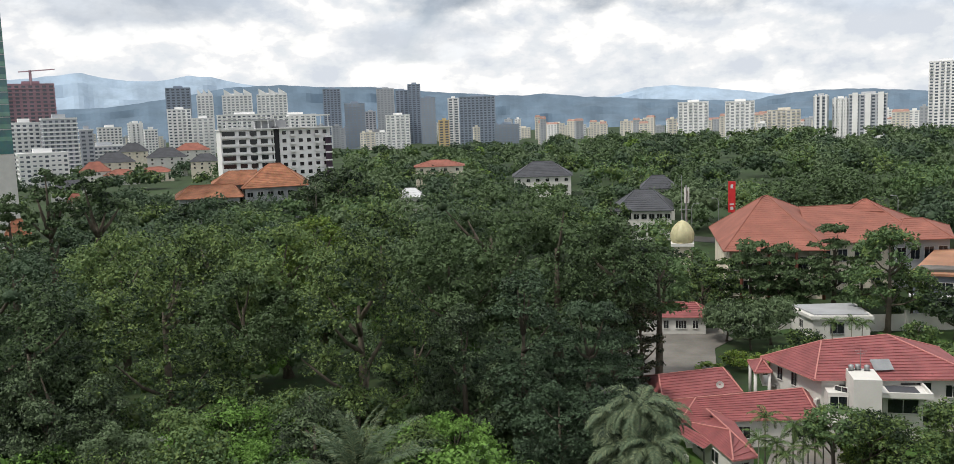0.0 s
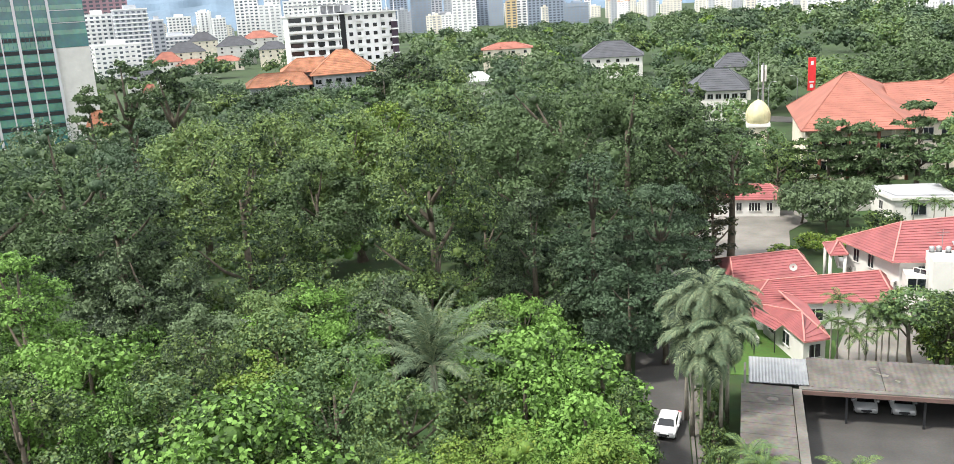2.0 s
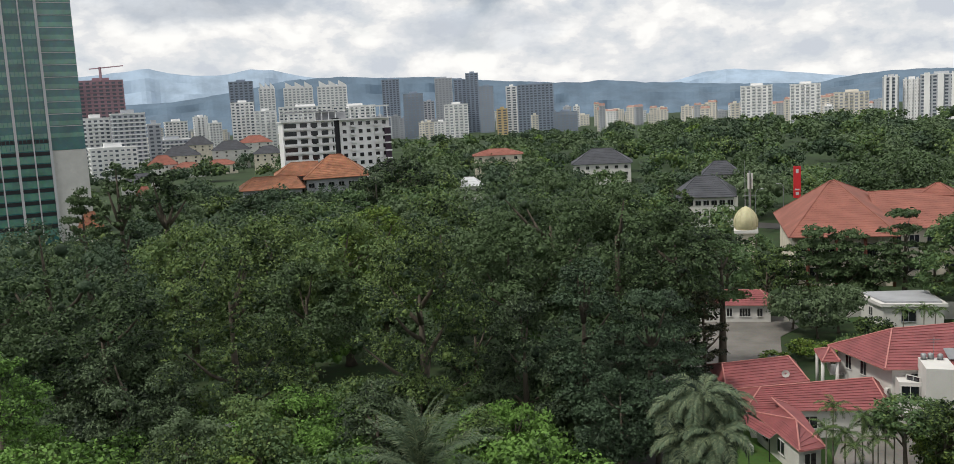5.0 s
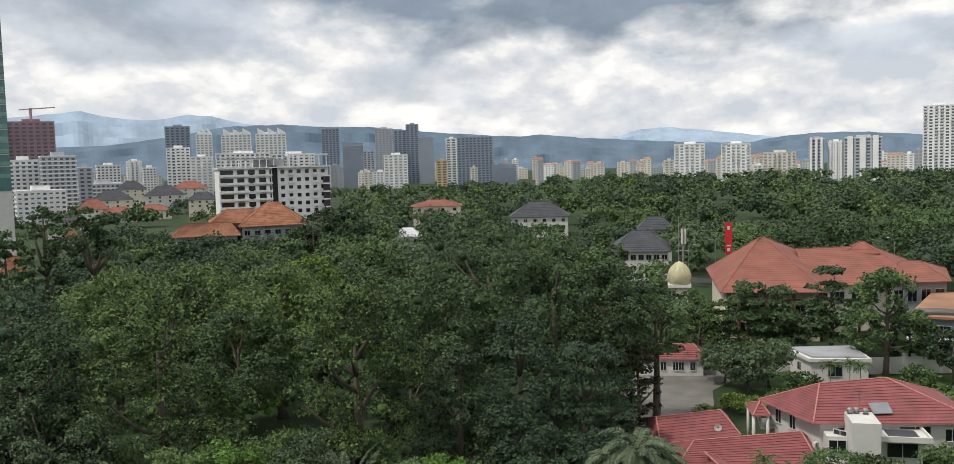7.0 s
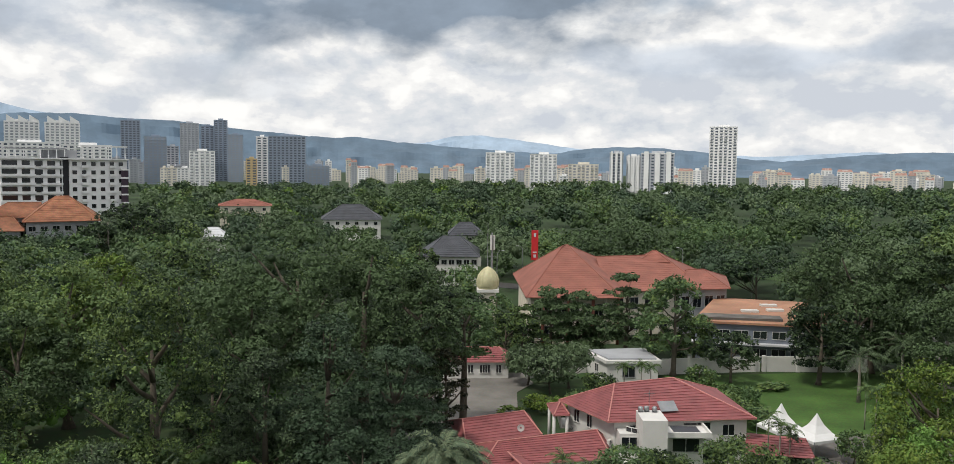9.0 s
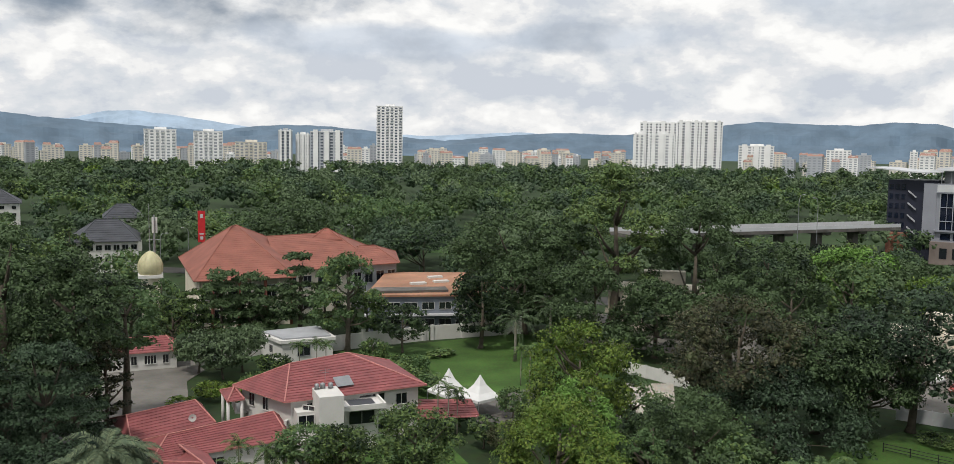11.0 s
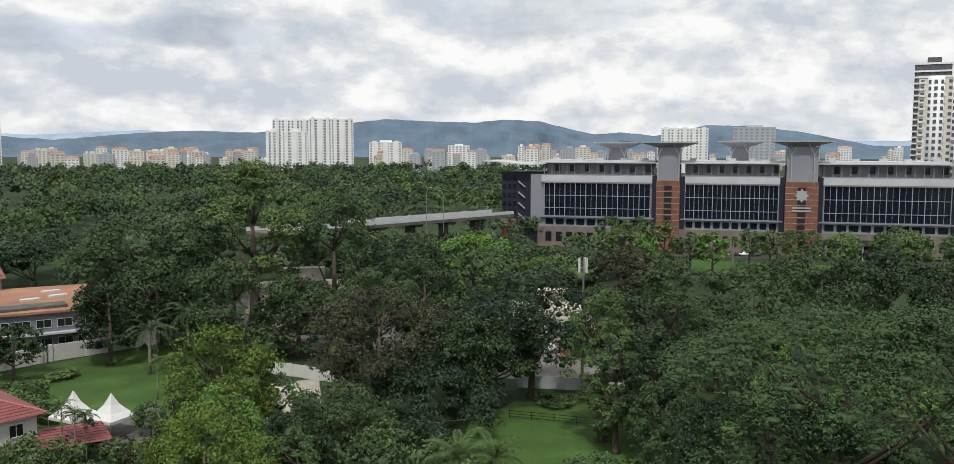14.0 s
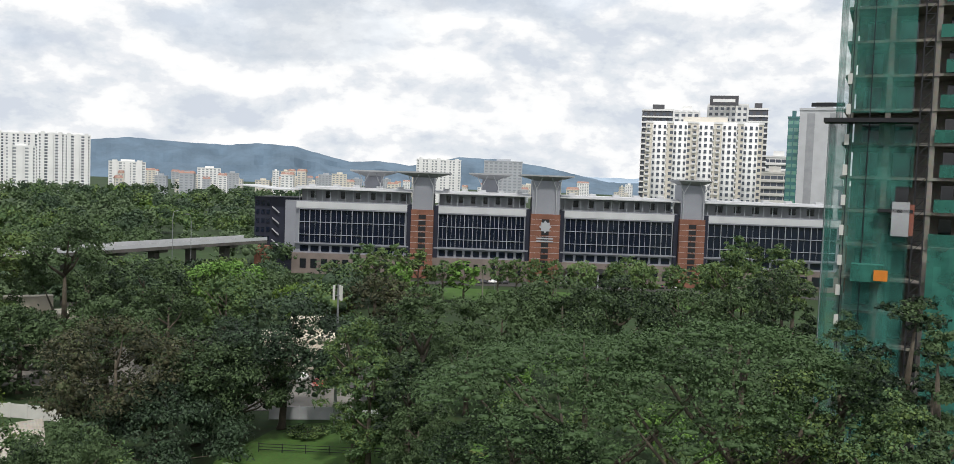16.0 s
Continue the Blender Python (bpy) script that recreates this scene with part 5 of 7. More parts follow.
FAR = [
    # angle from, to, distance, top angle, wall, glass, style, crown
    (-40.2, -37.7, 1100, 3.12, M_FARPINK, M_FARGLASS, "slabs", None, "unfinished tower wrapped in reddish netting"),
    (-41.5, -40.2, 1090, 3.0, M_FARGREY, M_FARGLASS, "grid", None, "grey unfinished concrete tower"),
    (-31.6, -30.15, 1500, 2.78, M_FARBLUE, M_FARGLASS, "fins", None, "blue-grey slab tower with fins"),
    (-31.6, -30.2, 1350, 1.48, M_FARWHITE, M_FARGLASS, "balcony", None, "white residential tower with balconies"),
    (-30.2, -28.9, 1330, 0.9, M_FARWHITE, M_MIDGLASS, "balcony", None, "white residential tower with balconies"),
    (-29.8, -28.85, 1600, 2.3, M_FARWHITE, M_MIDGLASS, "fins", "peaks", "white tower with peaked roof fins"),
    (-28.3, -26.5, 1550, 2.25, M_FARWHITE, M_MIDGLASS, "fins", "peaks", "white tower with peaked roof fins"),
    (-26.2, -24.35, 1550, 2.25, M_FARWHITE, M_MIDGLASS, "fins", "peaks", "white tower with peaked roof fins"),
    (-28.7, -25.4, 1250, 1.05, M_FARWHITE, M_FARGLASS, "balcony", None, "long white apartment block"),
    (-25.3, -22.6, 1240, 0.95, M_FARWHITE, M_FARGLASS, "balcony", None, "long white apartment block"),
    (-22.1, -21.0, 1700, 2.5, M_FARBLUE, M_FARGLASS, "fins", None, "dark glass tower in the skyline"),
    (-20.8, -19.5, 1500, 1.55, M_FARBLUE, M_MIDGLASS, "slabs", None, "blue-grey banded office tower"),
    (-19.5, -18.8, 1800, 1.0, M_FARGREY, M_FARGLASS, "grid", None, "grey tower in the distance"),
    (-18.7, -17.6, 1750, 2.42, M_FARGREY, M_MIDGLASS, "fins", None, "pale grey tower in the skyline"),
    (-17.5, -16.7, 1800, 2.28, M_FARBLUE, M_FARGLASS, "grid", None, "blue-grey tower in the skyline"),
    (-16.7, -15.9, 1780, 2.66, M_FARBLUE, M_FARGLASS, "fins", None, "tall dark tower in the skyline"),
    (-15.9, -14.95, 1700, 1.78, M_FARBLUE, M_MIDGLASS, "grid", None, "blue-grey tower in the skyline"),
    (-18.2, -16.65, 1400, 0.72, M_FARWHITE, M_MIDGLASS, "balcony", None, "white residential tower with balconies"),
    (-14.8, -14.1, 1450, 0.28, M_FARYELLOW, M_FARGLASS, "grid", None, "ochre tower with tall windows"),
    (-14.14, -13.45, 1550, 1.68, M_FARWHITE, M_FARGLASS, "fins", None, "narrow white tower with fins"),
    (-13.4, -11.1, 1500, 1.74, M_FARBLUE, M_FARGLASS, "fins", None, "wide dark blue glass tower"),
    (-11.2, -9.6, 1500, -0.1, M_FARBLUE, M_MIDGLASS, "slabs", None, "low blue sheeted building"),
    (0.51, 2.39, 1300, 0.88, M_FARWHITE, M_MIDGLASS, "balcony", None, "white residential block with balconies"),
    (3.39, 5.14, 1300, 0.82, M_FARWHITE, M_MIDGLASS, "balcony", None, "white residential block with balconies"),
    (5.87, 7.82, 1350, 0.20, M_FARCREAM, M_MIDGLASS, "balcony", None, "cream residential block with balconies"),
    (8.52, 9.4, 1250, 0.95, M_FARGREY, M_FARGLASS, "columns", None, "grey and white striped tower"),
    (9.6, 10.5, 1260, 0.74, M_FARWHITE, M_FARGLASS, "columns", None, "grey and white striped tower"),
    (10.5, 12.6, 1250, 0.95, M_FARGREY, M_FARGLASS, "columns", None, "grey and white striped tower"),
    (14.72, 16.4, 1350, 2.64, M_FARWHITE, M_FARGLASS, "balcony", None, "tall white residential tower"),
    (14.3, 14.75, 1400, 0.1, M_FARGREY, M_MIDGLASS, "grid", None, "slim grey tower beside another"),
    (31.7, 34.0, 1400, 1.84, M_FARWHITE, M_FARGLASS, "columns", None, "white slab tower in a row"),
    (34.0, 35.4, 1400, 1.92, M_FARWHITE, M_FARGLASS, "columns", None, "white slab tower in a row"),
    (35.4, 36.8, 1400, 1.9, M_FARWHITE, M_FARGLASS, "columns", None, "white slab tower in a row"),
    (31.3, 32.1, 1300, 1.1, M_FARWHITE, M_MIDGLASS, "columns", None, "white slab tower in front of the row"),
    (32.3, 33.9, 1300, 1.1, M_FARWHITE, M_MIDGLASS, "columns", None, "white slab tower in front of the row"),
    (37.8, 39.9, 1500, 0.45, M_FARWHITE, M_MIDGLASS, "columns", None, "white slab block with stacked bays"),
    (42.9, 44.3, 1700, 0.25, M_FARWHITE, M_MIDGLASS, "grid", None, "white block in the distance"),
    (56.6, 59.5, 1400, 1.35, M_FARWHITE, M_MIDGLASS, "columns", None, "white twin tower block"),
    (61.0, 63.5, 1300, 1.40, M_FARGREY, M_MIDGLASS, "grid", None, "grey tower with white frames"),
]
for a0, a1, dd, el, wall, gl, style, cr, lab in FAR:
    block("tower_block", lab, "tower block", a0, a1, dd, el, wall, gl, 4.2, 6.5, 0.6, style, 0.0, 0.0, M_FARWHITE if style == "columns" or wall is M_FARWHITE else None, cr, 0.58, 0.55, "distant towers")
rng = random.Random(11)
for i in range(300):
    az = rng.choice((rng.uniform(-44, -22), rng.uniform(-24, -8), rng.uniform(-8, 14), rng.uniform(-8, 14), rng.uniform(17, 31), rng.uniform(17, 31), rng.uniform(38, 58), rng.uniform(44, 72)))
    dd = rng.uniform(1350, 2300)
    wd = rng.uniform(0.35, 1.0)
    el = rng.uniform(-0.65, 0.02) + (0.25 if az < -8 else 0.0) + (0.25 if az > 44 else 0)
    wall = rng.choice((M_FARWHITE, M_FARCREAM, M_FARCREAM, M_FARGREY))
    t = block("apartment_block", "distant %s apartment block" % ("white" if wall is M_FARWHITE else "cream" if wall is M_FARCREAM else "grey"), "apartment block", az, az + wd, dd, el, wall, M_MIDGLASS, 3.6, 5.5, 0.5, "grid", rng.uniform(-20, 20), group="distant low blocks")
    if rng.random() < 0.5 and az > -9:
        w = 2 * dd * math.tan(radians(wd) / 2)
        h = 36 + dd * math.tan(radians(el))
        part("roof", Shape().quad((-w / 2, 0, h), (w / 2, 0, h), (w / 2.4, w * .25, h + 4), (-w / 2.4, w * .25, h + 4)).quad((w / 2, 0, h), (w / 2, w * .5, h), (w / 2.4, w * .25, h + 4)).quad((-w / 2, w * .5, h), (-w / 2, 0, h), (-w / 2.4, w * .25, h + 4)).quad((w / 2, w * .5, h), (-w / 2, w * .5, h), (-w / 2.4, w * .25, h + 4), (w / 2.4, w * .25, h + 4)), M_FARROOF, t)
# mid-distance blocks in the town
for a0, a1, dd, el, wall, style in ((-40.3, -38.6, 800, 0.9, M_FARWHITE, "slabs"), (-38.6, -36.6, 780, 1.1, M_FARGREY, "slabs"), (-40.0, -37.2, 700, -0.9, M_FARWHITE, "balcony"), (-36.6, -35.8, 820, 0.4, M_FARGREY, "grid"), (-35.6, -34.2, 1200, 0.5, M_FARWHITE, "grid"), (-33.9, -33.0, 1300, 0.7, M_FARWHITE, "columns"), (-33.0, -32.2, 1250, 0.3, M_FARWHITE, "grid"), (-36.5, -34.0, 900, -0.6, M_FARGREY, "slabs")):
    block("apartment_block", "%s apartment block in the town" % ("white" if wall is M_FARWHITE else "grey"), "apartment block", a0, a1, dd, el, wall, M_FARGLASS, 3.3, 4.0, 0.6, style, 6.0, accent=M_FARWHITE, group="town blocks")

crane = thing("tower_crane", "thin reddish tower crane on a rooftop", "crane")
x, y = P(-38.9, 1100)
zt = 35 + 1100 * math.tan(radians(3.1))
part("crane_mast", Shape().box(x - 1, x + 1, y - 1, y + 1, zt, zt + 16), M_FARPINK, crane)
part("jib", Shape().tube([P(-39.5, 1100) + (zt + 14,), P(-37.6, 1100) + (zt + 17,)], 0.7, 4), M_FARPINK, crane)

# white apartment house with stepped balconies
apt = thing("apartment_house", "white ten-storey apartment house with balconies", "apartment house", facing(-25.1, 395, 10) @ Matrix.Diagonal((1.0, 1.0, 1.07, 1.0)))
for x0, x1, banded in ((-24, -1.5, True), (1.0, 23.5, False)):
    part("body", Shape().box(x0, x1, 0, 16, 0, 33.4), M_FARWHITE, apt)
    for f in range(10):
        z = 1.0 + f * 3.25
        if banded:
            part("glazed_recess", Shape().box(x0 + 0.6, x1 - 0.4, -0.12, -0.02, z + 0.5, z + 2.6), M_GLASS, apt)
            part("balcony_slab", Shape().box(x0, x0 + 12.5, -1.5, -0.13, z - 0.1, z + 0.85), M_FARWHITE, apt)
            part("balcony_slab", Shape().box(x0 + 14.5, x1, -1.2, -0.13, z - 0.1, z + 0.75), M_FARWHITE, apt)
            for k in range(4):
                part("wall_pier", Shape().box(x0 + 6.0 + k * 4.6, x0 + 7.6 + k * 4.6, -0.4, -0.13, z + 0.5, z + 2.6), M_FARWHITE, apt)
        else:
            for k in range(6):
                x = x0 + 1.2 + k * 3.6
                part("window", Shape().box(x, x + 1.7, -0.1, 0.05, z + 0.8, z + 2.3), M_GLASS, apt)
            for k in (0, 3):
                x = x0 + 4.6 + k * 3.6
                part("balcony", Shape().box(x, x + 2.6, -1.3, -0.12, z, z + 0.95), M_FARWHITE, apt)
part("recess", Shape().box(-1.5, 1.0, 1.0, 15, 0, 34.4), M_DARKMETAL, apt, "dark recessed stair strip")
M_PLUM = material("dark_plum_paint", (0.06, 0.04, 0.06), 0.7)
part("plum_bay", Shape().box(21.0, 23.6, -1.4, -0.14, 3, 30), M_PLUM, apt, "dark purple balcony stack")
for f in range(9):
    part("balcony_slab", Shape().box(20.8, 23.8, -1.7, -1.42, 3.4 + f * 3.25, 4.0 + f * 3.25), M_FARWHITE, apt)
part("cornice", Shape().box(-24.6, 24, -1.6, 16.4, 33.4, 33.9), M_FARWHITE, apt)
part("roof_pergola", Shape().box(-22, 0, 1, 10, 37.2, 37.6), M_GREYWALL, apt)
for i in range(8):
    part("pergola_post", Shape().box(-21.5 + i * 3, -21.2 + i * 3, 1.2, 1.5, 33.9, 37.2), M_FARWHITE, apt)
part("roof_pergola", Shape().box(6, 24, 1, 9, 38.4, 38.9), M_FARWHITE, apt)
for i in range(6):
    part("pergola_post", Shape().box(6.5 + i * 3.3, 6.8 + i * 3.3, 1.2, 1.5, 33.9, 38.4), M_FARWHITE, apt)
part("plant_room", Shape().box(-8, 5, 5, 13, 33.9, 37.0), M_GREYWALL, apt)

# ---- teal glass office tower ----
M_TEAL = [material("teal_curtain_glass", c, 0.15, 0.0, var=0.35, scale=0.12, fine=0.8, bump=0.0, spec=0.8) for c in ((0.045, 0.16, 0.165), (0.13, 0.29, 0.235))]
gt = thing("glass_tower", "teal glass office tower with pale piers", "office tower", Matrix.Translation((*P(-42.0, 318), 0)) @ pose(0, 0, 0, 0, 0, 44))
part("body", Shape().box(-60, 0, 0, 14, 0, 130), M_TEAL[0], gt)
part("end_face", Shape().box(0.02, 10.5, 1.0, 13, 30.5, 130), M_TEAL[0], gt)
part("end_base", Shape().box(0.02, 10.6, 0.9, 13.2, 0, 30.4), M_WHITE, gt, "plain white base wall")
for i in range(33):
    z = 3.0 + i * 3.95
    part("glass_band", Shape().box(-60, -0.3, -0.12, -0.02, z, z + (1.5 if z > 31 else 2.2)), M_TEAL[1], gt)
    if z > 31:
        part("end_band", Shape().box(0.3, 10.4, 0.86, 0.98, z, z + 1.4), M_TEAL[1], gt)
        part("spandrel", Shape().box(0.3, 10.4, 0.84, 0.97, z + 3.55, z + 3.75), M_LIGHTGREY, gt)
    else:
        part("spandrel", Shape().box(-60, -0.3, -0.3, -0.13, z + 2.4, z + 3.6), M_DARKMETAL, gt)
for i in range(13):
    x = -i * 4.9
    big = i % 2 == 0
    part("pier", Shape().box(x - (0.4 if big else 0.2), x + (0.4 if big else 0.2), -0.9, -0.13, 0, 130), M_LIGHTGREY, gt)

for i in range(48):
    x = -0.6 - i * 1.22
    part("mullion", Shape().box(x - 0.06, x + 0.06, -0.32, -0.13, 31, 130), M_TEAL[0], gt)

# ---- tower under construction, wrapped in green netting ----
def netting(name, col, alpha):
    m, t, b = nodes_of(name)
    b.inputs["Base Color"].default_value = (*col, 1)
    b.inputs["Roughness"].default_value = 0.9
    tc, n = t.nodes.new("ShaderNodeTexCoord"), t.nodes.new("ShaderNodeTexNoise")
    n.inputs["Scale"].default_value, n.inputs["Detail"].default_value = 0.5, 5
    t.links.new(tc.outputs["Object"], n.inputs["Vector"])
    r = t.nodes.new("ShaderNodeMapRange")
    r.inputs[1].default_value, r.inputs[2].default_value, r.inputs[3].default_value, r.inputs[4].default_value = 0.35, 0.65, alpha - 0.22, alpha + 0.15
    t.links.new(n.outputs["Fac"], r.inputs[0])
    t.links.new(r.outputs[0], b.inputs["Alpha"])
    return m


M_NET = netting("green_safety_net", (0.045, 0.20, 0.165), 0.52)
M_NET2 = netting("dense_green_net", (0.03, 0.16, 0.125), 0.8)
M_RAWCONC = material("raw_concrete", (0.24, 0.225, 0.20), 0.9, var=0.3, scale=0.3, fine=3, bump=0.2)
ct = thing("construction_tower", "unfinished concrete tower wrapped in green safety netting", "construction site", Matrix.Translation((*P(82.6, 92), 0)) @ pose(0, 0, 0, 0, 0, -86))
FH = 3.25
for i in range(1, 19):
    z = i * FH + 1.2
    part("floor_slab", Shape().box(0.6, 26, 0.8, 16, z - 0.25, z), M_RAWCONC, ct)
    for x in (1.0, 4.3, 8.2, 12.0, 16.0, 20.0, 24.5):
        part("column", Shape().box(x, x + 0.5, 0.9, 1.5, z, z + FH - 0.26), M_RAWCONC, ct)
    part("core_wall", Shape().box(1.5, 25.5, 5, 5.2, z, z + FH - 0.26), M_RAWCONC, ct)
    for x in (2.2, 5.2):
        part("opening", Shape().box(x, x + 1.6, 4.86, 4.98, z + 0.2, z + 2.5), M_GLASS_BLUE, ct)
    if i > 5:
        for x in (9.6, 11.2, 13.6):
            part("opening", Shape().box(x, x + 1.1, 4.86, 4.98, z + 0.2, z + 2.6), M_GLASS_BLUE, ct)
        part("edge_guard", Shape().box(8.6 + (i % 3) * 0.3, 15.4, 0.55, 0.62, z + 0.05, z + 1.25), M_NET2, ct, "green guard panel")


def net_sheet(x0, x1, y, z0, z1, mat=M_NET, seed=0, sag=0.12):
    s = Shape()
    nx, nz = max(2, int((x1 - x0) / 0.6)), max(2, int((z1 - z0) / 0.9))
    f = lambda x, z: (x, y + sag * math.sin(x * 2.1 + seed) * math.sin(z * 0.97 + seed * 2) + 0.06 * math.sin(5 * x + z), z)
    for i in range(nx):
        for j in range(nz):
            xa, xb, za, zb = x0 + (x1 - x0) * i / nx, x0 + (x1 - x0) * (i + 1) / nx, z0 + (z1 - z0) * j / nz, z0 + (z1 - z0) * (j + 1) / nz
            s.quad(f(xa, za), f(xb, za), f(xb, zb), f(xa, zb))
    return part("net", s, mat, ct, smooth=True)


net_sheet(0.0, 6.6, 0.0, 43.0, 62, seed=1)
net_sheet(-0.6, 5.6, -0.2, 0.5, 42.0, seed=2)
net_sheet(5.6, 7.0, 0.1, 36, 42.0, seed=3)
net_sheet(4.6, 6.9, 0.1, 8, 31.5, seed=4)
net_sheet(8.6, 16, 0.1, 8, 30.5, M_NET2, seed=6)
net_sheet(14.2, 18, 0.0, 31, 62, M_NET2, seed=5)
s = Shape()
for i in range(40):
    za, zb = 0.5 + i * 1.5, 2.0 + i * 1.5
    s.quad((-0.6 if za < 42 else 0, -0.2, za), (-0.6 if za < 42 else 0, 12, za), (-0.6 if za < 42 else 0, 12, zb), (-0.6 if za < 42 else 0, -0.2, zb))
part("net", s, M_NET, ct)
for x in (-0.5, 1.3, 3.0):
    part("scaffold_pole", Shape().tube([(x, -0.35, 0.2), (x, -0.35, 42 if x < 0 else 62)], 0.05, 5), M_DARKMETAL if x > 0 else M_METAL, ct)
part("debris_platform", Shape().box(-1.0, 7.2, -1.4, 1.0, 42.0, 42.4), M_DARKMETAL, ct, "dark debris catch platform")
part("debris_platform", Shape().box(4.2, 7.2, -1.0, 1.0, 33.6, 33.9), M_DARKMETAL, ct)
for x in (7.25, 8.15):
    part("hoist_mast", Shape().tube([(x, -0.6, 0), (x, -0.6, 62)], 0.09, 4), M_DARKMETAL, ct)
s = Shape()
for i in range(60):
    z = 1 + i * 1.0
    s.tube([(7.25, -0.6, z), (8.15, -0.6, z + 1.0)], 0.05, 4, False).tube([(8.15, -0.6, z), (7.25, -0.6, z)], 0.05, 4, False)
part("hoist_lattice", s, M_DARKMETAL, ct)
hoist = part("hoist_cage", Shape().box(5.4, 6.9, -1.0, 0.2, 31.4, 34.6), M_GREYWALL, ct, "pale steel hoist cage")
part("cage_door", Shape().box(6.92, 7.3, -0.95, 0.1, 31.5, 34.4), M_TILE_BROWN, hoist)
part("loading_bay", Shape().box(2.2, 5.0, -2.2, 0.6, 27.0, 28.6), M_NET2, ct, "green loading bay box")
part("skip", Shape().box(4.2, 5.4, -2.5, -2.25, 27.2, 28.2), material("orange_paint", (0.65, 0.22, 0.03), 0.6), ct, "orange skip")
for i in range(9):
    part("floor_sign", Shape().box(0.9, 1.3, -0.42, -0.38, 22.5 + i * 2.9, 23.5 + i * 2.9), M_WHITE, ct)

# ---- cream apartment complex and grey office tower ----
hz = block("apartment_complex", "cream apartment complex with rounded bays", "apartment complex", 71.3, 78.5, 490, 4.2, M_FARCREAM, M_FARGLASS, 3.2, 3.0, 0.3, "balcony", 0.0, accent=M_FARWHITE, wfrac=0.5)
for k in (-0.38, -0.2, 0.02, 0.22, 0.4):
    s = Shape().tube([(k * 61, 1.5, 0), (k * 61, 1.5, 71.5)], 4.2, 14)
    part("rounded_bay", s, M_FARWHITE, hz, smooth=True)
    g = Shape()
    for i in range(21):
        for q in (-0.7, 0.0, 0.7):
            x, y = k * 61 + 4.3 * math.sin(q), 1.5 - 4.3 * math.cos(q)
            g.box(-0.75, 0.75, -0.02, 0.04, 3 + i * 3.25, 4.8 + i * 3.25, Matrix.Translation((x, y, 0)) @ Matrix.Rotation(q, 4, "Z"))
    part("window_grid", g, M_FARGLASS, hz, kind="stuff")
M_DARKTOWER = material("dark_grey_tower_paint", (0.09, 0.09, 0.10), 0.7, var=0.1, scale=0.05, fine=0.5, bump=0)
for a0, a1, el, wall in ((71.05, 73.0, 4.95, M_DARKTOWER), (73.0, 74.6, 4.9, M_FARWHITE), (75.1, 77.5, 5.35, M_FARWHITE), (77.5, 78.7, 5.1, M_DARKTOWER)):
    block("tower_block", "dark and white tower behind the cream complex", "tower block", a0, a1, 535, el, wall, M_FARGLASS, 3.2, 3.2, 0.5, "fins" if wall is M_FARWHITE else "slabs", accent=M_FARWHITE)
hs = thing("rooftop_sign", "dark rooftop sign board with white letters", "sign", facing(76.05, 530))
part("board", Shape().box(-8, 8, -0.4, 0.4, 35 + 530 * math.tan(radians(5.35)), 35 + 530 * math.tan(radians(5.95))), M_DARKTOWER, hs)
part("sign_bar", Shape().box(-6.2, 6.2, -0.55, -0.42, 86.5, 88.3), M_FARWHITE, hs)
of = block("office_tower", "plain grey office tower with grooves", "office tower", 80.5, 83.2, 420, 5.1, M_LIGHTGREY, M_GREYWALL, 80, 6.5, 0.6, "plain", -4, wfrac=0.35, hfrac=0.97)
part("sign_bar", Shape().box(-5, 9, 1, 1.4, 74.2, 76.0), M_DARKMETAL, of, "dark rooftop lettering bar")
block("office_tower", "slim teal glass office tower", "office tower", 79.9, 80.55, 470, 4.6, M_TEAL[0], M_TEAL[1], 3.6, 3, 0.8, "grid", wfrac=0.8)
block("office_building", "white stepped office building with bands", "office building", 78.6, 80.3, 560, 2.2, M_FARWHITE, M_FARGLASS, 3.6, 3, 0.5, "slabs", wfrac=0.9)
block("office_building", "low white office building", "office building", 78.3, 80.2, 500, 1.2, M_WHITE, M_FARGLASS, 3.6, 3, 0.5, "slabs", wfrac=0.9)

# ---- hills ----
def hills(name, d, ridge, mat, label, seed):
    """A forested range: its ridge by compass angle and height in degrees, its slopes folded by gullies."""
    az, el = [p[0] for p in ridge], [p[1] for p in ridge]
    s = Shape()
    N = 700
    levels = (0.0, 0.25, 0.5, 0.72, 0.88, 1.0)
    prev = None
    for i in range(N + 1):
        a = -75 + 190 * i / N
        e = float(np.interp(a, az, el)) + 0.05 * noise.noise((a * 1.4, seed, 3)) + 0.03 * noise.noise((a * 6.0, seed, 6))
        z = 35 + d * math.tan(radians(e))
        cur = []
        for k in levels:
            fold = (1 - k) * k * 0.12 * noise.noise((a * 0.8, seed, k * 2.2))
            x, y = P(a, d * (0.90 + 0.10 * k + fold))
            cur.append((x, y, -5 + (z + 5) * k ** 1.2))
        if prev:
            for k in range(len(levels) - 1):
                s.quad(prev[k], cur[k], cur[k + 1], prev[k + 1])
        prev = cur
    return part(name, s, mat, label=label, kind="structure", smooth=True)


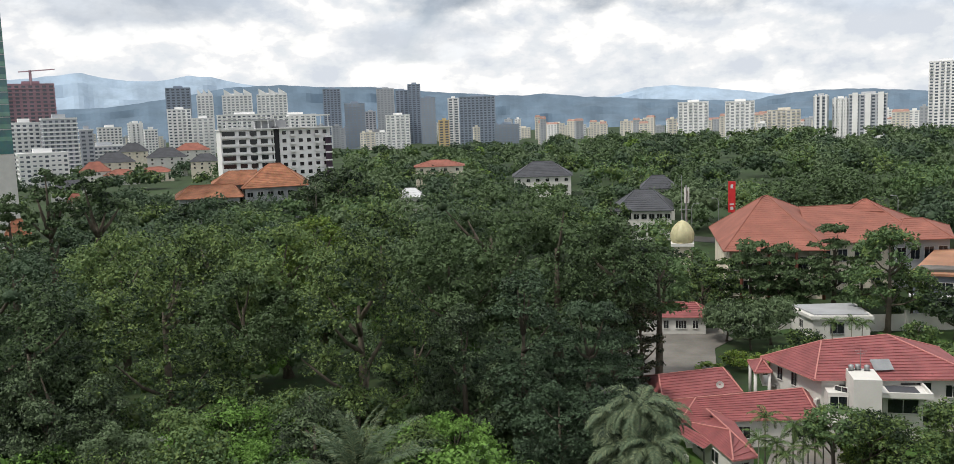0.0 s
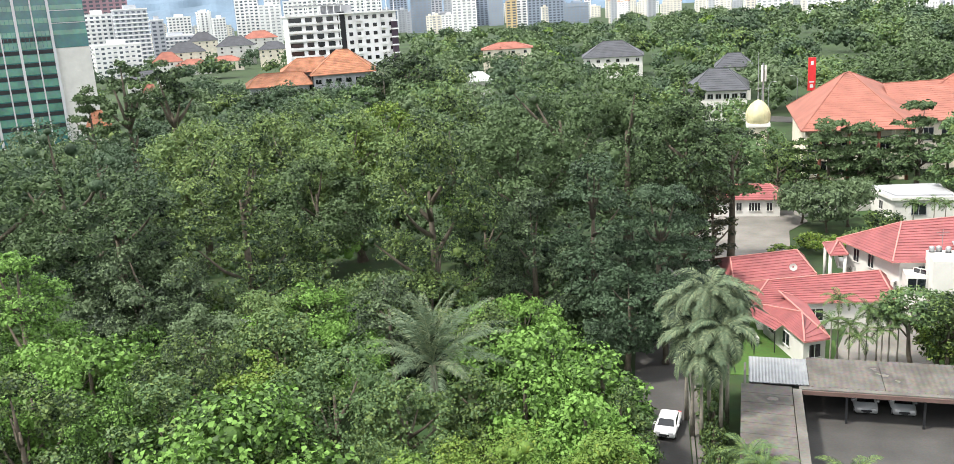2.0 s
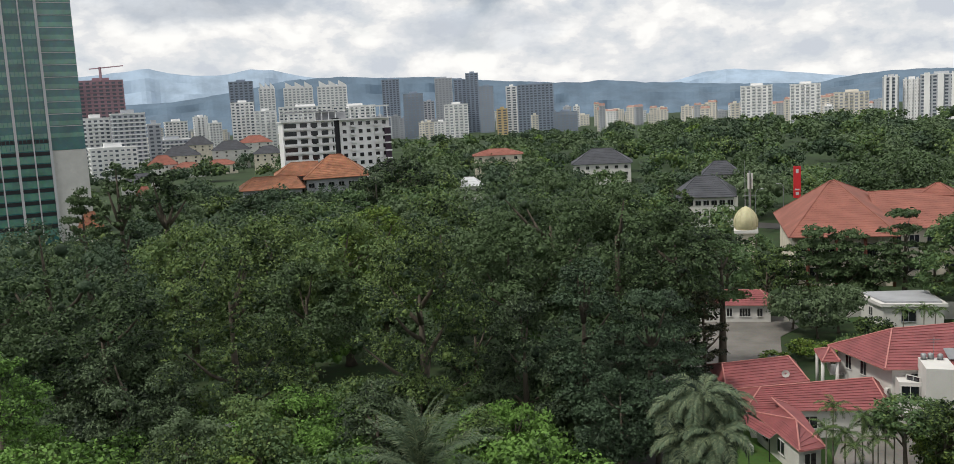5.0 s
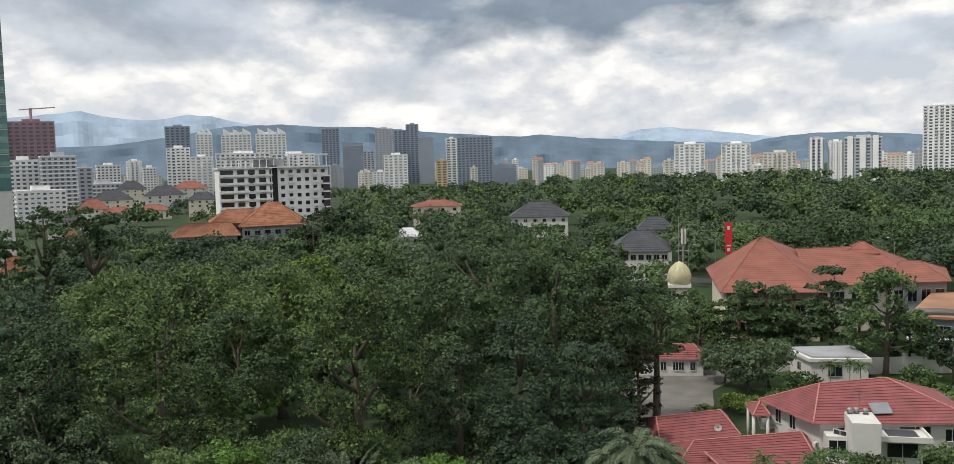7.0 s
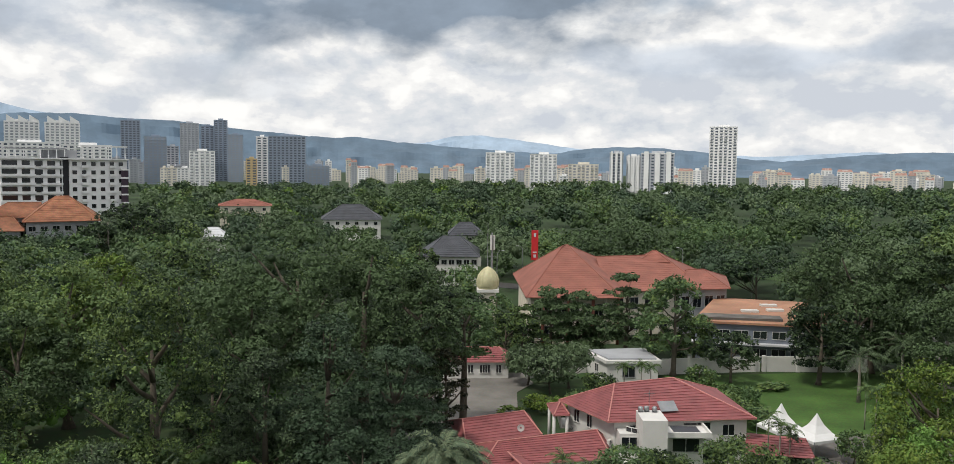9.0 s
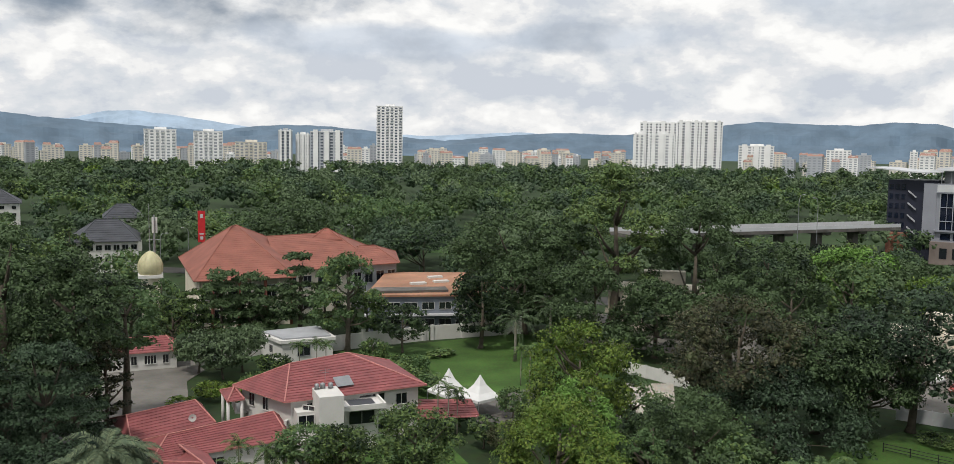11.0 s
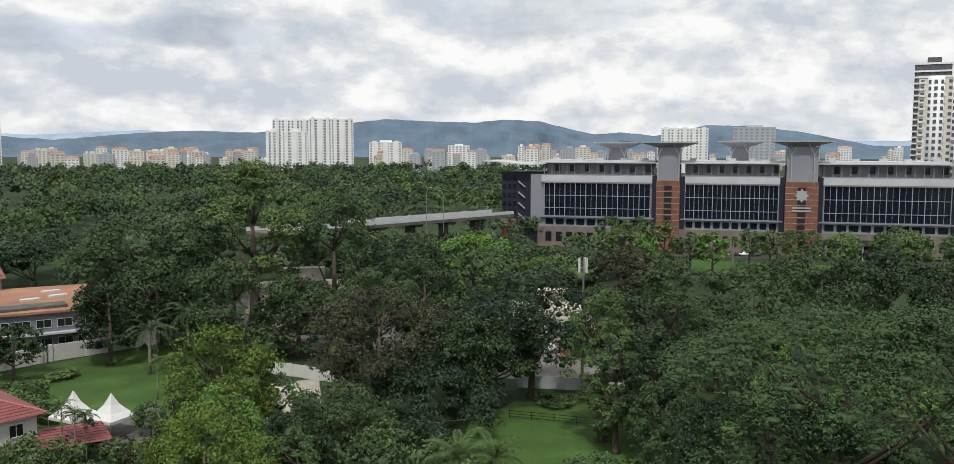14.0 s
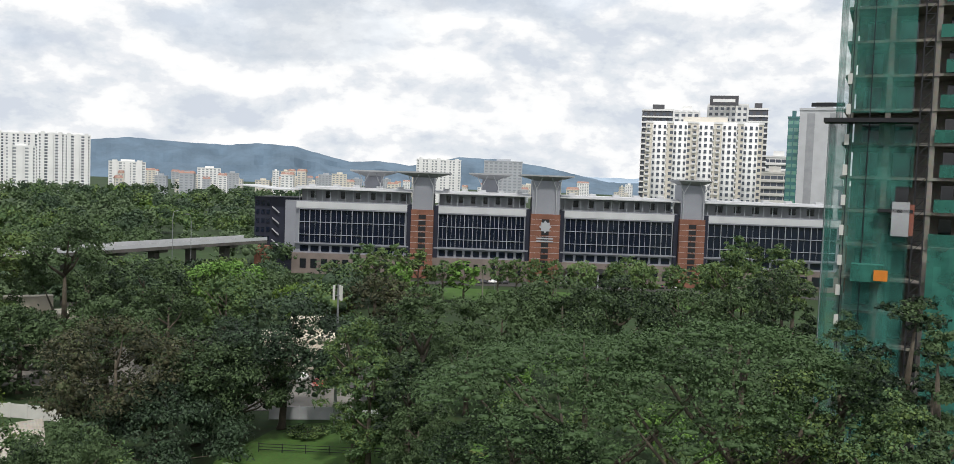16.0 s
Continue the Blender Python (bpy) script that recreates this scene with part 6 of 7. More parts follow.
# blue distance haze is put into the hill colour, with emission on top
def hazed_hill_mat(name, col, glow):
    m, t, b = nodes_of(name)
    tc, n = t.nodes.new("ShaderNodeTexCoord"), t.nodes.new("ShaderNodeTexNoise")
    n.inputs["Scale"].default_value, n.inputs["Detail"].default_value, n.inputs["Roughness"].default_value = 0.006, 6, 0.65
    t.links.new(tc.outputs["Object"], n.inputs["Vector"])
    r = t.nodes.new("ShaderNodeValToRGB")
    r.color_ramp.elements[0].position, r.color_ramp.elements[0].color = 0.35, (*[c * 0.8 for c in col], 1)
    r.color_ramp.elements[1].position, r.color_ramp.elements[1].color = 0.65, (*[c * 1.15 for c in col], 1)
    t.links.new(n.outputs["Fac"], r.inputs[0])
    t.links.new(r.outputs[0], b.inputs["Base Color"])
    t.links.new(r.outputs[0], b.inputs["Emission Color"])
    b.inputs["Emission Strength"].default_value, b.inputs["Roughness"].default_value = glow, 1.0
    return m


hills("backdrop_hills_far", 4850, [(-75, 2.6), (-50, 2.9), (-42, 3.2), (-37.8, 3.58), (-36.3, 3.78), (-35.2, 3.49), (-33.7, 3.25), (-31.8, 3.23), (-30.2, 3.53), (-28.8, 3.4), (-27, 2.95), (-22, 2.2), (-8, 1.3), (-3.6, 1.46), (-1.5, 1.95), (0, 2.02), (2.2, 1.8), (6.5, 1.2), (18, 0.8), (24, 1.15), (27, 0.9), (60, 0.6), (115, 0.6)], hazed_hill_mat("far_hill_haze", (0.23, 0.295, 0.37), 0.5), "far hills with pale blue haze in their colour", 2)
hills("backdrop_hills_near", 4500, [(-75, 1.2), (-40, 1.6), (-35, 1.7), (-31, 2.2), (-28, 2.75), (-24.7, 2.84), (-22.1, 2.65), (-19, 2.58), (-15.5, 2.19), (-11.6, 1.86), (-9.3, 1.71), (-8.1, 1.82), (-5.4, 1.53), (0, 1.12), (4.8, 0.88), (7, 1.22), (9, 1.36), (11.4, 1.32), (14.1, 1.1), (16.8, 0.67), (19.2, 0.52), (23.7, 0.96), (26.7, 1.14), (30.7, 1.04), (37, 1.74), (38.9, 1.96), (42.5, 1.8), (44.8, 1.76), (46.5, 1.96), (48.8, 1.86), (50.7, 1.37), (52.3, 1.02), (54.4, 1.14), (56.2, 0.9), (59.4, 1.59), (62.4, 1.5), (65.1, 1.12), (69.1, 0.3), (115, 0.2)], hazed_hill_mat("near_hill_haze", (0.080, 0.118, 0.160), 0.5), "blue-green forested hills with haze in their colour", 7)


# ---- the planted trees, by compass angle and distance ----
tree("round", "dusk", -43.1, 112, 26.8, 12.9, "dense dark green broadleaf tree")
tree("cone", "fresh", -32.7, 95, 23.0, 10.6, "grey-green feathery tree with fine foliage", crown_h=18)
tree("round", "fresh", -35.0, 132, 23.2, 10.1, "broadleaf tree with yellow-green sunlit top")
tree("round", "fresh", -29.8, 140, 22.9, 10.7, "broadleaf tree with yellow-green sunlit top")
tree("tall", "deep", -38.7, 150, 31.3, 5.2, "tall narrow dark green tree")
tree("tall", "deep", -36.1, 148, 30.9, 5.1, "tall narrow dark green tree")
tree("tall", "deep", -40.7, 155, 27.4, 3.8, "tall narrow dark green tree")
tree("round", "fresh", -25.3, 125, 23.1, 8.7, "broadleaf tree with yellow-green sunlit top")
tree("round", "lime", -22.9, 132, 23.7, 6.9, "broadleaf tree with yellow-green sunlit top")
tree("round", "mid", -18.9, 135, 24.5, 9.4, "broadleaf tree with yellow-green sunlit top")
tree("tall", "fresh", -20.6, 88, 23.4, 7.1, "broadleaf tree with yellow-green sunlit top", crown_h=17)
tree("round", "deep", -11.7, 118, 28.8, 12.3, "dense dark green broadleaf tree")
tree("round", "deep", -7.4, 112, 27.5, 10.1, "dense dark green broadleaf tree")
tree("round", "deep", -14.5, 112, 23.9, 9.4, "dense dark green broadleaf tree")
tree("round", "deep", -3.6, 108, 24.5, 7.2, "dense dark green broadleaf tree", crown_h=18)
tree("round", "mid", -0.8, 115, 19.5, 4.8, "broadleaf tree with yellow-green sunlit top", crown_h=12)
tree("cone", "dusk", -9.5, 92, 19.4, 9.7, "grey-green feathery tree with fine foliage", crown_h=16)
tree("tiers", "dusk", -5.2, 88, 17.1, 6.9, "grey-green feathery tree with fine foliage")
tree("cone", "grey", -13.6, 90, 16.4, 7.0, "grey-green feathery tree with fine foliage")
tree("round", "deep", -27.8, 118, 17.5, 8.3, "dense dark green broadleaf tree")
tree("round", "deep", -40.5, 98, 22.0, 8.2, "dense dark green broadleaf tree")
tree("round", "deep", -46.9, 105, 25.7, 9.5, "dense dark green broadleaf tree")
tree("round", "grey", -39.3, 90, 15.1, 7.0, "grey-green feathery tree with fine foliage")
tree("round", "deep", -16.8, 100, 15.3, 5.7, "dense dark green broadleaf tree")
tree("tall", "brown", -2.1, 108, 13.0, 3.1, "tree with brownish green thinning crown")
tree("mound", "bright", -35.5, 51, 14.4, 8.2, "tree smothered in bright green broad-leaved creeper", size=0.36)
tree("mound", "lime", -15.5, 46, 14.0, 5.8, "tree smothered in bright green broad-leaved creeper")
tree("mound", "lime", -9.5, 45, 13.5, 3.5, "tree smothered in bright green broad-leaved creeper")
tree("mound", "bright", -12.7, 68, 11.1, 6.5, "tree smothered in bright green broad-leaved creeper", size=0.36)
tree("mound", "bright", -9.3, 62, 11.9, 3.7, "tree smothered in bright green broad-leaved creeper", size=0.34)
tree("mound", "lime", -22.9, 44, 13.2, 3.4, "tree smothered in bright green broad-leaved creeper")
tree("round", "mid", -28.2, 58, 13.5, 5.8, "broadleaf tree with yellow-green sunlit top")
tree("round", "mid", -37.2, 66, 13.4, 5.3, "broadleaf tree with yellow-green sunlit top")
tree("round", "lime", -33.6, 62, 12.9, 3.7, "bright light-green leafy tree")
tree("mound", "bright", -43.3, 72, 13.5, 6.3, "tree smothered in bright green broad-leaved creeper", size=0.36)
tree("round", "bright", -29.4, 84, 9.4, 6.7, "bright light-green leafy tree")
tree("round", "mid", -24.5, 86, 9.6, 6.2, "broadleaf tree with yellow-green sunlit top")
tree("round", "mid", -39.7, 56, 14.6, 3.7, "broadleaf tree with yellow-green sunlit top")
tree("round", "bright", -42.8, 58, 14.2, 3.9, "bright light-green leafy tree")
tree("round", "mid", -47.5, 60, 15.1, 4.8, "broadleaf tree with yellow-green sunlit top")
tree("mound", "mid", -47.4, 48, 16.1, 4.7, "tree smothered in bright green broad-leaved creeper")
tree("round", "bright", -46.4, 80, 19.0, 4.5, "bright light-green leafy tree")
tree("round", "bright", -46.7, 66, 14.9, 4.8, "bright light-green leafy tree")
tree("mound", "bright", -17.2, 80, 8.7, 4.4, "tree smothered in bright green broad-leaved creeper")
tree("tall", "mid", 12.9, 150, 17.2, 6.3, "bright light-green leafy tree")
tree("tiers", "deep", 9.8, 160, 16.5, 6.7, "dense dark green broadleaf tree")
tree("tiers", "deep", 4.9, 160, 13.1, 8.4, "dense dark green broadleaf tree")
tree("tiers", "mid", 3.1, 156, 10.4, 6.0, "dense dark green broadleaf tree")
tree("round", "deep", 16.5, 148, 8.5, 5.2, "dense dark green broadleaf tree")
tree("round", "grey", 3.5, 139, 6.4, 4.4, "clipped round garden tree with dark foliage", crown_h=5)
tree("round", "grey", 6.2, 138, 7.4, 4.4, "clipped round garden tree with dark foliage", crown_h=5)
tree("round", "grey", 5.0, 134, 6.4, 4.8, "clipped round garden tree with dark foliage", crown_h=5)
tree("round", "mid", 8.2, 134, 3.8, 2.9, "bushy green garden shrub")
tree("round", "mid", 7.2, 126, 2.9, 2.7, "bushy green garden shrub")
tree("round", "lime", 4.4, 124, 2.3, 3.1, "bushy green garden shrub")
tree("round", "lime", 5.8, 122, 2.9, 2.2, "bushy green garden shrub")
tree("round", "mid", 14.6, 138, 4.8, 2.9, "bushy green garden shrub")
tree("round", "mid", 16.1, 130, 4.1, 2.8, "bushy green garden shrub")
tree("round", "mid", 17.8, 124, 3.7, 2.2, "bushy green garden shrub")
tree("round", "lime", 2.4, 121, 1.4, 2.2, "bushy green garden shrub")
tree("round", "mid", 17.5, 88, 9.7, 4.8, "bushy green garden shrub")
tree("round", "mid", 13.6, 84, 8.4, 3.7, "bushy green garden shrub")
tree("round", "lime", 11.9, 84, 7.5, 2.5, "bushy green garden shrub")
tree("round", "mid", 10.3, 84, 8.5, 3.4, "broadleaf tree with yellow-green sunlit top", crown_h=4)
tree("round", "mid", 12.3, 83, 8.5, 3.0, "broadleaf tree with yellow-green sunlit top", crown_h=4)
tree("round", "deep", 23.6, 165, 23.7, 13.2, "dense dark green broadleaf tree", crown_h=22)
tree("tall", "fresh", 30.3, 170, 32.8, 11.2, "dense dark green broadleaf tree", crown_h=27)
tree("tall", "deep", 35.5, 168, 26.9, 9.9, "dense dark green broadleaf tree", crown_h=24)
tree("round", "deep", 26.7, 172, 23.6, 9.6, "dense dark green broadleaf tree", crown_h=22)
tree("round", "deep", 39.9, 185, 18.0, 10.3, "dense dark green broadleaf tree")
tree("round", "mid", 44.6, 200, 16.6, 9.8, "broadleaf tree with yellow-green sunlit top")
tree("round", "lime", 28.3, 98, 16.6, 6.9, "light green tree with layered spreading branches")
tree("round", "lime", 27.1, 78, 13.6, 5.9, "bright light-green leafy tree")
tree("round", "bright", 28.3, 84, 13.7, 4.5, "bright light-green leafy tree")
tree("round", "brown", 38.3, 112, 17.9, 10.2, "tree with brownish green thinning crown")
tree("round", "deep", 43.1, 116, 16.0, 8.2, "dense dark green broadleaf tree")
tree("cone", "dusk", 40.8, 106, 10.0, 11.3, "grey-green feathery tree with fine foliage")
tree("round", "dusk", 48.4, 122, 19.3, 11.1, "dense dark green broadleaf tree")
tree("round", "deep", 45.5, 118, 13.4, 8.3, "dense dark green broadleaf tree")
tree("tall", "mid", 53.1, 104, 18.9, 4.4, "trunk column overgrown with dark climbing vines")
tree("tall", "deep", 57.4, 108, 22.6, 4.9, "trunk column overgrown with dark climbing vines", crown_h=22)
tree("tall", "deep", 56.6, 96, 16.1, 3.7, "trunk column overgrown with dark climbing vines")
tree("round", "lime", 49.2, 190, 12.6, 6.0, "bright light-green leafy tree")
tree("round", "lime", 51.2, 190, 14.1, 6.0, "bright light-green leafy tree")
tree("round", "brown", 54.3, 185, 14.6, 11.6, "tree with brownish green thinning crown")
tree("round", "deep", 62.6, 150, 17.0, 10.5, "dense dark green broadleaf tree")
tree("round", "deep", 66.4, 155, 18.8, 11.9, "dense dark green broadleaf tree")
tree("round", "deep", 70.0, 158, 19.5, 9.9, "dense dark green broadleaf tree")
tree("round", "deep", 60.4, 130, 15.1, 6.9, "dense dark green broadleaf tree")
tree("umbrella", "rain", 68.3, 78, 22.0, 15.4, "huge spreading rain tree with flat umbrella crown")
tree("umbrella", "rain", 77.8, 74, 24.6, 13.5, "huge spreading rain tree with flat umbrella crown")
tree("umbrella", "rain", 63.6, 72, 15.6, 7.8, "huge spreading rain tree with flat umbrella crown")
tree("round", "deep", 80.1, 150, 25.0, 6.8, "dense dark green broadleaf tree")
tree("round", "mid", 77.2, 190, 24.2, 7.3, "dense dark green broadleaf tree")
tree("round", "deep", 84.0, 82, 27.2, 4.6, "dense dark green broadleaf tree")
tree("round", "deep", 87.2, 70, 30.5, 4.9, "dense dark green broadleaf tree")
tree("round", "deep", 89.2, 62, 29.6, 3.5, "dense dark green broadleaf tree")
tree("round", "mid", 80.8, 66, 24.5, 4.6, "dense dark green broadleaf tree")
tree("round", "mid", 86.9, 58, 25.4, 4.5, "dense dark green broadleaf tree")
tree("round", "deep", 89.6, 52, 25.0, 3.7, "dense dark green broadleaf tree")
tree("round", "deep", 74.1, 170, 17.7, 7.1, "dense dark green broadleaf tree")
tree("round", "deep", 77.7, 175, 18.9, 7.9, "dense dark green broadleaf tree")
tree("round", "mid", 52.9, 235, 12.6, 5.7, "small green street tree on the lawn")
tree("round", "mid", 55.1, 240, 10.7, 5.0, "small green street tree on the lawn")
tree("tall", "mid", 55.6, 255, 16.7, 4.4, "small green street tree on the lawn")
tree("tall", "mid", 53.4, 250, 16.5, 5.2, "small green street tree on the lawn")
tree("tall", "mid", 51.3, 245, 11.5, 5.1, "small green street tree on the lawn")
tree("round", "bright", 60.0, 250, 13.0, 5.2, "small green street tree on the lawn")
tree("round", "mid", 58.6, 255, 12.4, 4.4, "small green street tree on the lawn")
tree("round", "mid", 62.2, 275, 12.2, 3.8, "small green street tree on the lawn")
tree("round", "mid", 63.4, 275, 12.4, 3.8, "small green street tree on the lawn")
tree("round", "mid", 64.6, 275, 12.6, 3.8, "small green street tree on the lawn")
tree("round", "mid", 65.8, 275, 12.5, 3.8, "small green street tree on the lawn")
tree("round", "mid", 70.5, 270, 14.0, 7.5, "small green street tree on the lawn")
tree("round", "mid", 73.6, 275, 12.9, 4.8, "small green street tree on the lawn")
tree("tall", "mid", 77.2, 240, 23.8, 5.0, "small green street tree on the lawn")
tree("tall", "mid", 79.7, 235, 22.6, 4.9, "small green street tree on the lawn")
tree("round", "bright", 44.7, 195, 17.3, 9.5, "small green street tree on the lawn")
tree("round", "mid", 75.4, 270, 13.8, 5.6, "small green street tree on the lawn")
tree("round", "mid", 48.5, 220, 9.2, 6.2, "small green street tree on the lawn")
tree("mound", "bright", -14.9, 60, 11.4, 4.5, "tree smothered in bright green broad-leaved creeper", size=0.34)
tree("mound", "lime", -19.5, 45, 12.8, 4.2, "tree smothered in bright green broad-leaved creeper")
tree("mound", "mid", -25.4, 50, 11.3, 3.8, "tree smothered in bright green broad-leaved creeper")
tree("mound", "bright", -10.7, 54, 11.9, 4.1, "tree smothered in bright green broad-leaved creeper", size=0.34)
tree("mound", "mid", -8.1, 58, 10.2, 2.6, "tree smothered in bright green broad-leaved creeper")
tree("mound", "lime", -11.7, 42, 12.9, 4.3, "tree smothered in bright green broad-leaved creeper")
tree("round", "mid", -23.0, 55, 11.8, 3.3, "broadleaf tree with yellow-green sunlit top")
tree("round", "mid", -18.4, 60, 9.7, 3.4, "broadleaf tree with yellow-green sunlit top")
tree("mound", "bright", -31.3, 45, 13.0, 4.5, "tree smothered in bright green broad-leaved creeper", size=0.34)
tree("mound", "bright", -41.8, 45, 15.0, 4.4, "tree smothered in bright green broad-leaved creeper", size=0.34)
tree("round", "mid", -31.8, 72, 12.2, 5.2, "broadleaf tree with yellow-green sunlit top")
tree("round", "grey", -40.0, 92, 10.0, 8.6, "grey-green feathery tree with fine foliage")
tree("round", "mid", -20.5, 84, 8.4, 4.9, "broadleaf tree with yellow-green sunlit top")
tree("round", "deep", -0.5, 165, 12.3, 5.2, "dense dark green broadleaf tree")
tree("round", "mid", 1.3, 160, 12.2, 3.9, "dense dark green broadleaf tree")
tree("round", "mid", 1.9, 152, 9.9, 4.3, "dense dark green broadleaf tree")
tree("round", "deep", 21.7, 152, 15.0, 6.4, "dense dark green broadleaf tree", crown_h=14)
tree("round", "deep", 33.1, 150, 15.1, 8.4, "dense dark green broadleaf tree", crown_h=16)
tree("round", "deep", 37.9, 140, 16.6, 7.4, "dense dark green broadleaf tree")
tree("round", "mid", 31.6, 100, 10.3, 4.3, "light green tree with layered spreading branches")
tree("round", "deep", 33.2, 88, 10.8, 3.8, "dense dark green broadleaf tree")
tree("round", "deep", 35.6, 92, 11.0, 5.3, "grey-green feathery tree with fine foliage")
tree("round", "deep", 56.5, 100, 16.0, 4.6, "trunk column overgrown with dark climbing vines")
tree("round", "deep", 57.3, 88, 13.9, 3.8, "trunk column overgrown with dark climbing vines")
tree("round", "deep", 29.3, 150, 17.6, 10.5, "dense dark green broadleaf tree", crown_h=18)
tree("round", "deep", 24.6, 165, 18.5, 11.5, "dense dark green broadleaf tree", crown_h=20)
tree("round", "mid", 32.7, 84, 9.0, 2.7, "bushy green garden shrub")
tree("round", "mid", 52.5, 86, 4.8, 3.5, "bushy green garden shrub")
tree("round", "deep", 58.9, 80, 13.1, 4.0, "dense dark green broadleaf tree")
tree("round", "deep", 56.0, 135, 16.9, 7.1, "dense dark green broadleaf tree")
tree("round", "mid", 44.8, 175, 16.2, 7.3, "broadleaf tree with yellow-green sunlit top")
tree("round", "deep", 41.3, 160, 15.7, 7.3, "dense dark green broadleaf tree")
tree("tall", "mid", 54.1, 100, 14.9, 3.2, "trunk column overgrown with dark climbing vines")
tree("round", "mid", 12.4, 90, 2.7, 2.7, "bushy green garden shrub")
tree("tiers", "deep", 6.7, 162, 12.2, 6.8, "dense dark green broadleaf tree")
tree("round", "deep", 8.1, 160, 10.2, 6.2, "dense dark green broadleaf tree")
tree("tiers", "mid", 11.6, 164, 12.2, 5.2, "dense dark green broadleaf tree")
tree("tall", "mid", 14.1, 156, 10.4, 4.4, "bright light-green leafy tree")
tree("round", "deep", -29.5, 290, 14.2, 13.1, "dense dark green broadleaf tree")
tree("round", "deep", -26.9, 285, 13.3, 8.9, "dense dark green broadleaf tree")
tree("round", "deep", -23.1, 300, 16.4, 9.4, "dense dark green broadleaf tree")
tree("round", "deep", -21.5, 320, 21.9, 14.5, "dense dark green broadleaf tree")
tree("round", "mid", -24.6, 280, 14.4, 7.8, "broadleaf tree with yellow-green sunlit top")
tree("round", "mid", -3.7, 225, 15.8, 5.5, "broadleaf tree with yellow-green sunlit top")
tree("round", "deep", 8.6, 260, 17.6, 18.1, "dense dark green broadleaf tree")
tree("round", "mid", 15.4, 290, 18.8, 16.1, "broadleaf tree with yellow-green sunlit top")
tree("umbrella", "rain", 17.9, 235, 12.4, 12.3, "huge spreading rain tree with flat umbrella crown")
tree("umbrella", "rain", 15.4, 240, 10.5, 9.2, "huge spreading rain tree with flat umbrella crown")
tree("round", "bright", 55.8, 240, 12.8, 4.2, "small green street tree on the lawn")
tree("tall", "fresh", 54.2, 238, 16.6, 5.0, "small green street tree on the lawn")
tree("tall", "fresh", 57.0, 250, 15.2, 4.4, "small green street tree on the lawn")
tree("round", "fresh", 51.9, 230, 11.4, 4.8, "small green street tree on the lawn")
tree("round", "fresh", 67.7, 262, 13.4, 5.5, "small green street tree on the lawn")
tree("round", "fresh", 71.6, 262, 13.8, 5.5, "small green street tree on the lawn")
tree("tall", "fresh", 78.3, 230, 23.0, 4.8, "small green street tree on the lawn")
tree("round", "fresh", 80.8, 225, 20.8, 5.5, "small green street tree on the lawn")
tree("round", "fresh", 76.2, 240, 17.9, 5.8, "small green street tree on the lawn")
tree("round", "mid", 50.4, 225, 9.5, 5.5, "small green street tree on the lawn")
tree("round", "fresh", 16.3, 126, 4.0, 2.7, "bushy green garden shrub")
tree("round", "mid", 18.2, 122, 3.4, 2.2, "bushy green garden shrub")
tree("round", "lime", 15.2, 122, 4.3, 2.2, "bushy green garden shrub")
tree("round", "mid", 17.4, 134, 2.9, 2.4, "bushy green garden shrub")
tree("round", "dusk", 20.4, 108, 4.3, 1.9, "bushy green garden shrub")
tree("round", "mid", 23.9, 112, 4.4, 2.4, "bushy green garden shrub")
tree("round", "fresh", 25.1, 106, 4.5, 2.3, "bushy green garden shrub")
tree("round", "mid", 22.0, 100, 4.3, 2.2, "bushy green garden shrub")
tree("round", "brown", 23.5, 98, 4.1, 2.5, "bushy green garden shrub")
tree("round", "mid", 19.3, 146, 1.3, 2.1, "bushy green garden shrub")
tree("round", "fresh", 18.8, 145, 1.1, 2.1, "bushy green garden shrub")
tree("round", "fresh", 53.3, 104, 2.4, 1.5, "bushy green garden shrub")
tree("round", "mid", 53.7, 114, 1.7, 2.5, "bushy green garden shrub")
tree("round", "mid", 50.1, 118, 1.3, 3.0, "bushy green garden shrub")


for az, d, top, r, leaf in ((36.8, 214, 12.5, 7, "deep"), (38.8, 222, 12.0, 7, "mid"), (41.0, 226, 12.2, 7, "deep"), (43.2, 232, 12.0, 7, "dusk"), (45.4, 238, 11.5, 6, "fresh"), (47.4, 240, 10.5, 6, "deep"), (39.8, 205, 11.0, 7, "dusk"), (42.2, 208, 12.4, 7, "fresh"), (46.8, 215, 11.6, 7, "deep")):
    tree("round", leaf, az, d, top + 1.6, r, "broadleaf tree below the elevated road", crown_h=top * 0.9)
tree("tiers", "dusk", -3.9, 97, 14.5, 4.6, "grey-green feathery tree with fine foliage", crown_h=13.5)
tree("round", "dusk", -5.0, 82, 10.5, 4.2, "grey-green feathery tree with fine foliage", crown_h=10)
tree("round", "dusk", -7.6, 80, 11.0, 4.8, "grey-green feathery tree with fine foliage", crown_h=10)
tree("round", "deep", -3.3, 104, 11.5, 3.2, "dense dark green broadleaf tree", crown_h=11)
for i in range(11):
    leaf, top, r = (("fresh", 11.5, 4.6), ("mid", 9.6, 4.2), ("bright", 8.6, 4.4), ("grey", 12.0, 4.6))[i % 4]
    tree("round", leaf, -45.5 + i * 3.1, 76 + 4 * (i % 3), top, r, "leafy understorey tree at the edge of the grove", crown_h=top * 0.95)


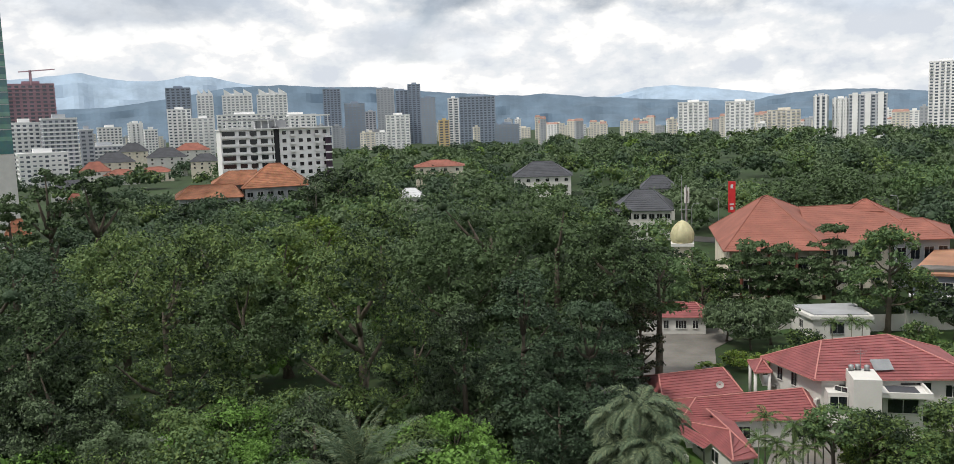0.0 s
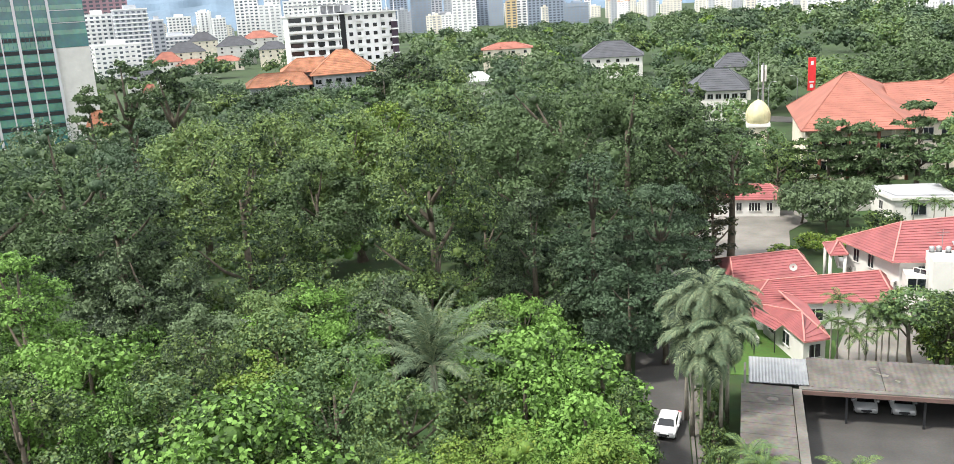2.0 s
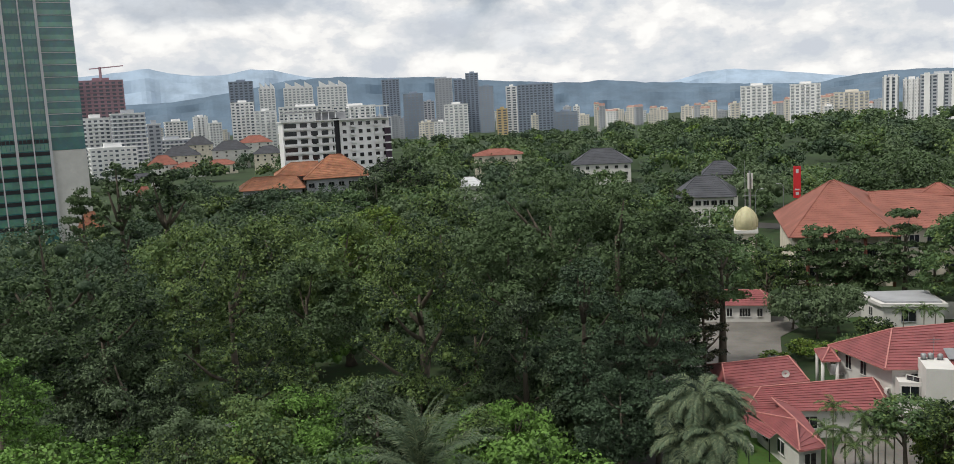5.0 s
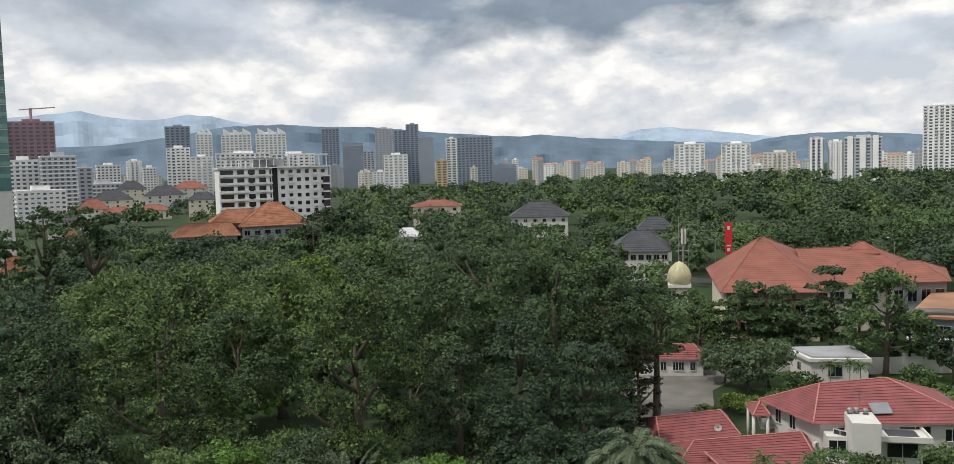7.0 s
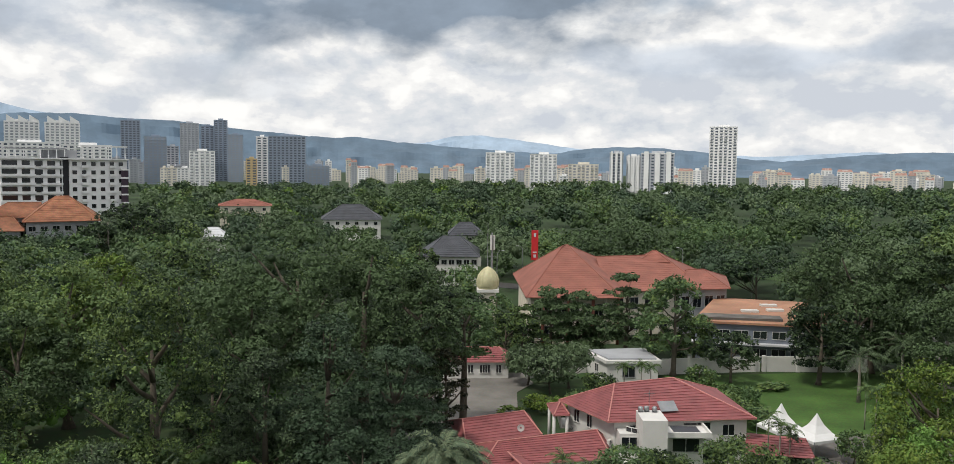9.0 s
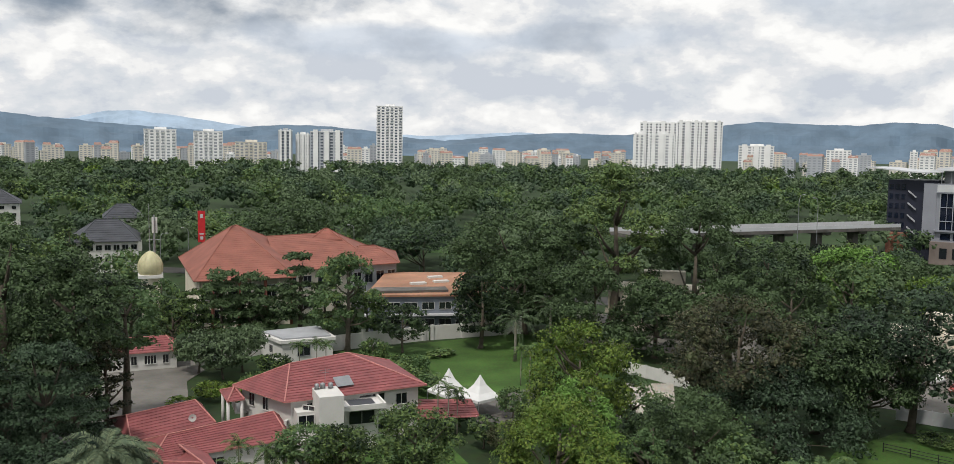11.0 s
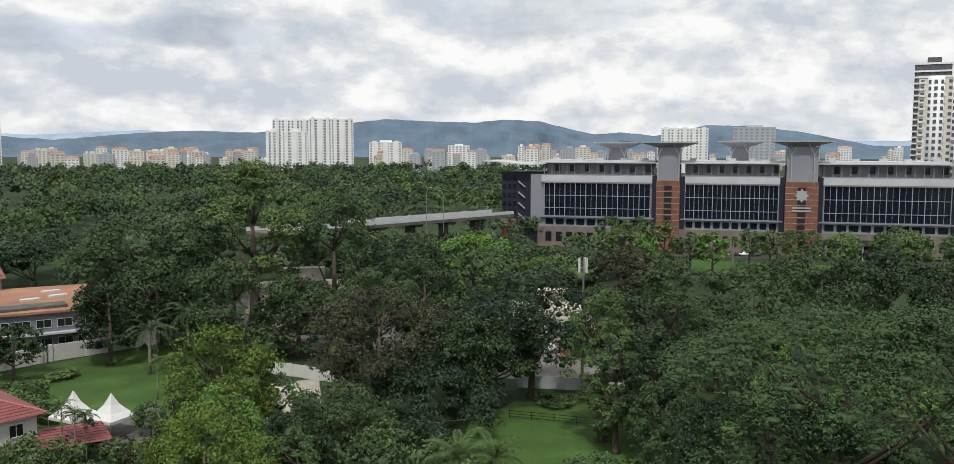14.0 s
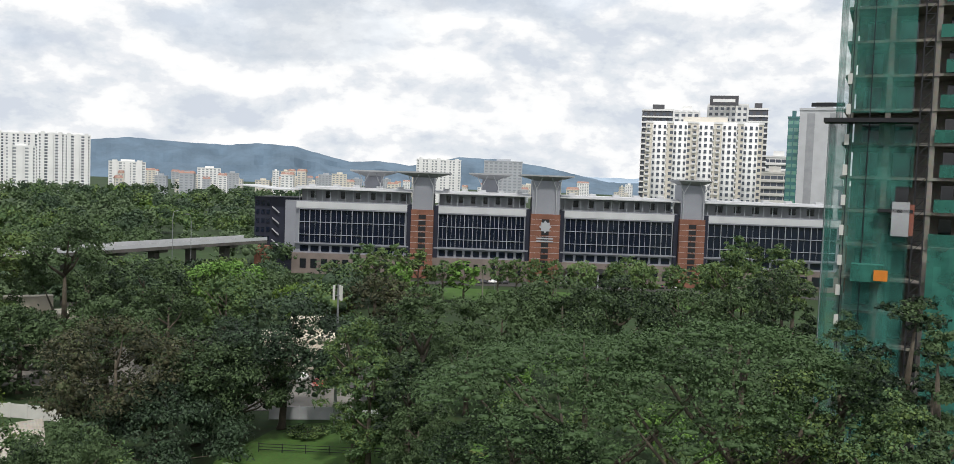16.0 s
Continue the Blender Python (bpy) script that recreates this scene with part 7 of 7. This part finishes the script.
# ---- palms, tents, fences and small things ----
for i, (az, d, z, ln) in enumerate(((-2.1, 68.5, 12.2, 3.4), (-3.6, 70.0, 10.4, 3.2), (-1.3, 66.5, 9.6, 3.2), (-2.6, 66.0, 7.6, 3.0), (-0.9, 70.0, 11.0, 3.0), (-3.2, 67.0, 8.8, 3.0))):
    palm(az, d, z, ln * 1.1, 24, "foxtail palm with drooping feathery fronds beside the lane", 2.1, 70, 0.85, 0.14, seed=i + 2, group="palms beside the lane")
palm(-21.2, 64, 8.2, 7.2, 32, "large oil palm with long arching fronds", 1.0, 54, 1.05, 0.35, seed=3, up=1.75)
palm(-44.0, 46, 8.5, 5.0, 18, "oil palm with arching fronds among the bushes", 1.6, 40, 0.85, 0.3, seed=9, up=1.3)
palm(1.6, 57, 3.4, 2.6, 14, "low bushy palm beside the car shed", 1.5, 30, 0.6, 0.12, seed=4, leaf="mid")
palm(0.6, 59, 3.0, 2.4, 14, "low bushy palm beside the car shed", 1.5, 30, 0.6, 0.12, seed=14, leaf="mid")
palm(7.2, 56.5, 3.6, 2.6, 16, "bushy palm in the car court", 1.4, 34, 0.6, 0.12, seed=5, leaf="mid")
palm(8.6, 57, 2.9, 2.2, 14, "bushy palm in the car court", 1.4, 30, 0.55, 0.12, seed=15, leaf="mid")
for i, (az, d, z) in enumerate(((5.9, 84, 6.6), (5.5, 82.5, 5.0), (6.6, 83, 4.6), (7.6, 84, 6.0), (8.2, 84.5, 5.2), (8.9, 83.5, 5.6), (8.5, 82.8, 4.4), (9.4, 84.5, 5.0), (7.2, 82.2, 3.8), (18.9, 104, 7.0), (19.6, 103, 6.2), (20.2, 104, 5.6), (24.4, 128, 5.5), (25.0, 127, 5.8), (10.9, 139.5, 3.9), (11.5, 139.3, 3.6), (9.8, 140, 3.4))):
    palm(az, d, z, 1.9, 11, "slender areca palm in the garden", 1.6, 24, 0.5, 0.07, seed=i + 20, leaf="mid", group="garden palms")
palm(43.6, 83, 5.0, 4.4, 24, "large cycad palm with broad feathered leaves on the lawn", 1.5, 46, 0.75, 0.3, seed=31, up=1.35, leaf="mid", name="cycad")
palm(46.0, 84, 4.6, 4.2, 22, "large cycad palm with broad feathered leaves on the lawn", 1.5, 46, 0.75, 0.3, seed=32, up=1.35, leaf="mid", name="cycad")
for i, (az, d, z) in enumerate(((26.3, 148, 8.5), (28.6, 150, 9.5), (24.0, 143, 7))):
    palm(az, d, z, 5.2, 16, "grey-green palm with ragged fronds before the wall", 1.7, 34, 0.8, 0.22, seed=i + 40, up=1.1, leaf="grey")
for i, (az, d, z) in enumerate(((55.2, 250, 12), (61.2, 262, 9), (66.0, 275, 8), (70.2, 280, 8.5), (73.0, 282, 8), (74.0, 282, 8))):
    palm(az, d, z, 3.4, 12, "palm on the hospital lawn", 1.7, 18, 0.9, 0.2, seed=i + 50, leaf="mid", group="lawn palms")
palm(-30.6, 150, 14, 4.0, 14, "coconut palm before the orange-roofed school", 1.7, 20, 0.9, 0.2, seed=60)
palm(-22.9, 300, 16, 5.0, 14, "coconut palm before the orange-roofed school", 1.7, 18, 1.2, 0.25, seed=61)

# tents with peaked white canopies
M_CANVAS = material("white_canvas", (0.66, 0.66, 0.66), 0.7, var=0.06, scale=0.8, fine=6, bump=0.05)


def tent(az, d, r, z0, z1, label):
    x, y = P(az, d)
    t = thing("marquee_tent", label, "tent", pose(x, y, 0, 0, 0, 20), "marquee tents")
    s = Shape()
    prof = [(1.0, z0), (0.62, z0 + (z1 - z0) * 0.22), (0.3, z0 + (z1 - z0) * 0.52), (0.1, z0 + (z1 - z0) * 0.85), (0.02, z1)]
    pts = [[(r * k * math.cos(2 * math.pi * (i + 0.5) / 4) * 1.414, r * k * math.sin(2 * math.pi * (i + 0.5) / 4) * 1.414, z) for i in range(4)] for k, z in prof]
    for a, b in zip(pts, pts[1:]):
        for i in range(4):
            s.quad(a[i], a[(i + 1) % 4], b[(i + 1) % 4], b[i])
    part("canopy", s, M_CANVAS, t, smooth=False)
    for i in range(4):
        px, py, _ = pts[0][i]
        part("pole", Shape().tube([(px, py, 0.05), (px, py, z0)], 0.05, 6), M_METAL, t)
        qx, qy, _ = pts[0][(i + 1) % 4]
        part("valance", Shape().quad((px, py, z0 - 0.35), (qx, qy, z0 - 0.35), (qx, qy, z0), (px, py, z0)), M_CANVAS, t)
    return t


tent(19.6, 116, 2.05, 2.5, 5.5, "white peaked marquee tent on the court")
tent(21.7, 114, 2.1, 2.4, 5.2, "white peaked marquee tent on the court")
verandah = thing("garden_roof", "low red tiled roof over a garden verandah", "roof")
s = Shape()
courses(s, (31, 98.0, 2.6), (38.5, 96.5, 2.6), (39, 101.0, 3.6), (32, 103, 3.6), 8)
part("roof", s, M_TILE_RED, verandah)
for x, y in ((31.3, 98.3), (38.2, 96.9), (38.8, 100.6), (32.2, 102.5)):
    part("post", Shape().tube([(x, y, 0), (x, y, 2.7)], 0.08, 6), M_WHITE, verandah)

# low shed with pale sheet roof
ls = thing("low_shed", "low shed with pale weathered sheet roof", "shed")
c = [P(31.0, 105), P(34.6, 108), P(34.4, 119), P(30.4, 117)]
part("wall", Shape().prism(inset(c, 1.0), 0, 2.8), M_CONC, ls)
A, B, C, D = (Vector((*p, z)) for p, z in zip(c, (2.8, 2.8, 3.9, 3.9)))
s = Shape()
for i in range(22):
    k0, k1 = i / 22, (i + 1) / 22
    km = (k0 + k1) / 2
    up = Vector((0, 0, 0.05))
    s.quad(A.lerp(B, k0), A.lerp(B, km) + up, D.lerp(C, km) + up, D.lerp(C, k0)).quad(A.lerp(B, km) + up, A.lerp(B, k1), D.lerp(C, k1), D.lerp(C, km) + up)
part("roof", s, material("pale_roof_sheet", (0.42, 0.39, 0.34), 0.8, var=0.25, scale=0.3, fine=3, bump=0.1), ls)


def run_fence(label, pts, h, mat, step, post_w, solid=True, name="fence"):
    t = thing(name, label, "fence")
    for a, b in zip(pts, pts[1:]):
        d = Vector(b) - Vector(a)
        m = Matrix.Translation((*a, 0)) @ pose(0, 0, 0, 0, 0, math.degrees(math.atan2(d.y, d.x)))
        n = max(1, int(d.length / step))
        w = d.length / n
        for i in range(n):
            if solid:
                part("panel", Shape().box(i * w + 0.02, (i + 1) * w - 0.02, -0.04, 0.04, 0.05, h, m), mat, t)
            part("post", Shape().box(i * w - post_w / 2, i * w + post_w / 2, -0.09, 0.09, 0, h + 0.12, m), mat, t)
        if not solid:
            for z in (h * 0.3, h * 0.6, h * 0.95):
                part("rail", Shape().box(0, d.length, -0.03, 0.03, z, z + 0.06, m), mat, t)
    return t


run_fence("pale corrugated hoarding fence", [P(47.6, 127), P(54.6, 126)], 1.9, M_LIGHTGREY, 1.4, 0.1)
run_fence("white scalloped garden wall", [P(30.8, 139), P(32.6, 136), P(35.4, 131)], 2.0, M_WHITE, 2.2, 0.35)
run_fence("low dark rail fence across the lawn", [P(47.0, 112), P(51.5, 110), P(56.0, 109)], 1.1, M_DARKMETAL, 2.5, 0.08, False)
run_fence("steel guard rail beside the road", [P(56.2, 122), P(55.0, 150)], 0.9, M_METAL, 3, 0.1, False)
for az, d, rot, col, lab in ((54.9, 138, 40, (0.05, 0.05, 0.06), "dark car on the road behind the trees"), (49.5, 150, 10, (0.7, 0.7, 0.7), "white car parked in the yard"), (50.8, 146, 20, (0.45, 0.06, 0.05), "red car parked in the yard"), (36.0, 165, 0, (0.7, 0.7, 0.7), "white car in the car park"), (37.2, 164, 5, (0.2, 0.2, 0.22), "grey car in the car park"), (34.3, 168, 5, (0.6, 0.6, 0.6), "white car in the car park")):
    x, y = P(az, d)
    car(lab, pose(x, y, 0.08, 0, 0, rot), col)
block("low_building", "low cream building behind the trees", "building", 47.0, 52.6, 158, -10.6, M_CREAM, M_GLASS, 3.2, 3.0, 0.4, "grid")
block("low_building", "low cream building behind the trees", "building", 30.0, 37.0, 172, -9.0, M_CREAM, M_GLASS, 3.2, 3.0, 0.3, "slabs")

ant = thing("telecom_pole", "telecom pole with white panel antennas above the trees", "mast")
x, y = P(51.8, 120)
part("pole", Shape().tube([(x, y, 0), (x, y, 20.4)], [0.25, 0.12], 8), M_METAL, ant)
for i in range(3):
    a = 2.1 * i + 0.4
    part("panel_antenna", Shape().box(x + 0.6 * math.cos(a) - 0.14, x + 0.6 * math.cos(a) + 0.14, y + 0.6 * math.sin(a) - 0.1, y + 0.6 * math.sin(a) + 0.1, 18.3, 20.3), M_WHITE, ant)
part("bracket", Shape().tube([(x - 0.7, y, 18.9), (x + 0.7, y, 18.9)], 0.04, 5).tube([(x, y - 0.7, 18.9), (x, y + 0.7, 18.9)], 0.04, 5), M_METAL, ant)

# building roof seen among the near trees, and a green sports screen
lb = thing("low_building", "white low building half hidden by trees", "building", facing(-31.0, 90))
part("wall", Shape().box(-4.5, 4.5, 0, 4, 0, 3.4), M_WHITE, lb)
part("roof", Shape().box(-5, 5, -0.5, 4.5, 3.4, 3.7), M_LIGHTGREY, lb)
scr = thing("green_screen", "green sheet screen beside the trees", "screen", facing(-44.0, 138))
part("sheet", Shape().box(-5, 6, -0.05, 0.05, 0.1, 2.6), M_NET2, scr)
for x in (-5, -1.5, 2, 5.9):
    part("post", Shape().tube([(x, 0.1, 0), (x, 0.1, 2.8)], 0.05, 5), M_METAL, scr)

# ---- woods ----
def woods(name, spots, leaf, size, label, seed, most=760):
    """Many crowns as one mass of leaf sprays over rounded boughs."""
    rng = np.random.default_rng(seed)
    lv, ev, ef, off = [], [], [], 0
    iv, fi = ICO1
    for x, y, top, r in spots:
        K = 15
        u = rng.normal(0, 1, (K, 3))
        u /= np.linalg.norm(u, axis=1)[:, None]
        u[:, 2] = np.abs(u[:, 2])
        ch = min(top * 0.85, r * rng.uniform(1.5, 2.3))
        c = np.array([x, y, top - ch * 0.62]) + u * np.array([r * 0.66, r * 0.66, ch * 0.42])
        rr = r * rng.uniform(0.22, 0.44, K)
        sz = max(size, 0.0028 * math.hypot(x, y))
        per = int(min(most, 6.0 * r * r / (sz * sz)))
        w = rng.choice(K, per, p=rr ** 2 / (rr ** 2).sum())
        q = rng.normal(0, 1, (per, 3))
        q[:, 2] = np.where(q[:, 2] < -0.2, -q[:, 2], q[:, 2])
        q /= np.linalg.norm(q, axis=1)[:, None]
        pos = c[w] + q * (rr[w] * rng.uniform(0.86, 1.18, per))[:, None]
        lv.append(leaf_cards(rng, pos, q * 0.72 + np.array([0, 0, 0.28]), sz, 0.3, 0.42))
        for p, s_ in zip(c, rr):
            ev.append(p + iv * s_ * 0.42 * rng.uniform(0.9, 1.1, (len(iv), 1)))
            ef.append(fi + off)
            off += len(iv)
    me = leaf_mesh(name, np.concatenate(lv), LEAF[leaf], (np.concatenate(ev), np.concatenate(ef)))
    return part(name, me, None, label=label, kind="stuff")


CLEAR = [(-3.8, 0.6, 235, 285), (2, 17, 150, 226), (-11, -5.5, 385, 450), (-31.8, -23, 308, 362), (-29, -21.4, 375, 425), (-18.2, -15.4, 315, 350), (14, 22, 295, 325), (13, 25, 150, 205), (-0.5, 2.2, 140, 240), (3.2, 4.4, 226, 270), (48.5, 100, 205, 420), (36, 48.5, 236, 305), (28, 43, 150, 195), (-48, -38, 230, 350), (-3, 0.5, 290, 330), (17, 20, 205, 245)]
rng = random.Random(3)
groups = {"deep": [], "mid": [], "grey": [], "lime": [], "dusk": [], "fresh": []}
tries = 0
while sum(len(v) for v in groups.values()) < 1350 and tries < 30000:
    tries += 1
    az = rng.uniform(-50, 52)
    d = 175 + 900 * rng.random() ** 1.25
    if any(a <= az <= b and p <= d <= q for a, b, p, q in CLEAR):
        continue
    if az < -20 and d > 420 and rng.random() < 0.72:
        continue
    if d < 200 and -8 < az < 45:
        continue
    r = rng.choice((rng.uniform(4.0, 6.5), rng.uniform(6.5, 10.5))) * (1.0 if d < 450 else 1.25)
    top = rng.uniform(9.5, 16.5) + (3 if d > 350 and az > -8 else 0) + (3 if d > 550 and az > -8 else 0)
    if az < -20 and d > 350:
        top = min(top, 11)
    # keep the roofs behind the woods in sight
    for a0, a1, far, fall in ((-4.2, 0.8, 250, 0.112), (-10.6, -6.0, 400, 0.069), (-18, -15.4, 325, 0.080), (-31.8, -23.0, 315, 0.067), (-28.8, -21.4, 385, 0.050)):
        if a0 < az < a1 and d < far:
            top = min(top, 35 - d * fall)
    x, y = P(az, d)
    leaf = rng.choices(("deep", "mid", "grey", "lime", "dusk", "fresh"), (0.34, 0.13, 0.16, 0.005, 0.315, 0.05))[0]
    groups[leaf].append((x, y, top, r))
for i, (leaf, spots) in enumerate(groups.items()):
    woods("woods", spots, leaf, 0.62, "dense tropical woods with rounded %s crowns" % {"deep": "dark green", "mid": "green", "grey": "grey-green", "lime": "yellow-green", "dusk": "dusky green", "fresh": "fresh green"}[leaf], 40 + i)
# undergrowth that fills the floor of the near grove
rng = random.Random(8)
for leaf, n in (("deep", 110), ("mid", 120), ("bright", 40)):
    spots = []
    while len(spots) < n:
        az, d = rng.uniform(-50, 92), rng.uniform(38, 150)
        x, y = P(az, d)
        if -9.5 < az < 25 and d > 20 or (24 < az < 42 and d > 98) or (41 < az < 59 and 86 < d) or (az > -12 and az < 26):
            continue
        if -14 < x < 3 and y < 120:
            continue
        spots.append((x, y, rng.uniform(3.0, 7.5) if d < 110 else rng.uniform(6, 10), rng.uniform(2.5, 4.5)))
    woods("undergrowth", spots, leaf, 0.36, "tangled undergrowth below the trees", 60 + n, 420)

# hedge along the kerb under the palms
for i in range(9):
    d = 56 + i * 2.4
    tree("mound", "mid", math.degrees(math.atan2(-1.15 - (d - 56) * 0.085, d)), d, 1.7 + 0.5 * (i % 3), 1.1, "clipped green hedge bush beside the kerb", name="bush", category="bush", group="hedge beside the lane")
